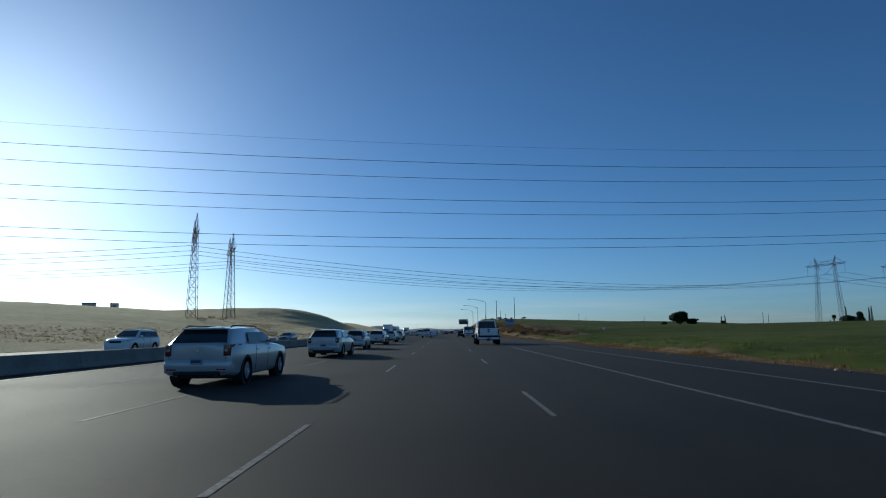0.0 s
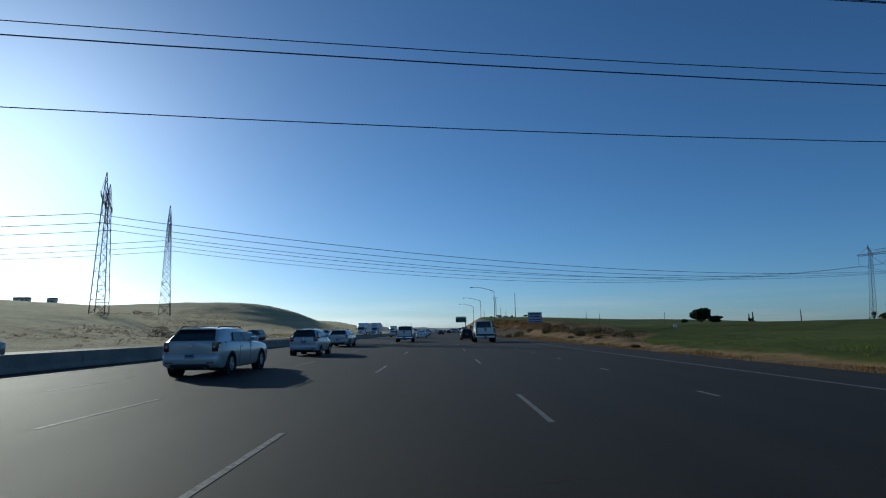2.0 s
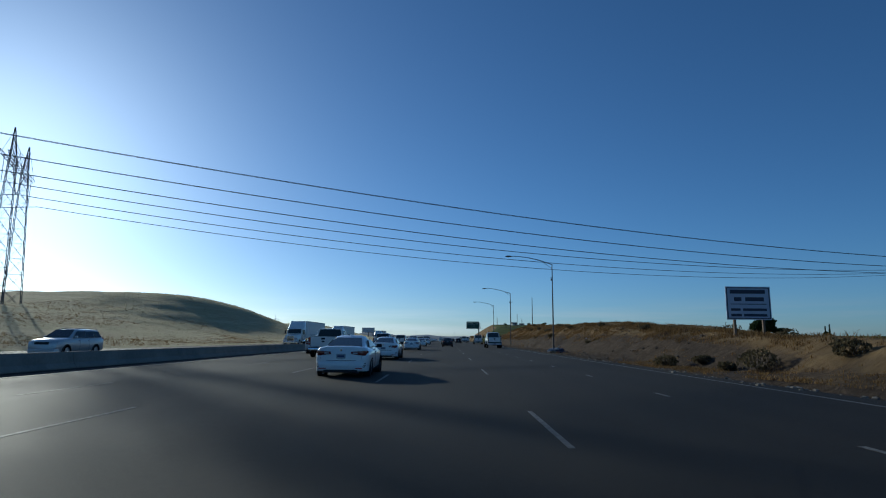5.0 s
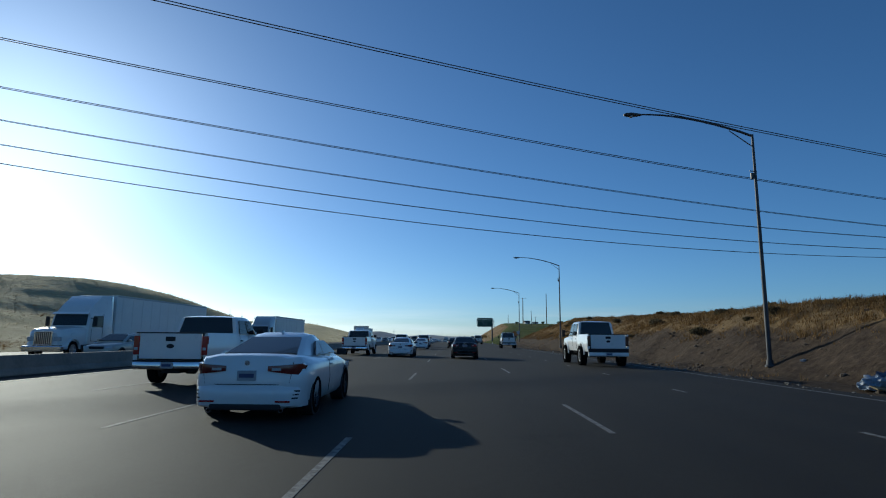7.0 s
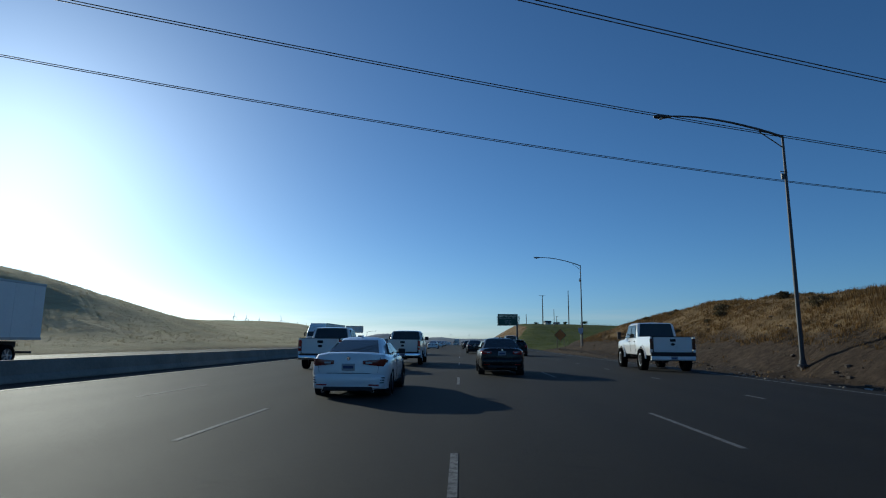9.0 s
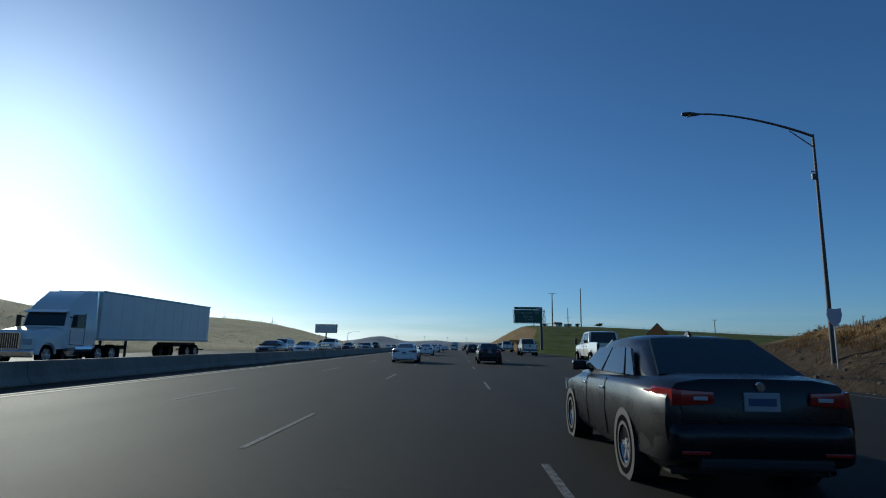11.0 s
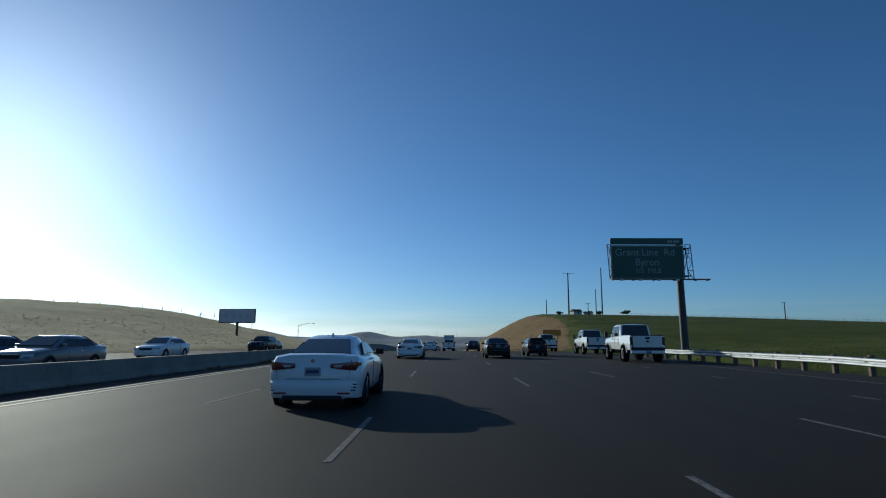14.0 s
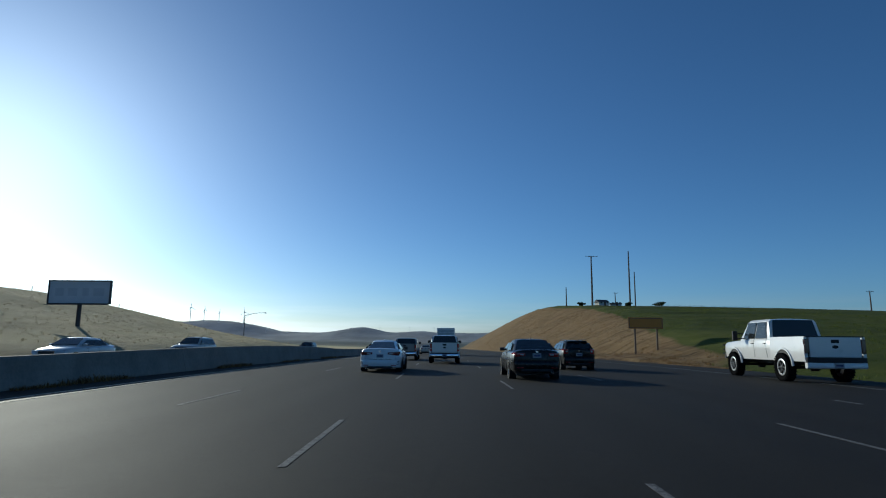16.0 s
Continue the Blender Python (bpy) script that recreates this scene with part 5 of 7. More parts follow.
v, f = [], []
for _ in range(2800):
    y = rc.uniform(10, 340)
    x = shoulder_edge(y) + rc.gauss(0.35, 0.55)
    if x > shoulder_edge(y) - 0.5 and noise.noise(Vector((x * 0.6, y * 0.15, 19.0))) > -0.15:
        clod(v, f, x, y, 0.018 + 0.075 * rc.random() ** 4, rc)
M_PEBBLE = simple("pale_roadside_gravel", (0.20, 0.175, 0.14), 0.95, vary=0.5, scale=1.2)
tagged(new("gravel", mesh_of("gravel", v, f, M_PEBBLE)), "loose pale gravel along the crumbling pavement edge", "gravel", kind="stuff")

# litter at the pavement edge
M_LITTER = simple("dirty_plastic", (0.46, 0.46, 0.45), 0.5, vary=0.35, scale=6.0)
def lump(rx, ry, rz, rough, seed, fold=5.0):
    """A sagging, creased lump that lies on the ground."""
    bm = bmesh.new()
    bmesh.ops.create_icosphere(bm, subdivisions=4, radius=1.0)
    for v in bm.verts:
        k = 1 + rough * noise.noise(v.co * 1.9 + Vector((seed, 0, 0))) + 0.5 * rough * noise.noise(v.co * fold + Vector((0, seed, 0)))
        v.co = Vector((v.co.x * rx * k, v.co.y * ry * k, max(v.co.z * k, -0.25) * rz))
    return bm


bundle = thing("tarp_bundle", pose(13.2, 222.6, ground_at(13.2, 222.6), 0, 4, 8), "dumped dark blue tarpaulin bundle with a pale sack on the dirt", "rubbish")
M_TARP = simple("dark_blue_tarpaulin", (0.035, 0.055, 0.11), 0.42, vary=0.35, scale=4.0, bumpy=0.02)
M_SACK = simple("pale_plastic_sack", (0.25, 0.29, 0.34), 0.5, vary=0.3, scale=5.0, bumpy=0.02)
M_CARD = simple("weathered_cardboard", (0.24, 0.18, 0.09), 0.9, vary=0.3, scale=4.0)
bm = lump(0.95, 0.60, 0.52, 0.35, 2.0)
bmesh.ops.translate(bm, verts=bm.verts, vec=(0.35, 0.1, 0.10))
part("tarpaulin", bm, M_TARP, bundle, "dark blue folded tarpaulin", smooth=True)
bm = lump(0.55, 0.45, 0.40, 0.45, 7.0, 6.0)
bmesh.ops.translate(bm, verts=bm.verts, vec=(-0.62, -0.12, 0.08))
part("sack", bm, M_SACK, bundle, "pale blue plastic sack", smooth=True)
bm = lump(0.30, 0.26, 0.22, 0.4, 9.0, 6.0)
bmesh.ops.translate(bm, verts=bm.verts, vec=(-0.12, -0.42, 0.42))
part("bag", bm, M_LITTER, bundle, "crumpled white plastic bag", smooth=True)
bm = bmesh.new()
box(bm, (-0.75, -0.60, 0.08), (0.95, 0.35, 0.05), rot=Matrix.Rotation(0.25, 3, "X"), bevel=0.01)
part("cardboard", bm, M_CARD, bundle, "flattened brown cardboard")
for x, y, sc, mat, lb in ((12.0, 283.9, 0.15, M_LITTER, "small white litter on the dirt beside the pavement"), (15.3, 231.0, 0.20, M_LITTER, "pale scrap on the dirt near a lamp"), (16.9, 221.0, 0.16, M_LITTER, "small white litter on the weedy slope"), (12.4, 215.0, 0.18, M_CARD, "flat brown scrap on the dirt foot of the slope")):
    bm = bmesh.new()
    bmesh.ops.create_icosphere(bm, subdivisions=3, radius=1.0)
    for v in bm.verts:
        k = 0.7 + 0.55 * noise.noise(v.co * 1.9 + Vector((x, y, 0))) + 0.5 * noise.noise(v.co * 5.0 + Vector((y, x, 0)))
        v.co = Vector((v.co.x * sc * 1.2 * k, v.co.y * sc * 0.8 * k, max(v.co.z * k, -0.4) * sc * 0.55))
    lit = part("litter", bm, mat)
    lit.location = (x, y, ground_at(x, y) + sc * 0.15)
    tagged(lit, lb, "litter")

# ---- vehicles ----
def wheel(parent, x, y, r, w, side, rim=M_RIM, chunky=False, spokes=None):
    """A wheel with its tyre and rim; side: +1 on the right of the vehicle."""
    hub = thing_part("wheel", parent)
    hub.location = (x, y, r)
    bm = bmesh.new()
    h = w / 2
    lathe(bm, [(-h * 0.8, r * 0.62), (-h, r * 0.72), (-h, r * 0.90), (-h * 0.82, r * 0.985), (-h * 0.4, r), (h * 0.4, r), (h * 0.82, r * 0.985), (h, r * 0.90), (h, r * 0.72), (h * 0.8, r * 0.62)], "X", 28)
    if chunky:
        for k in range(28):
            a = 2 * math.pi * k / 28
            for q in (-0.55, 0.55):
                box(bm, (q * h, (r + 0.004) * math.cos(a + 0.1 * q), (r + 0.004) * math.sin(a + 0.1 * q)), (h * 0.8, 0.05, 0.035), rot=Matrix.Rotation(a + math.pi / 2, 3, "X"))
    part("tyre", bm, M_RUBBER, hub, smooth=True)
    bm = bmesh.new()
    s = side
    lip = 0.49 if chunky else 0.60
    lathe(bm, [(-s * h * 0.6, r * 0.63), (s * h * 0.75, r * 0.64), (s * h * 0.84, r * (lip + 0.64) / 2), (s * h * 0.80, r * lip), (s * h * 0.55, r * min(lip, 0.56)), (s * h * 0.15, r * min(lip, 0.54)), (s * h * 0.1, 0.0)], "X", 24)
    part("rim", bm, rim, hub, smooth=True)
    bm = bmesh.new()
    lathe(bm, [(s * h * 0.30, r * 0.54), (s * h * 0.34, 0.0)], "X", 20)
    for k in range(6):
        a = 2 * math.pi * k / 6
        box(bm, (s * h * 0.55, r * 0.33 * math.cos(a), r * 0.33 * math.sin(a)), (h * 0.35, r * 0.50, r * 0.13), rot=Matrix.Rotation(a, 3, "X"))
    lathe(bm, [(s * h * 0.4, r * 0.16), (s * h * 0.8, r * 0.15), (s * h * 0.85, 0.0)], "X", 12)
    part("spokes", bm, spokes or rim, hub, smooth=True)
    return hub


def thing_part(name, parent):
    ob = new(name)
    ob.empty_display_size = 0.1
    ob.parent = parent
    return ob


def section(w, zb, zs, zt, tuck=0.86, crown=0.0):
    """Half outline of a body, mirrored: sill, flank, shoulder, top."""
    half = [(w * 0.70, zb), (w * tuck, zb + 0.015), (w * 0.965, zb + 0.11), (w, zb + 0.55 * (zs - zb)), (w * 0.985, zs - 0.05), (w * 0.955, zs), (w * 0.86, zt - 0.02), (w * 0.6, zt + crown * 0.7)]
    return half


def body_ring(y, w, zb, zs, zt, tuck=0.86, crown=0.02):
    h = section(w, zb, zs, zt, tuck, crown)
    return [(x, y, z) for x, z in h] + [(0, y, zt + crown)] + [(-x, y, z) for x, z in h[::-1]]


def seam(bm, side, y, w, zb, zs, lo=0.0):
    """A fine dark gap that follows the flank of a body at y."""
    h = zs - zb
    pts = [(0.967, zb + 0.11), (0.986, zb + 0.11 + 0.5 * (0.55 * h - 0.11)), (1.0, zb + 0.55 * h), (0.993, zb + 0.78 * h - 0.02), (0.985, zs - 0.05), (0.958, zs)]
    tube(bm, [(side * (w * f), y, z) for f, z in pts], 0.006, 4)


def panel(bm, pts, out, t=0.012):
    """A thin proud pane with the given corners, pushed out by a vector."""
    o = Vector(out)
    a = [bm.verts.new(Vector(p) - o * 0.02) for p in pts]
    b = [bm.verts.new(Vector(p) + o * t) for p in pts]
    n = len(pts)
    bm.faces.new(b)
    bm.faces.new(a[::-1])
    for k in range(n):
        bm.faces.new((a[k], a[(k + 1) % n], b[(k + 1) % n], b[k]))


def lerp3(a, b, t):
    return tuple(p + (q - p) * t for p, q in zip(a, b))


def quad_inset(c, u0, u1, v0, v1):
    """A smaller quad within corners c = bottom-left, bottom-right, top-right, top-left."""
    def at(u, v):
        return lerp3(lerp3(c[0], c[1], u), lerp3(c[3], c[2], u), v)
    return [at(u0, v0), at(u1, v0), at(u1, v1), at(u0, v1)]


def plate_on(parent, y, z, out):
    bm = bmesh.new()
    box(bm, (0, y, z), (0.31, 0.02, 0.16), bevel=0.006)
    p = part("number_plate", bm, M_PLATE, parent, "pale number plate")
    bm = bmesh.new()
    box(bm, (0, y + out * 0.012, z), (0.24, 0.008, 0.065))
    part("print_bar", bm, M_PLATEBAR, p)


def car(m, spec, paint, label, name="car", category="car", group="vehicles on the freeway"):
    """spec: L length, W width, stations (t along, width factor, bottom, shoulder, top), cabin (rear base, rear top, front top, front base), belt, roof, wr roof half width, r wheel radius."""
    ob = thing(name, m, label, category, group)
    L, W = spec["L"], spec["W"]
    hw = W / 2
    y0 = -L / 2
    bm = bmesh.new()
    loft(bm, [body_ring(y0 + t * L, hw * f, zb, zs, zt, spec.get("tuck", 0.88), spec.get("crown", 0.025)) for t, f, zb, zs, zt in spec["stations"]])
    part("body", bm, paint, ob, smooth=True, angle=38)
    ax = [y0 + spec["axles"][0] * L, y0 + spec["axles"][1] * L]
    r = spec["r"]
    # dark underside and wheel wells
    bm = bmesh.new()
    zb = min(s[2] for s in spec["stations"])
    box(bm, (0, 0, zb + 0.07), (W * 0.80, L * 0.90, 0.16), bevel=0.03)
    part("underbody", bm, M_BLACK, ob)
    for ya in ax:
        for s in (-1, 1):
            bm = bmesh.new()
            lathe(bm, [(s * (hw - 0.26), r * 1.13), (s * (hw + 0.004), r * 1.13), (s * (hw + 0.004), r * 0.6), (s * (hw - 0.26), r * 0.6)], "X", 28, (0, ya, r))
            part("wheel_well", bm, M_BLACK, ob)
            wheel(ob, s * (hw - 0.105), ya, r, spec.get("tw", 0.22), s, spec.get("rim", M_RIM))
    # cabin
    ra, rb, rc, rd = (y0 + t * L for t in spec["cabin"])
    belt, roof, wr = spec["belt"], spec["roof"], spec["wr"]
    wb = hw * spec.get("wbelt", 0.90)
    bm = bmesh.new()

    def cab_ring(y, wlow, wtop, ztop):
        zl = belt - 0.06
        h = ztop - zl
        half = [(wlow, zl), (wlow + (wtop - wlow) * 0.5 + 0.012 * min(1, h), zl + h * 0.5), (wtop + 0.01, ztop - min(0.10, h * 0.3)), (wtop * 0.93, ztop - min(0.03, h * 0.1)), (wtop * 0.6, ztop + min(0.012, h * 0.05))]
        return [(x, y, z) for x, z in half] + [(0, y, ztop + min(0.02, h * 0.08))] + [(-x, y, z) for x, z in half[::-1]]

    zm = spec.get("roof_mid", roof)
    drop = spec.get("rear_drop", 0.03)
    rings = [cab_ring(ra, wb * 0.96, wb * 0.93, belt + 0.01), cab_ring(rb, wb, wr * 0.97, roof - drop), cab_ring((rb * 2 + rc) / 3, wb, wr, zm), cab_ring((rb + rc * 2) / 3, wb, wr, zm), cab_ring(rc, wb, wr * 0.97, roof - 0.03), cab_ring(rd, wb * 0.97, wb * 0.92, belt + 0.01)]
    loft(bm, rings)
    part("cabin", bm, paint, ob, smooth=True, angle=32)
    # glass
    def end_glass(nm, yb_, yt_, sgn):
        top = roof - (drop if sgn < 0 else 0.03)
        c = [(-wb * 0.93, yb_, belt + 0.01), (wb * 0.93, yb_, belt + 0.01), (wr * 0.90, yt_, top), (-wr * 0.90, yt_, top)]
        n = Vector((0, sgn * (roof - belt), abs(yt_ - yb_))).normalized()
        bm = bmesh.new()
        q = quad_inset(c, *spec.get("glass", (0.035, 0.965, 0.07, 0.93)))
        panel(bm, q, n, 0.034)
        part(nm, bm, M_GLASS, ob, "dark tinted glass")
    end_glass("rear_window", ra, rb, -1)
    end_glass("windscreen", rd, rc, 1)
    for s in (-1, 1):
        tilt = Vector((s * (roof - belt), 0, wb - wr)).normalized()
        lo, hi = belt + 0.03, roof - 0.14
        f = (hi - lo) / (roof - belt)
        def sx(z):
            return s * (wb + (wr - wb) * (z - belt) / (roof - belt) + 0.022)
        back = spec.get("quarter", (0.38, 1.0))
        y_a, y_b = ra + (rb - ra) * back[0], ra + (rb - ra) * back[1]
        y_c, y_d = rd + (rc - rd) * 0.92, rd + (rc - rd) * 0.25
        cuts = spec.get("pillars", [0.5])
        tt = [0.03] + [v for cpos in cuts for v in (cpos - 0.015, cpos + 0.015)] + [0.97]
        for a, b in zip(tt[::2], tt[1::2]):
            q = [(sx(lo), y_a + (y_d - y_a) * a, lo), (sx(lo), y_a + (y_d - y_a) * b, lo), (sx(hi), y_b + (y_c - y_b) * b, hi), (sx(hi), y_b + (y_c - y_b) * a, hi)]
            bm = bmesh.new()
            panel(bm, q, tilt, 0.008)
            part("side_window", bm, M_GLASS, ob, "dark tinted glass")
        # mirror
        bm = bmesh.new()
        box(bm, (s * (hw + 0.01), rd - 0.42, belt + 0.06), (0.20, 0.10, 0.14), bevel=0.035)
        box(bm, (s * (hw - 0.07), rd - 0.40, belt + 0.02), (0.14, 0.05, 0.04))
        part("mirror", bm, spec.get("mirror", paint), ob)
        # door seams and handles
        for k, td in enumerate(spec.get("doors", (0.36, 0.52))):
            yd = y0 + td * L
            bm = bmesh.new()
            box(bm, (s * (hw * 0.985), yd, belt - 0.16), (0.05, 0.16, 0.03), bevel=0.01)
            part("door_handle", bm, paint if spec.get("plain_handles") else M_CHROME, ob)
            bm = bmesh.new()
            for (ta, fa, ba, sa, _), (tb, fb, bb, sb, _) in zip(spec["stations"], spec["stations"][1:]):
                q = ((yd - 0.12 - y0) / L - ta) / (tb - ta)
                if 0 <= q <= 1:
                    seam(bm, s, yd - 0.12, hw * (fa + (fb - fa) * q) + 0.001, ba + (bb - ba) * q, sa + (sb - sa) * q)
            part("door_seam", bm, M_BLACK, ob)
    # rear end
    yr = y0

    def rear_y(x):
        """How far forward the rear skin lies at a distance from the middle line."""
        w = abs(x) / hw / 0.97
        for (ta, fa, *_), (tb, fb, *_) in zip(spec["stations"], spec["stations"][1:]):
            if w <= fa:
                return yr + ta * L
            if w <= fb:
                return yr + (ta + (tb - ta) * (w - fa) / (fb - fa)) * L
        return yr + 0.12 * L
    zt_rear = spec["stations"][1][4]
    tl = spec["tail"]           # half extents: x inner, x outer, z low, z high
    for s in (-1, 1):
        bm = bmesh.new()
        rows = []
        n = 6
        for k in range(n + 1):
            u = k / n
            x = tl[0] + (tl[1] - tl[0]) * u
            lowz, highz = tl[2] + tl[4] * (1 - u), tl[3] - tl[4] * 0.6 * (1 - u)
            yy = rear_y(x) - 0.02 - 0.012 * math.sin(math.pi * u)
            rows.append([(s * x, yy + 0.12, lowz), (s * x, yy, lowz + 0.012), (s * x, yy - 0.008, (lowz + highz) / 2), (s * x, yy, highz - 0.012), (s * x, yy + 0.12, highz)])
        xe = tl[1]
        for o, yo in ((0.012, 0.10), (0.016, 0.24)) if spec.get("wrap", True) else ():
            x = min(hw * 0.985, xe + 0.02) + o
            yy = rear_y(xe) + yo
            rows.append([(s * (x - 0.06), yy, tl[2] + 0.05), (s * x, yy, tl[2] + 0.055), (s * x, yy, (tl[2] + tl[3]) / 2 + 0.02), (s * x, yy, tl[3] - 0.04), (s * (x - 0.06), yy, tl[3] - 0.03)])
        loft(bm, rows)
        t_ob = part("tail_light", bm, spec.get("tail_mat", M_TAIL), ob, "red tail light", smooth=True, angle=30)
        bm = bmesh.new()
        xc = tl[0] * 0.72 + tl[1] * 0.28
        box(bm, (s * xc, rear_y(xc) - 0.03, (tl[2] + tl[3]) / 2), (abs(tl[1] - tl[0]) * 0.30, 0.02, (tl[3] - tl[2]) * 0.20), bevel=0.006)
        part("reversing_lens", bm, M_CLEAR, t_ob)
    bm = bmesh.new()
    bz = spec.get("bumper", 0.52)
    loft(bm, [[(x, rear_y(x) - o, z) for o, z in ((-0.02, bz - 0.22), (0.025, bz - 0.19), (0.05, bz - 0.08), (0.055, bz + 0.02), (0.04, bz + 0.08), (0.0, bz + 0.12), (-0.06, bz + 0.12), (-0.06, bz - 0.22))] for x in [hw * v for v in (-0.97, -0.94, -0.9, -0.84, -0.78, -0.65, -0.4, 0, 0.4, 0.65, 0.78, 0.84, 0.9, 0.94, 0.97)]])
    part("rear_bumper", bm, spec.get("bumper_mat", paint), ob, smooth=True, angle=40)
    for s in (-1, 1):
        bm = bmesh.new()
        xc = hw * 0.66
        box(bm, (s * xc, rear_y(xc) - 0.05, bz - 0.12), (0.24, 0.02, 0.03), bevel=0.006)
        part("reflector", bm, M_TAIL, ob)
    if spec.get("vents"):
        for s in (-1, 1):
            for k in range(3):
                bm = bmesh.new()
                xc = hw * (0.865 - 0.012 * k)
                box(bm, (s * xc, rear_y(xc) - 0.035, bz + 0.04 - 0.055 * k), (0.11, 0.03, 0.024), rot=Matrix.Rotation(s * 0.75, 3, "Z"), bevel=0.004)
                part("bumper_vent", bm, M_BLACK, ob)
    bm = bmesh.new()
    box(bm, (0, yr + 0.0, bz - 0.21), (W * 0.62, 0.10, 0.10), bevel=0.03)
    part("valance", bm, M_BLACK, ob)
    plate_on(ob, yr - 0.012 - (0.055 if spec.get("plate_z", 0.8) < bz + 0.1 else 0), spec.get("plate_z", 0.8), -1)
    bm = bmesh.new()
    lathe(bm, [(-0.008, 0.0), (-0.008, 0.040), (0.01, 0.043), (0.01, 0.0)], "Y", 16, (0, yr - 0.004, spec.get("badge_z", 0.98)))
    part("badge", bm, M_CHROME, ob)
    bm = bmesh.new()
    sz = spec.get("seam_z", 0.72)
    tube(bm, [(x * hw, rear_y(x * hw) - 0.002, sz) for x in (-0.74, -0.5, 0, 0.5, 0.74)], 0.006, 4)
    for s in (-1, 1):
        tube(bm, [(s * 0.74 * hw, rear_y(0.74 * hw) - 0.002, sz), (s * 0.78 * hw, rear_y(0.78 * hw) - 0.002, (sz + zt_rear) / 2), (s * 0.80 * hw, rear_y(0.8 * hw), zt_rear - 0.06)], 0.006, 4)
    part("boot_seam", bm, M_BLACK, ob)
    for x in spec.get("exhaust", (0.5,)):
        bm = bmesh.new()
        lathe(bm, [(0.0, 0.028), (0.0, 0.042), (0.25, 0.042), (0.25, 0.028), (0.0, 0.028)], "Y", 12, (x, yr - 0.03, bz - 0.26))
        part("exhaust", bm, M_CHROME, ob)
    # front end
    yf = -yr
    for s in (-1, 1):
        bm = bmesh.new()
        hz = spec.get("head_z", 0.68)
        q = [(s * hw * 0.50, yf - 0.02, hz - 0.06), (s * hw * 0.90, yf - 0.16, hz - 0.05), (s * hw * 0.92, yf - 0.20, hz + 0.09), (s * hw * 0.52, yf - 0.05, hz + 0.06)]
        panel(bm, q[::-1] if s > 0 else q, (0, 1, 0), 0.05)
        part("headlight", bm, M_CLEAR, ob, "clear headlight")
    bm = bmesh.new()
    box(bm, (0, yf - 0.01, spec.get("head_z", 0.68) - 0.02), (hw * 0.9, 0.06, 0.15), bevel=0.02)
    part("grille", bm, M_BLACK, ob)
    bm = bmesh.new()
    def front_y(x):
        w = abs(x) / hw / 0.97
        st = spec["stations"][::-1]
        for (ta, fa, *_), (tb, fb, *_) in zip(st, st[1:]):
            if w <= fa:
                return yr + ta * L
            if w <= fb:
                return yr + (ta + (tb - ta) * (w - fa) / (fb - fa)) * L
        return yf - 0.12 * L
    loft(bm, [[(x, front_y(x) + o, z) for o, z in ((0.0, 0.24), (0.05, 0.28), (0.05, 0.46), (0.0, 0.52), (-0.06, 0.52), (-0.06, 0.24))] for x in [hw * v for v in (-0.93, -0.88, -0.82, -0.72, -0.35, 0, 0.35, 0.72, 0.82, 0.88, 0.93)]])
    part("front_bumper", bm, paint, ob, smooth=True, angle=30)
    if spec.get("rails"):
        for s in (-1, 1):
            bm = bmesh.new()
            tube(bm, [(s * wr * 0.88, rb + 0.05, roof - 0.01), (s * wr * 0.88, rb + 0.2, roof + 0.035), (s * wr * 0.88, rc - 0.3, roof + 0.035), (s * wr * 0.88, rc - 0.15, roof)], 0.018, 6)
            part("roof_rail", bm, M_BLACK, ob)
    if spec.get("fin"):
        bm = bmesh.new()
        box(bm, (0, rb + 0.25, roof + 0.03), (0.05, 0.18, 0.07), bevel=0.015, taper=(0.4, 0.3))
        part("aerial", bm, paint, ob)
    if spec.get("spoiler"):
        bm = bmesh.new()
        box(bm, (0, rb - 0.10, roof - 0.05), (wr * 1.7, 0.24, 0.035), bevel=0.012)
        part("spoiler", bm, paint, ob)
        bm = bmesh.new()
        tube(bm, [(0.05, ra + (rb - ra) * 0.1 - 0.04, belt + 0.09), (-0.32, ra + (rb - ra) * 0.1 - 0.04, belt + 0.12)], 0.012, 5)
        part("rear_wiper", bm, M_BLACK, ob)
    return ob


SEDAN = dict(L=4.8, W=1.83, stations=[(0.0, 0.80, 0.42, 0.82, 0.93), (0.012, 0.90, 0.30, 0.92, 1.03), (0.06, 0.97, 0.24, 0.95, 1.06), (0.18, 1.0, 0.21, 0.97, 1.05), (0.5, 1.0, 0.20, 0.95, 1.0), (0.72, 0.995, 0.21, 0.91, 0.98), (0.90, 0.96, 0.22, 0.80, 0.86), (0.98, 0.86, 0.26, 0.66, 0.74), (1.0, 0.74, 0.34, 0.58, 0.64)],
             axles=(0.215, 0.80), r=0.325, cabin=(0.10, 0.27, 0.56, 0.74), belt=1.0, roof=1.45, wr=0.63, pillars=[0.16, 0.54], doors=(0.40, 0.60), tail=(0.42, 0.84, 0.80, 0.97, 0.03), plate_z=0.86, badge_z=0.99, seam_z=0.70, bumper=0.55, exhaust=(0.55,), fin=True)
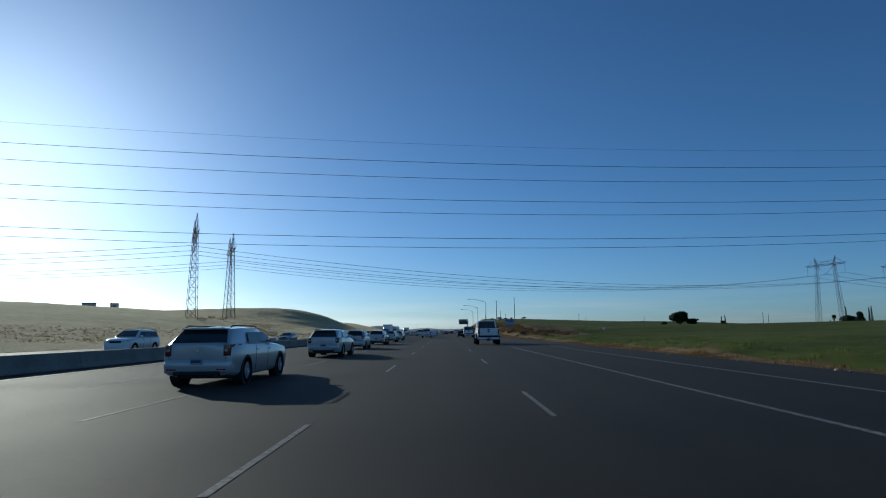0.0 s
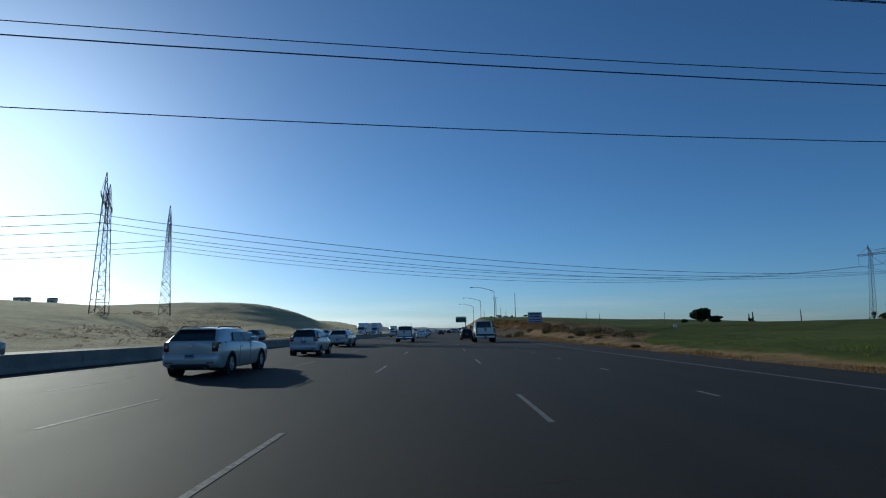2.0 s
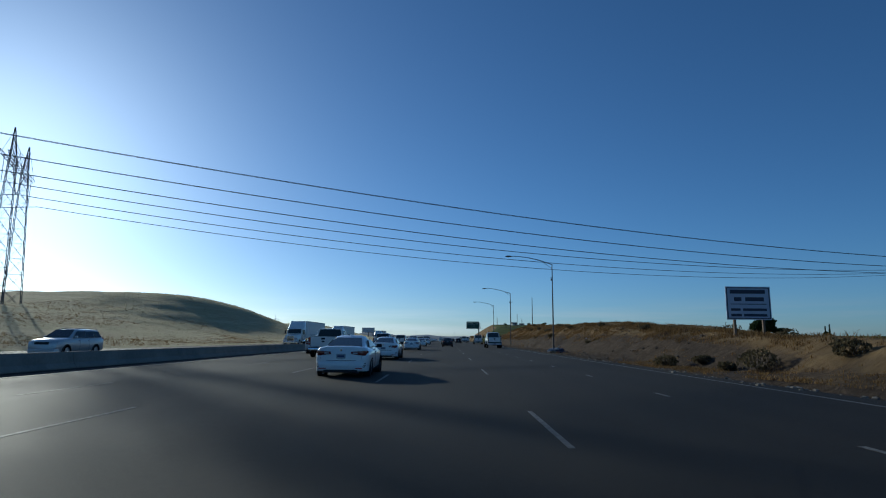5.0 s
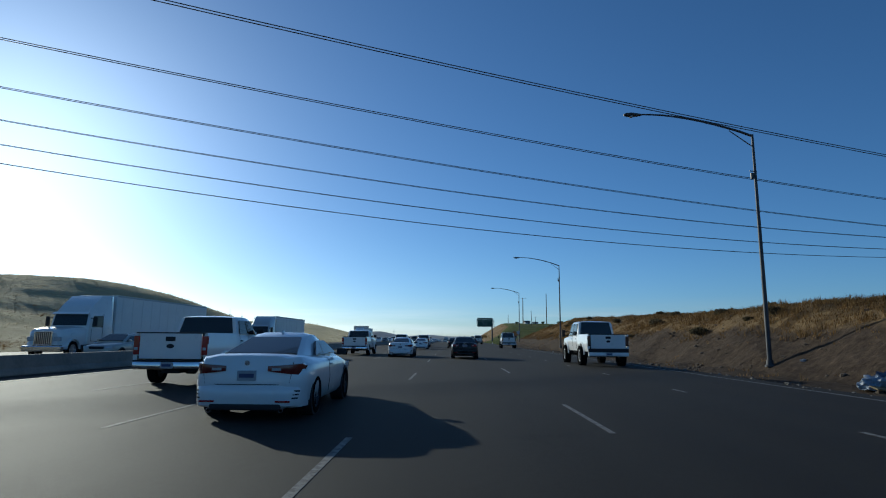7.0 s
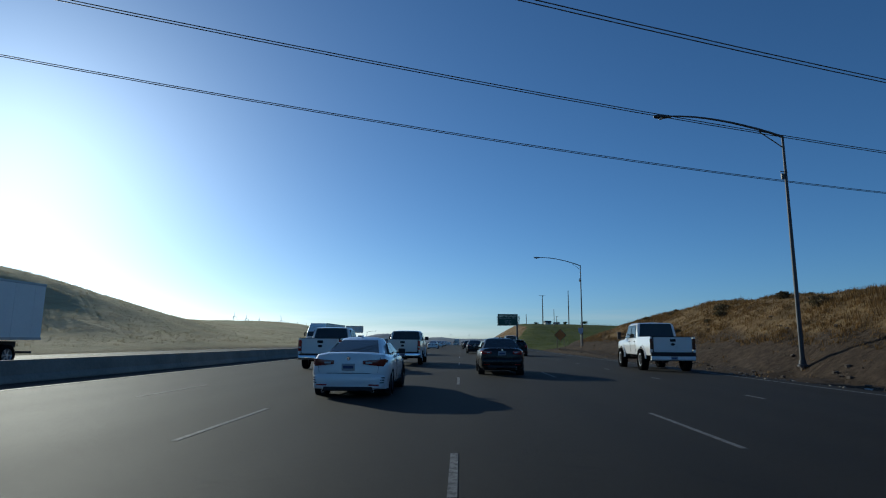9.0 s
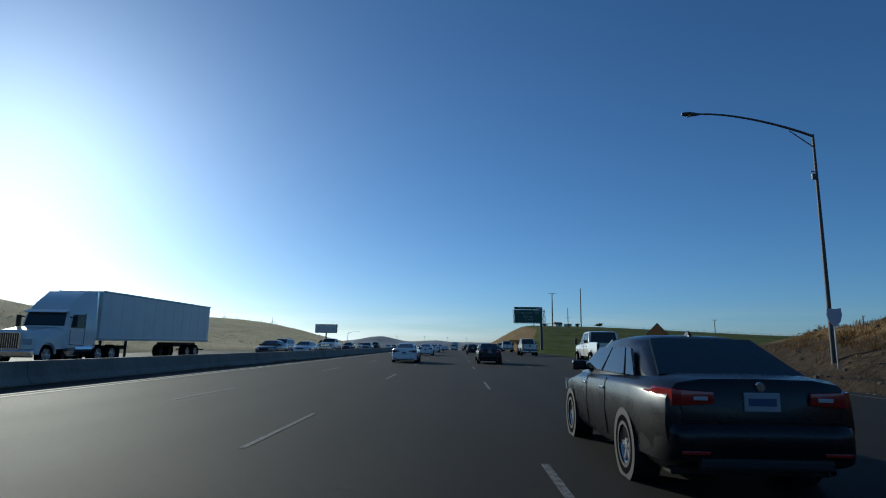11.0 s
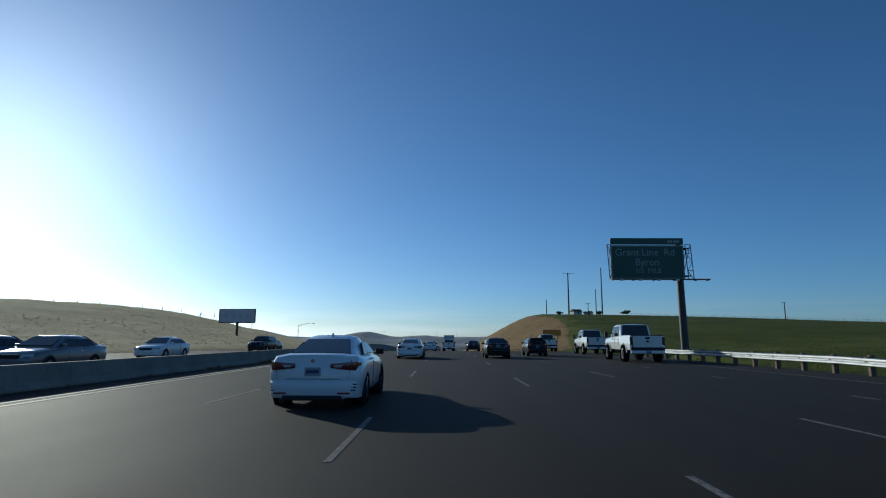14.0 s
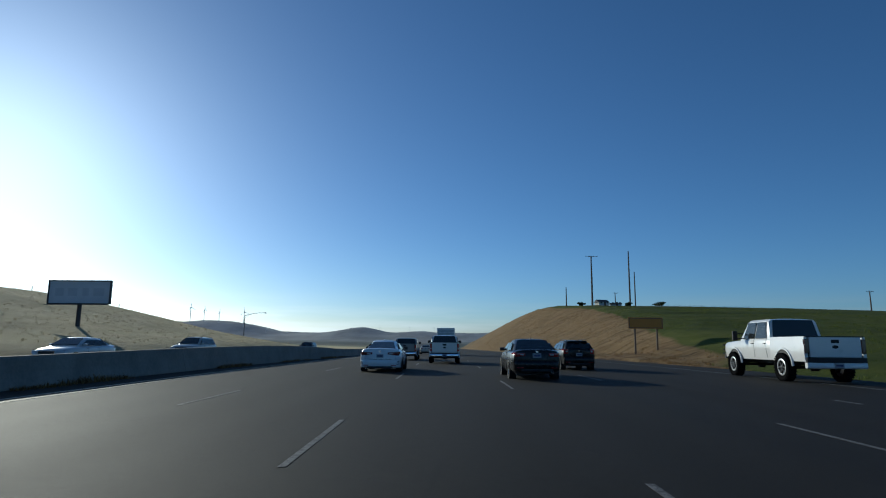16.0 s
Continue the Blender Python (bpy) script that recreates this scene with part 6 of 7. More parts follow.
COUPE = dict(L=4.70, W=1.84, stations=[(0.0, 0.70, 0.34, 0.72, 0.90), (0.010, 0.84, 0.25, 0.79, 0.985), (0.035, 0.95, 0.20, 0.84, 1.01), (0.09, 1.0, 0.18, 0.88, 1.01), (0.20, 1.02, 0.18, 0.90, 1.0), (0.45, 0.985, 0.18, 0.90, 0.96), (0.72, 1.0, 0.19, 0.88, 0.95), (0.90, 0.96, 0.20, 0.76, 0.82), (0.98, 0.86, 0.24, 0.62, 0.70), (1.0, 0.72, 0.34, 0.54, 0.60)],
             axles=(0.20, 0.78), r=0.335, tw=0.25, crown=0.035, cabin=(0.125, 0.35, 0.53, 0.74), belt=0.97, roof=1.395, wr=0.56, wbelt=0.84, rear_drop=0.075, glass=(0.06, 0.94, 0.10, 0.92), pillars=[0.34], doors=(0.47,), tail=(0.34, 0.85, 0.70, 0.90, 0.06), plate_z=0.70, badge_z=0.90, seam_z=0.56, bumper=0.42, exhaust=(-0.58, 0.58), fin=True, quarter=(0.70, 1.16), rim=M_DARKRIM, plain_handles=True, vents=True, tail_mat=M_TAILDARK, mirror=M_BLACK)
WAGON = dict(wrap=False, L=5.02, W=1.88, stations=[(0.0, 0.82, 0.40, 0.94, 1.02), (0.010, 0.92, 0.30, 1.02, 1.07), (0.05, 0.98, 0.26, 1.05, 1.09), (0.18, 1.0, 0.22, 1.05, 1.09), (0.5, 1.0, 0.21, 1.02, 1.06), (0.74, 0.995, 0.22, 0.98, 1.04), (0.92, 0.97, 0.23, 0.90, 0.96), (0.985, 0.92, 0.27, 0.82, 0.88), (1.0, 0.84, 0.34, 0.74, 0.80)],
             axles=(0.19, 0.80), r=0.36, tw=0.24, cabin=(0.012, 0.11, 0.55, 0.72), belt=1.05, roof=1.50, wr=0.67, pillars=[0.5], quarter=(2.3, 2.6), doors=(0.36, 0.57), tail=(0.66, 0.90, 0.76, 1.06, 0.0), tail_mat=M_TAILDARK, glass=(0.05, 0.95, 0.10, 0.92), plate_z=0.64, badge_z=0.92, seam_z=0.60, bumper=0.56, exhaust=(-0.5, 0.5), rails=True, spoiler=True)
HATCH = dict(wrap=False, L=4.15, W=1.72, stations=[(0.0, 0.82, 0.42, 0.90, 0.98), (0.012, 0.93, 0.32, 0.98, 1.03), (0.06, 0.98, 0.26, 1.0, 1.05), (0.2, 1.0, 0.22, 1.0, 1.05), (0.5, 1.0, 0.21, 0.98, 1.03), (0.74, 0.99, 0.22, 0.93, 1.0), (0.91, 0.95, 0.23, 0.82, 0.88), (0.985, 0.86, 0.28, 0.68, 0.76), (1.0, 0.74, 0.36, 0.60, 0.66)],
             axles=(0.18, 0.80), r=0.30, cabin=(0.012, 0.12, 0.56, 0.78), belt=1.02, roof=1.50, wr=0.58, pillars=[0.3, 0.62], doors=(0.38, 0.58), tail=(0.56, 0.82, 0.80, 1.06, 0.0), plate_z=0.78, badge_z=0.97, seam_z=0.62, bumper=0.52, exhaust=(0.5,), spoiler=True)
SUV = dict(wrap=False, L=4.75, W=1.90, stations=[(0.0, 0.85, 0.48, 1.05, 1.12), (0.012, 0.94, 0.38, 1.12, 1.17), (0.05, 0.99, 0.32, 1.14, 1.19), (0.2, 1.0, 0.29, 1.14, 1.19), (0.5, 1.0, 0.28, 1.12, 1.17), (0.74, 0.995, 0.29, 1.10, 1.16), (0.92, 0.97, 0.30, 0.99, 1.06), (0.985, 0.90, 0.34, 0.86, 0.94), (1.0, 0.80, 0.42, 0.76, 0.84)],
           axles=(0.19, 0.80), r=0.37, tw=0.24, cabin=(0.014, 0.085, 0.56, 0.735), belt=1.16, roof=1.72, wr=0.66, pillars=[0.28, 0.6], doors=(0.37, 0.57), tail=(0.66, 0.91, 0.88, 1.16, 0.0), plate_z=0.84, badge_z=1.05, seam_z=0.68, bumper=0.60, head_z=0.86, rails=True, spoiler=True)


def pickup(m, paint, label, L=5.9, W=2.0, lift=0.0, r=0.40, bed=0.36, cab=(0.37, 0.385, 0.60, 0.70), roof=1.90, rail=1.40, tw=0.27, rim=M_RIM, chunky=False, step=M_CHROME, big_mirrors=False, crew=True, bull_bar=False, tail=M_TAIL, spokes=None):
    ob = thing("pickup_truck", m, label, "pickup truck", "vehicles on the freeway")
    hw, y0 = W / 2, -L / 2
    sill = 0.55 + lift
    rz, hz, zroof = rail + lift, min(1.32, rail - 0.06) + lift, roof + lift
    ax = [y0 + 0.215 * L, y0 + 0.82 * L]
    # cab and bonnet
    bm = bmesh.new()
    belt = min(1.36, rail - 0.02) + lift
    st = [(bed + 0.005, 0.985, sill, belt - 0.03, belt + 0.02), (bed + 0.03, 1.0, sill, belt, belt + 0.02), (0.55, 1.0, sill, belt, belt), (0.70, 0.99, sill, belt - 0.02, belt), (0.88, 0.985, sill + 0.02, hz - 0.05, hz), (0.965, 0.965, sill + 0.04, hz - 0.09, hz - 0.03), (0.99, 0.94, sill + 0.06, hz - 0.15, hz - 0.08), (1.0, 0.90, sill + 0.08, hz - 0.24, hz - 0.16)]
    loft(bm, [body_ring(y0 + t * L, hw * f, a, b, c, 0.95, 0.02) for t, f, a, b, c in st])
    part("body", bm, paint, ob, smooth=True, angle=38)
    # bed walls with flared arches
    for s in (-1, 1):
        bm = bmesh.new()
        loft(bm, [[(s * hw * f, y, z) for f, z in ((0.90, sill), (0.975, sill + 0.02), (0.997, sill + 0.22), (1.0, rz - 0.33), (0.984, rz - 0.28), (0.984, rz - 0.05), (0.965, rz), (0.89, rz), (0.89, sill))] for y in (y0 + 0.03, y0 + 0.2, y0 + bed * L * 0.6, y0 + bed * L)])
        part("bed_side", bm, paint, ob, smooth=True, angle=40)
        for k, ya in enumerate(ax):
            bm = bmesh.new()
            ring = []
            for q in range(15):
                a = math.pi * q / 14
                ring.append((math.cos(a), math.sin(a)))
            rr = r + (0.085 if chunky else 0.075)
            zc = r + lift * 0.4
            loft(bm, [[(s * (hw + o), ya + c * rad, zc + d * rad) for c, d in ring] for o, rad in ((-0.02, rr + 0.07), (0.03, rr + 0.045), (0.035, rr), (-0.05, rr))], closed=False, caps=False)
            part("arch_flare", bm, paint, ob, smooth=True)
            bm = bmesh.new()
            loft(bm, [[(s * (hw - 0.30), ya + c * rr, zc + d * rr) for c, d in ring], [(s * (hw + 0.012), ya + c * rr, zc + d * rr) for c, d in ring], [(s * (hw + 0.012), ya, zc) for c, d in ring]], closed=False, caps=False)
            part("wheel_well", bm, M_BLACK, ob)
            wheel(ob, s * (hw - 0.08 + (0.05 if chunky else 0)), ya, r, tw, s, rim, chunky, spokes)
    bm = bmesh.new()
    box(bm, (0, y0 + bed * L / 2 + 0.03, sill + 0.22), (W * 0.88, bed * L - 0.05, 0.06))
    box(bm, (0, y0 + bed * L - 0.03, (rz + sill) / 2), (W * 0.9, 0.05, rz - sill))
    part("bed_floor", bm, M_BLACK, ob)
    bm = bmesh.new()
    box(bm, (0, y0 + 0.035, (rz + sill + 0.16) / 2), (W * 0.83, 0.07, rz - sill - 0.18), bevel=0.02)
    gate = part("tailgate", bm, paint, ob)
    bm = bmesh.new()
    box(bm, (0, y0 + 0.035, rz - 0.01), (W * 0.93, 0.09, 0.035), bevel=0.01)
    part("gate_cap", bm, M_BLACK, gate, "black plastic tailgate cap")
    bm = bmesh.new()
    box(bm, (0, y0 - 0.008, rz - 0.17), (0.26, 0.03, 0.12), bevel=0.015)
    part("gate_handle", bm, M_BLACK, gate)
    bm = bmesh.new()
    lathe(bm, [(-0.012, 0.0), (-0.012, 0.055), (0.01, 0.06), (0.01, 0.0)], "Y", 16, (0, y0 - 0.004, rz - 0.36))
    badge = part("badge", bm, M_BLACK, gate)
    badge.scale = (1.8, 1.0, 1.0)
    for s in (-1, 1):
        bm = bmesh.new()
        box(bm, (s * hw * 0.917, y0 + 0.05, rz - 0.34), (0.145, 0.11, 0.50), bevel=0.02)
        t_ob = part("tail_light", bm, tail, ob, "tall narrow tail light")
        bm = bmesh.new()
        box(bm, (s * hw * 0.917, y0 - 0.006, rz - 0.43), (0.09, 0.012, 0.07), bevel=0.004)
        part("reversing_lens", bm, M_SMOKED if tail is M_SMOKED else M_CLEAR, t_ob)
    bz = sill - 0.11 if chunky else sill
    bm = bmesh.new()
    loft(bm, [[(x, y0 - 0.10 + 0.09 * (abs(x) / hw) ** 4 + o, bz + z) for o, z in ((0.02, -0.10), (-0.015, -0.07), (-0.025, 0.02), (0.0, 0.10), (0.14, 0.10), (0.14, -0.10))] for x in [hw * v for v in (-0.96, -0.92, -0.85, -0.6, 0, 0.6, 0.85, 0.92, 0.96)]])
    bumper = part("rear_bumper", bm, step, ob, smooth=True, angle=30)
    bm = bmesh.new()
    top = sill + 0.155 if chunky else bz + 0.13
    loft(bm, [[(x, y0 - 0.10 + 0.09 * (abs(x) / hw) ** 4 + o, z) for o, z in ((-0.012, bz + 0.098), (-0.012, top), (0.13, top + 0.015), (0.13, bz + 0.098))] for x in (-hw * 0.96, -hw * 0.6, 0, hw * 0.6, hw * 0.96)])
    part("bumper_pad", bm, M_BLACK, bumper, "black step pad")
    plate_on(ob, y0 - 0.135, bz + 0.01, -1)
    bm = bmesh.new()
    for x in (-0.45, 0.45):
        box(bm, (x, -0.1, sill - 0.06), (0.10, L * 0.88, 0.16))
    for ya in ax:
        tube(bm, [(-hw + 0.2, ya, r), (hw - 0.2, ya, r)], 0.06, 8)
        lathe(bm, [(-0.16, 0.0), (-0.12, 0.14), (0.12, 0.14), (0.16, 0.0)], "X", 12, (0.05, ya, r))
    box(bm, (0, y0 + 0.35, sill - 0.12), (0.5, 0.5, 0.18), bevel=0.04)
    tube(bm, [(0.55, y0 + 0.05, sill - 0.12), (0.55, 0.2, sill - 0.10)], 0.05, 8)
    part("chassis", bm, M_BLACK, ob, "dark frame, axles and exhaust")
    # cab roof
    ca, cb, cc, cd = (y0 + t * L for t in cab)
    wb, wr = hw * 0.955, hw * 0.85
    bm = bmesh.new()

    def cab_ring(y, wt, zt):
        zl = belt - 0.05
        h = zt - zl
        half = [(wb, zl), (wb + (wt - wb) * 0.5 + 0.01, zl + h * 0.5), (wt + 0.01, zt - min(0.1, h * 0.3)), (wt * 0.92, zt - min(0.02, h * 0.1)), (wt * 0.5, zt)]
        return [(x, y, z) for x, z in half] + [(0, y, zt + 0.01)] + [(-x, y, z) for x, z in half[::-1]]
    loft(bm, [cab_ring(ca, wb * 0.97, belt + 0.02), cab_ring(cb + 0.05, wr, zroof - 0.03), cab_ring(cb + 0.3, wr, zroof), cab_ring(cc - 0.3, wr, zroof), cab_ring(cc, wr * 0.98, zroof - 0.03), cab_ring(cd, wb * 0.95, belt + 0.02)])
    part("cab", bm, paint, ob, smooth=True, angle=32)
    for nm, yb_, yt_, sg in (("rear_window", ca, cb + 0.05, -1), ("windscreen", cd, cc, 1)):
        c = [(-wb * 0.93, yb_, belt + 0.02), (wb * 0.93, yb_, belt + 0.02), (wr * 0.9, yt_, zroof - 0.03), (-wr * 0.9, yt_, zroof - 0.03)]
        n = Vector((0, sg * (zroof - belt), abs(yt_ - yb_))).normalized()
        bm = bmesh.new()
        panel(bm, quad_inset(c, 0.03, 0.97, 0.08, 0.965), n)
        part(nm, bm, M_GLASS, ob, "dark tinted glass")
    for s in (-1, 1):
        tilt = Vector((s * (zroof - belt), 0, wb - wr)).normalized()
        lo, hi = belt + 0.04, zroof - 0.13

        def sx(z):
            return s * (wb + (wr - wb) * (z - belt) / (zroof - belt) + 0.022)
        for a, b in (((0.06, 0.46), (0.52, 0.94)) if crew else ((0.08, 0.28), (0.34, 0.94))):
            yl0, yl1 = ca + 0.1, cd - 0.22
            yh0, yh1 = cb + 0.1, cc - 0.05
            bm = bmesh.new()
            panel(bm, [(sx(lo), yl0 + (yl1 - yl0) * a, lo), (sx(lo), yl0 + (yl1 - yl0) * b, lo), (sx(hi), yh0 + (yh1 - yh0) * b, hi), (sx(hi), yh0 + (yh1 - yh0) * a, hi)], tilt, 0.008)
            part("side_window", bm, M_GLASS, ob, "dark tinted glass")
            yd = yl0 + (yl1 - yl0) * a
            bm = bmesh.new()
            box(bm, (s * hw * 1.0, yd + 0.12, belt - 0.16), (0.05, 0.16, 0.04), bevel=0.01)
            part("door_handle", bm, M_BLACK, ob)
            bm = bmesh.new()
            seam(bm, s, yd, hw + 0.001, sill, belt)
            part("door_seam", bm, M_BLACK, ob)
        bm = bmesh.new()
        if big_mirrors:
            box(bm, (s * (hw + 0.30), cd - 0.28, belt + 0.16), (0.20, 0.12, 0.40), bevel=0.03)
            tube(bm, [(s * hw * 0.95, cd - 0.3, belt + 0.25), (s * (hw + 0.25), cd - 0.28, belt + 0.25)], 0.025, 6)
            tube(bm, [(s * hw * 0.95, cd - 0.3, belt + 0.05), (s * (hw + 0.25), cd - 0.28, belt + 0.05)], 0.025, 6)
        else:
            box(bm, (s * (hw + 0.12), cd - 0.3, belt + 0.12), (0.22, 0.10, 0.2), bevel=0.03)
        part("mirror", bm, M_BLACK, ob)
        bm = bmesh.new()
        box(bm, (s * hw * 0.74, -y0 - 0.05, hz - 0.30), (0.34, 0.10, 0.24), bevel=0.03)
        part("headlight", bm, M_CLEAR, ob, "clear headlight")
    bm = bmesh.new()
    box(bm, (0, -y0 - 0.02, hz - 0.32), (W * 0.52, 0.08, 0.30), bevel=0.03)
    part("grille", bm, M_CHROME, ob)
    bm = bmesh.new()
    box(bm, (0, -y0 + 0.01, sill + 0.10), (W * 0.92, 0.16, 0.24), bevel=0.04)
    part("front_bumper", bm, M_BLACK if bull_bar else step, ob)
    if bull_bar:
        bm = bmesh.new()
        for x in (-0.55, 0.55):
            tube(bm, [(x, -y0 + 0.12, sill), (x, -y0 + 0.25, hz - 0.15)], 0.04, 8)
        for z in (sill + 0.25, hz - 0.35, hz - 0.15):
            tube(bm, [(-hw * 0.95, -y0 + 0.12, z - 0.04), (-0.6, -y0 + 0.24, z), (0.6, -y0 + 0.24, z), (hw * 0.95, -y0 + 0.12, z - 0.04)], 0.035, 8)
        part("bull_bar", bm, M_BLACK, ob)
    return ob


def semi_truck(m, label, paint, trailer=True):
    """A long-nosed tractor with a box trailer, its front at the origin's +y side."""
    ob = thing("semi_truck", m, label, "semi truck", "vehicles on the freeway")
    bm = bmesh.new()
    loft(bm, [body_ring(y, w, 0.75, zs, zt, 0.97, 0.04) for y, w, zs, zt in ((6.2, 1.12, 1.7, 1.85), (7.4, 1.10, 1.65, 1.80), (8.3, 1.0, 1.5, 1.66), (8.5, 0.85, 1.3, 1.45))])
    part("bonnet", bm, paint, ob, smooth=True, angle=35)
    bm = bmesh.new()
    loft(bm, [[(x, y, z) for x, z in ((1.2, 0.8), (1.24, 1.6), (1.2, zt - 0.35), (1.0, zt), (-1.0, zt), (-1.2, zt - 0.35), (-1.24, 1.6), (-1.2, 0.8))] for y, zt in ((3.9, 3.9), (4.9, 3.85), (5.7, 3.25), (6.15, 2.8), (6.35, 2.0))])
    part("cab", bm, paint, ob, smooth=True, angle=35)
    bm = bmesh.new()
    panel(bm, [(-1.05, 6.38, 1.95), (1.05, 6.38, 1.95), (1.0, 6.19, 2.7), (-1.0, 6.19, 2.7)][::-1], (0, 0.95, 0.25), 0.02)
    part("windscreen", bm, M_GLASS, ob, "dark windscreen")
    for s in (-1, 1):
        bm = bmesh.new()
        q = [(s * 1.245, 5.0, 1.85), (s * 1.24, 6.1, 1.85), (s * 1.215, 5.95, 2.55), (s * 1.225, 5.0, 2.6)]
        panel(bm, q if s > 0 else q[::-1], (s, 0, 0), 0.012)
        part("side_window", bm, M_GLASS, ob)
        bm = bmesh.new()
        tube(bm, [(s * 1.15, 4.0, 0.9), (s * 1.15, 4.0, 3.9)], 0.08, 10)
        part("exhaust_stack", bm, M_CHROME, ob)
        bm = bmesh.new()
        box(bm, (s * 0.78, 8.45, 1.12), (0.4, 0.16, 0.26), bevel=0.04)
        part("headlight", bm, M_CLEAR, ob)
        bm = bmesh.new()
        box(bm, (s * 1.5, 6.2, 2.2), (0.22, 0.12, 0.6), bevel=0.03)
        tube(bm, [(s * 1.2, 6.2, 2.4), (s * 1.45, 6.2, 2.4)], 0.03, 6)
        part("mirror", bm, M_BLACK, ob)
        wheel(ob, s * 1.05, 7.6, 0.5, 0.3, s)
        for y in (2.2, 3.5):
            wheel(ob, s * 0.98, y, 0.5, 0.5, s)
        bm = bmesh.new()
        loft(bm, [[(s * (1.0 + o), 7.6 + 0.62 * math.cos(a) * k, 0.52 + 0.62 * math.sin(a) * k) for a in (math.pi * q / 10 for q in range(11))] for o, k in ((-0.1, 1.0), (0.24, 1.0), (0.24, 0.93), (-0.1, 0.93))], closed=False, caps=False)
        part("mudguard", bm, paint, ob)
        bm = bmesh.new()
        lathe(bm, [(4.2, 0.0), (4.2, 0.33), (5.6, 0.33), (5.6, 0.0)], "Y", 16, (s * 0.95, 0, 0.75))
        part("fuel_tank", bm, M_CHROME, ob)
    bm = bmesh.new()
    loft(bm, [[(x, y, z) for y, z in ((6.16, 2.80), (6.42, 2.68), (6.43, 2.64), (6.17, 2.73))] for x in (-1.12, -0.6, 0.6, 1.12)])
    part("sun_visor", bm, paint, ob)
    for s in (-1, 1):
        bm = bmesh.new()
        for pts in ([(s * 1.228, 4.95, 0.95), (s * 1.252, 4.95, 1.6), (s * 1.232, 4.95, 2.7)], [(s * 1.252, 6.12, 1.0), (s * 1.252, 6.12, 1.75)], [(s * 1.228, 4.95, 0.95), (s * 1.228, 6.12, 1.0)]):
            tube(bm, pts, 0.012, 4)
        part("door_seam", bm, M_BLACK, ob)
        for z in (0.42, 0.72):
            bm = bmesh.new()
            box(bm, (s * 1.12, 5.9, z), (0.28, 0.55, 0.05), bevel=0.012)
            part("step", bm, M_STEEL, ob)
        bm = bmesh.new()
        box(bm, (s * 0.98, 1.55, 0.55), (0.56, 0.03, 0.65), bevel=0.008)
        part("mud_flap", bm, M_BLACK, ob)
        bm = bmesh.new()
        tube(bm, [(s * 1.06, 6.5, 1.15), (s * 1.04, 7.2, 1.30), (s * 0.98, 8.2, 1.22)], 0.012, 4)
        part("bonnet_seam", bm, M_BLACK, ob)
    bm = bmesh.new()
    box(bm, (0, 8.50, 1.15), (1.0, 0.08, 0.75), bevel=0.03)
    grille = part("grille", bm, M_BLACK, ob)
    for k in range(9):
        bm = bmesh.new()
        box(bm, (-0.44 + 0.11 * k, 8.545, 1.15), (0.035, 0.03, 0.70), bevel=0.008)
        part("grille_bar", bm, M_CHROME, grille)
    bm = bmesh.new()
    for c, size in (((0, 8.55, 1.53), (1.08, 0.06, 0.06)), ((0, 8.55, 0.77), (1.08, 0.06, 0.06)), ((-0.51, 8.55, 1.15), (0.06, 0.06, 0.8)), ((0.51, 8.55, 1.15), (0.06, 0.06, 0.8))):
        box(bm, c, size, bevel=0.012)
    part("grille_surround", bm, M_CHROME, grille)
    bm = bmesh.new()
    box(bm, (0, 8.55, 0.55), (2.35, 0.25, 0.34), bevel=0.06)
    part("front_bumper", bm, M_CHROME, ob)
    bm = bmesh.new()
    box(bm, (0, 4.0, 0.82), (0.95, 8.6, 0.22))
    part("chassis", bm, M_BLACK, ob)
    if trailer:
        bm = bmesh.new()
        box(bm, (0, -3.4, 2.62), (2.58, 14.2, 2.75), bevel=0.04)
        tr = part("trailer", bm, M_TRAILER, ob, "long white box trailer")
        bm = bmesh.new()
        for s in (-1, 1):
            for z in (1.28, 3.96):
                box(bm, (s * 1.3, -3.4, z), (0.03, 14.2, 0.12))
        part("trailer_rail", bm, M_STEEL, tr)
        for s in (-1, 1):
            for k in range(11):
                bm = bmesh.new()
                box(bm, (s * 1.296, -9.8 + 1.28 * k, 2.62), (0.02, 0.05, 2.5))
                part("trailer_rib", bm, M_TRAILER, tr)
            for y in (-8.6, -7.3):
                wheel(ob, s * 0.98, y, 0.5, 0.5, s)
        for nm, c, size in (("bogie_frame", (0, -8.0, 1.0), (1.2, 3.6, 0.3)), ("landing_leg", (-0.8, 0.2, 0.75), (0.12, 0.12, 1.0)), ("landing_leg", (0.8, 0.2, 0.75), (0.12, 0.12, 1.0)), ("underrun_bar", (0, -10.2, 0.62), (2.2, 0.1, 0.12))):
            bm = bmesh.new()
            box(bm, c, size, bevel=0.015)
            part(nm, bm, M_BLACK, ob)
    return ob


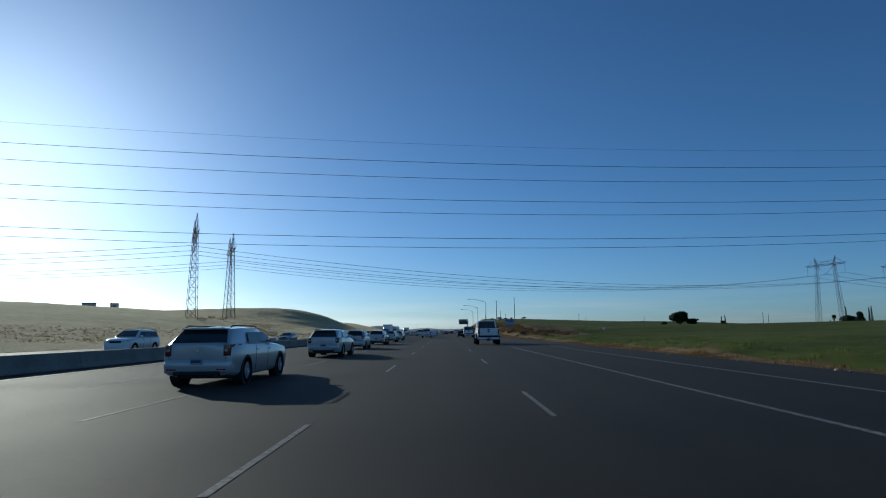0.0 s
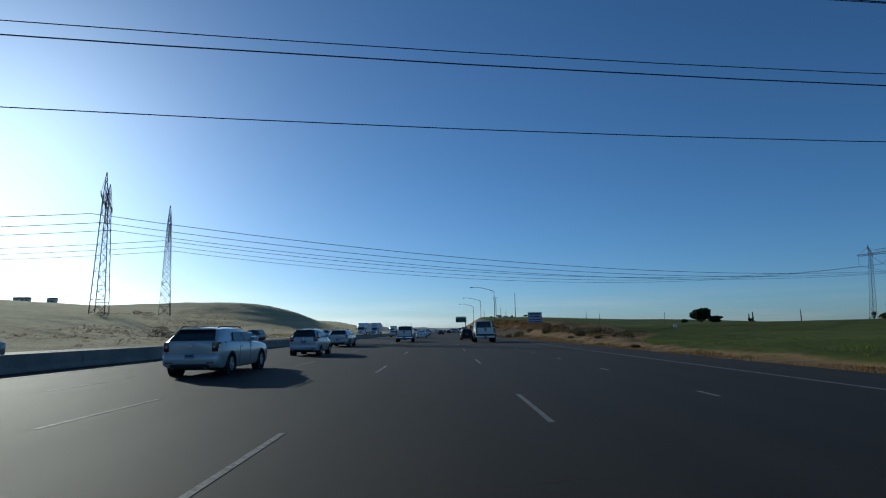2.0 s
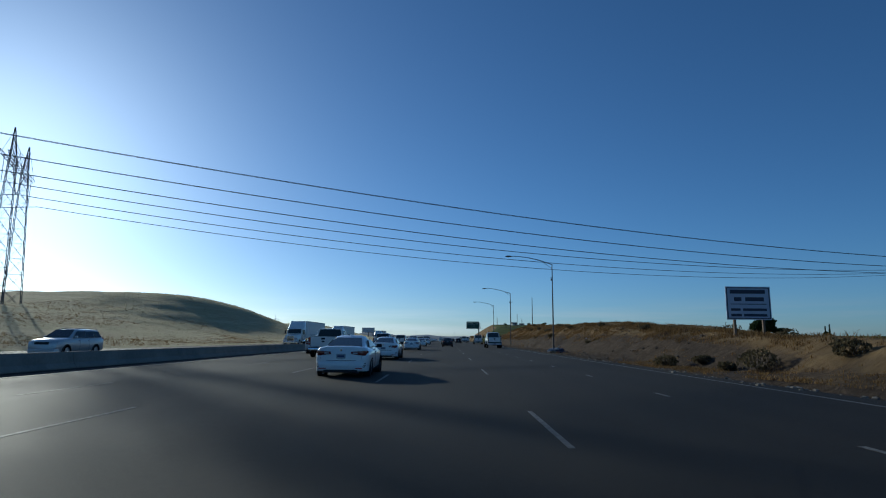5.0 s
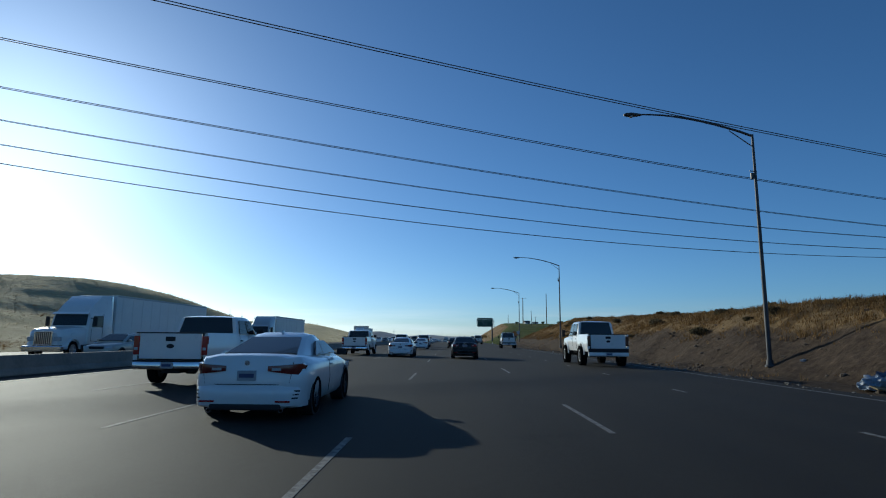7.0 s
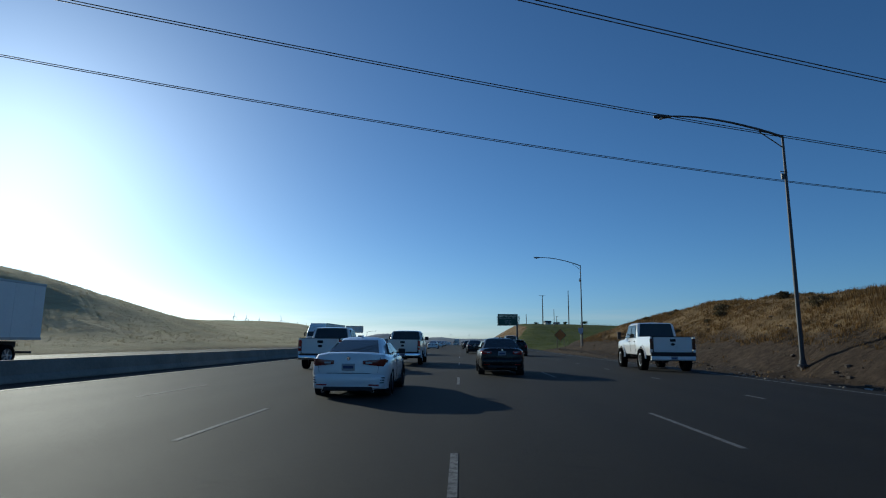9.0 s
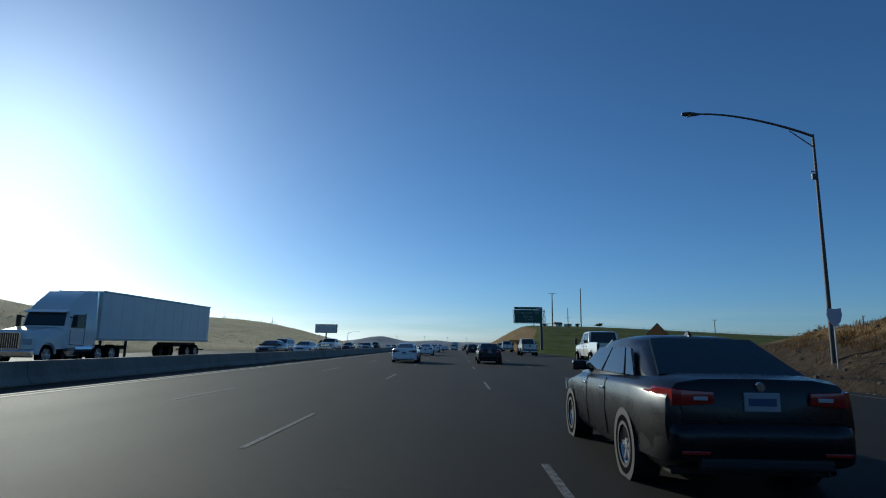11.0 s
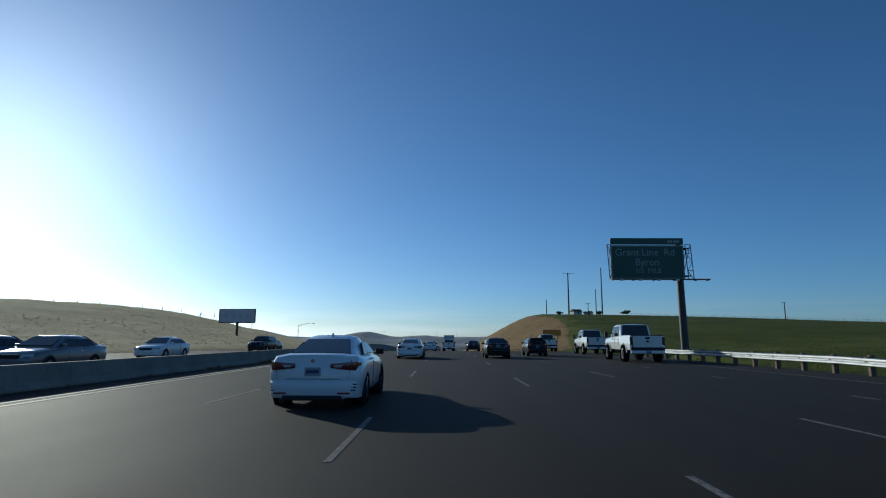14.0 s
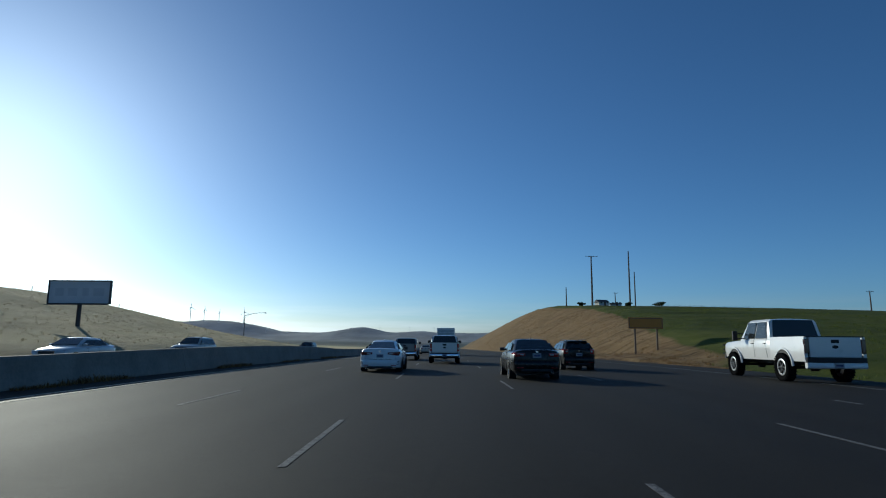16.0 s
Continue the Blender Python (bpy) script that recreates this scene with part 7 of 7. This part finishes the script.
def box_truck(m, label, paint):
    ob = thing("box_truck", m, label, "box truck", "vehicles on the freeway")
    bm = bmesh.new()
    box(bm, (0, -1.2, 2.45), (2.45, 5.6, 2.6), bevel=0.03)
    cargo = part("cargo_box", bm, M_TRAILER, ob)
    bm = bmesh.new()
    for k in range(6):
        box(bm, (0, -4.01, 1.35 + 0.4 * k), (2.2, 0.03, 0.36), bevel=0.008)
    part("roller_door", bm, M_STEEL, cargo)
    bm = bmesh.new()
    loft(bm, [body_ring(y, w, 0.6, zs, zt, 0.97, 0.03) for y, w, zs, zt in ((1.7, 1.05, 2.1, 2.3), (2.6, 1.05, 2.0, 2.25), (3.1, 1.03, 1.5, 1.6), (4.0, 0.98, 1.3, 1.4), (4.2, 0.85, 1.1, 1.2))])
    part("cab", bm, paint, ob, smooth=True, angle=35)
    for s in (-1, 1):
        for y in (-2.4, 3.1):
            wheel(ob, s * 0.95, y, 0.42, 0.34, s)
        bm = bmesh.new()
        box(bm, (s * 1.05, -4.02, 0.95), (0.22, 0.06, 0.14), bevel=0.01)
        part("tail_light", bm, M_TAIL, ob)
    bm = bmesh.new()
    box(bm, (0, -0.6, 0.85), (0.9, 7.6, 0.3))
    box(bm, (0, -4.05, 0.6), (2.2, 0.12, 0.14))
    part("chassis", bm, M_BLACK, ob)
    return ob


P_SILVER = make_paint("silver_paint", (0.58, 0.57, 0.55), 0.35, 0.30)
P_WHITE = make_paint("white_paint", (0.80, 0.785, 0.75), 0.0, 0.28)
P_PEARL = make_paint("pearl_white_paint", (0.82, 0.81, 0.785), 0.0, 0.22)
P_DARK = make_paint("dark_grey_paint", (0.022, 0.024, 0.028), 0.4, 0.28)
P_BLACK = make_paint("black_paint", (0.006, 0.006, 0.007), 0.0, 0.25, 0.12)
P_BLACK.node_tree.nodes["Principled BSDF"].inputs["Specular IOR Level"].default_value = 0.32
P_GREY = make_paint("grey_paint", (0.15, 0.16, 0.17), 0.35, 0.3)
P_TAN = make_paint("pale_gold_paint", (0.44, 0.41, 0.35), 0.3, 0.3)
P_BLUE = make_paint("dark_blue_paint", (0.02, 0.035, 0.08), 0.4, 0.28)


def going(x, rear, length, yaw=0):
    """Pose of a vehicle heading away, from its rear end."""
    y = rear + length / 2
    s = math.degrees(math.atan2(road_z(rear + length) - road_z(rear), length))
    return pose(x, y, road_z(y), s, 0, yaw)


def coming(x, y):
    s = math.degrees(math.atan2(road_z(y - 2) - road_z(y + 2), 4))
    return pose(x, y, road_z(y), s, 0, 180)


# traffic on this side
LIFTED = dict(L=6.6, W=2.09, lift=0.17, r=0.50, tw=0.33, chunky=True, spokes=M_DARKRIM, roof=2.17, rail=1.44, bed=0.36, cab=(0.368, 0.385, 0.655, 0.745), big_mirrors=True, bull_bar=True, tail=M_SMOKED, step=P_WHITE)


def estate(m):
    return car(m, WAGON, P_SILVER, "silver estate car with dark rear glass and roof rails", "estate_car")


def silver_hatch(m):
    return car(m, HATCH, P_SILVER, "small silver hatchback with red tail lights", "hatchback_car")


def black_hatch(m):
    return car(m, dict(HATCH, rails=True), P_BLACK, "black hatchback with a roof rack and steep rear", "hatchback_car")


def white_coupe(m):
    return car(m, COUPE, P_PEARL, "low white coupe with angular red tail lights", "coupe_car")


def black_sedan(m):
    return car(m, SEDAN, P_BLACK, "black four-door sedan with red tail lights", "sedan_car")


def silver_pickup(m):
    return pickup(m, P_SILVER, "silver-white pickup truck with a closed tailgate", L=5.8, crew=True, roof=1.92, rail=1.42)


def pale_pickup(m):
    return pickup(m, P_WHITE, "white pickup truck with a dark cab window and full-width tailgate", roof=1.95, rail=1.42)


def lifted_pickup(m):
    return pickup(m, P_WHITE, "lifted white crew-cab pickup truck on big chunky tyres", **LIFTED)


# each kind of vehicle, its length, and where its rear stands: across, along, turned
TRAFFIC = (
    (estate, 5.02, ((-7.9, 14.6, 0), (-8.3, 31.5, 0), (-9.0, 61.2, 0), (-9.2, 77.0, 0), (-10.6, 110.2, 0), (-12.3, 192.0, 0))),
    (silver_hatch, 4.15, ((-8.9, 46.0, 0), (-9.3, 92.0, 0), (-12.0, 238.0, 0))),
    (silver_pickup, 5.8, ((-5.9, 128.0, 0), (-6.8, 293.0, 0), (-5.6, 506.0, 0))),
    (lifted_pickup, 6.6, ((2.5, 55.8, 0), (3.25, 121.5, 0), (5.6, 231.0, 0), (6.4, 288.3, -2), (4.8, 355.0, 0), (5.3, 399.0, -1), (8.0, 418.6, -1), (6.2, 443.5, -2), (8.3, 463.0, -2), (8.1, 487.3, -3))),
    (black_hatch, 4.15, ((2.0, 137.0, 0), (1.9, 316.0, 0), (1.3, 413.0, 0), (1.5, 456.5, 0), (1.25, 496.8, 0))),
    (white_coupe, 4.70, ((-5.1, 163.9, 0), (-5.5, 180.5, 0), (-5.6, 211.0, 0), (-6.0, 243.5, 0), (-6.2, 274.5, 0), (-8.4, 361.0, 0), (-8.5, 390.3, 0), (-8.6, 419.7, 0), (-8.6, 449.0, 0), (-8.45, 492.8, 0))),
    (pale_pickup, 5.9, ((-9.8, 183.0, 0), (-9.8, 217.0, 0), (-9.9, 247.0, 0), (-9.9, 286.9, 0))),
    (black_sedan, 4.8, ((-1.4, 240.5, 0), (-1.95, 284.0, 0), (-2.0, 325.0, 0), (-2.3, 361.5, 0), (-2.3, 405.7, 0), (-2.3, 450.2, 0), (-2.3, 488.0, 0))),
)
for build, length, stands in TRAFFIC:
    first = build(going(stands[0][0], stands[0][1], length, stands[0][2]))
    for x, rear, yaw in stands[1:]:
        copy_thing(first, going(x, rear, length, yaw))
for x, rear in ((-9.4, 318.0), (-8.95, 516.0)):
    pickup(going(x, rear, 5.6), P_GREY, "dark grey pickup truck", roof=1.86, rail=1.36)
box_truck(going(-5.4, 547.0, 8.2), "box truck with a pale cargo box and roller door", P_WHITE)
car(going(-8.6, 560.0, 4.8), SEDAN, P_TAN, "pale sedan far down the slope", "sedan_car")

# traffic on the other side
for x, y, spec, paint, label, nm in ((-25.4, 44.0, SUV, P_WHITE, "white sport utility vehicle coming the other way", "suv_car"),
                                     (-25.6, 88.0, SEDAN, P_GREY, "grey sedan coming the other way", "sedan_car"),
                                     (-22.0, 119.0, SEDAN, P_SILVER, "silver sedan coming the other way", "sedan_car"),
                                     (-25.8, 134.5, SUV, P_BLACK, "black sport utility vehicle coming the other way", "suv_car"),
                                     (-29.2, 142.0, SEDAN, P_WHITE, "white sedan coming the other way", "sedan_car"),
                                     (-25.6, 181.0, SUV, P_SILVER, "silver sport utility vehicle coming the other way", "suv_car"),
                                     (-22.0, 236.0, SEDAN, P_TAN, "pale gold sedan coming the other way", "sedan_car"),
                                     (-22.0, 374.0, SEDAN, P_DARK, "dark grey sedan coming the other way", "sedan_car"),
                                     (-25.8, 390.0, SUV, P_WHITE, "white sport utility vehicle coming the other way", "suv_car"),
                                     (-22.0, 386.0, SEDAN, P_WHITE, "white sedan coming the other way", "sedan_car"),
                                     (-25.8, 412.0, SUV, P_WHITE, "white sport utility vehicle coming the other way", "suv_car"),
                                     (-25.8, 433.0, SEDAN, P_BLUE, "dark blue sedan coming the other way", "sedan_car"),
                                     (-22.0, 432.0, SEDAN, P_GREY, "grey sedan coming the other way", "sedan_car"),
                                     (-25.8, 449.0, SEDAN, P_WHITE, "white sedan coming the other way", "sedan_car"),
                                     (-25.8, 471.0, SUV, P_BLACK, "black sport utility vehicle coming the other way", "suv_car"),
                                     (-29.4, 486.0, SEDAN, P_DARK, "dark sedan coming the other way", "sedan_car"),
                                     (-25.8, 499.0, SEDAN, P_SILVER, "silver sedan coming the other way", "sedan_car"),
                                     (-25.8, 514.0, SUV, P_TAN, "pale gold sport utility vehicle coming the other way", "suv_car"),
                                     (-25.8, 553.0, SUV, P_BLACK, "black sport utility vehicle coming the other way", "suv_car")):
    car(coming(x, y), spec, paint, label, nm)
pickup(coming(-22.0, 399.0), P_WHITE, "white pickup truck coming the other way")
semi_truck(coming(-26.0, 243.5), "white long-nosed semi truck with a white box trailer", P_WHITE)
semi_truck(coming(-26.0, 279.0), "pale semi truck with a long white box trailer", P_SILVER)
semi_truck(coming(-26.0, 355.5), "white semi truck with a tall white box trailer", P_WHITE)
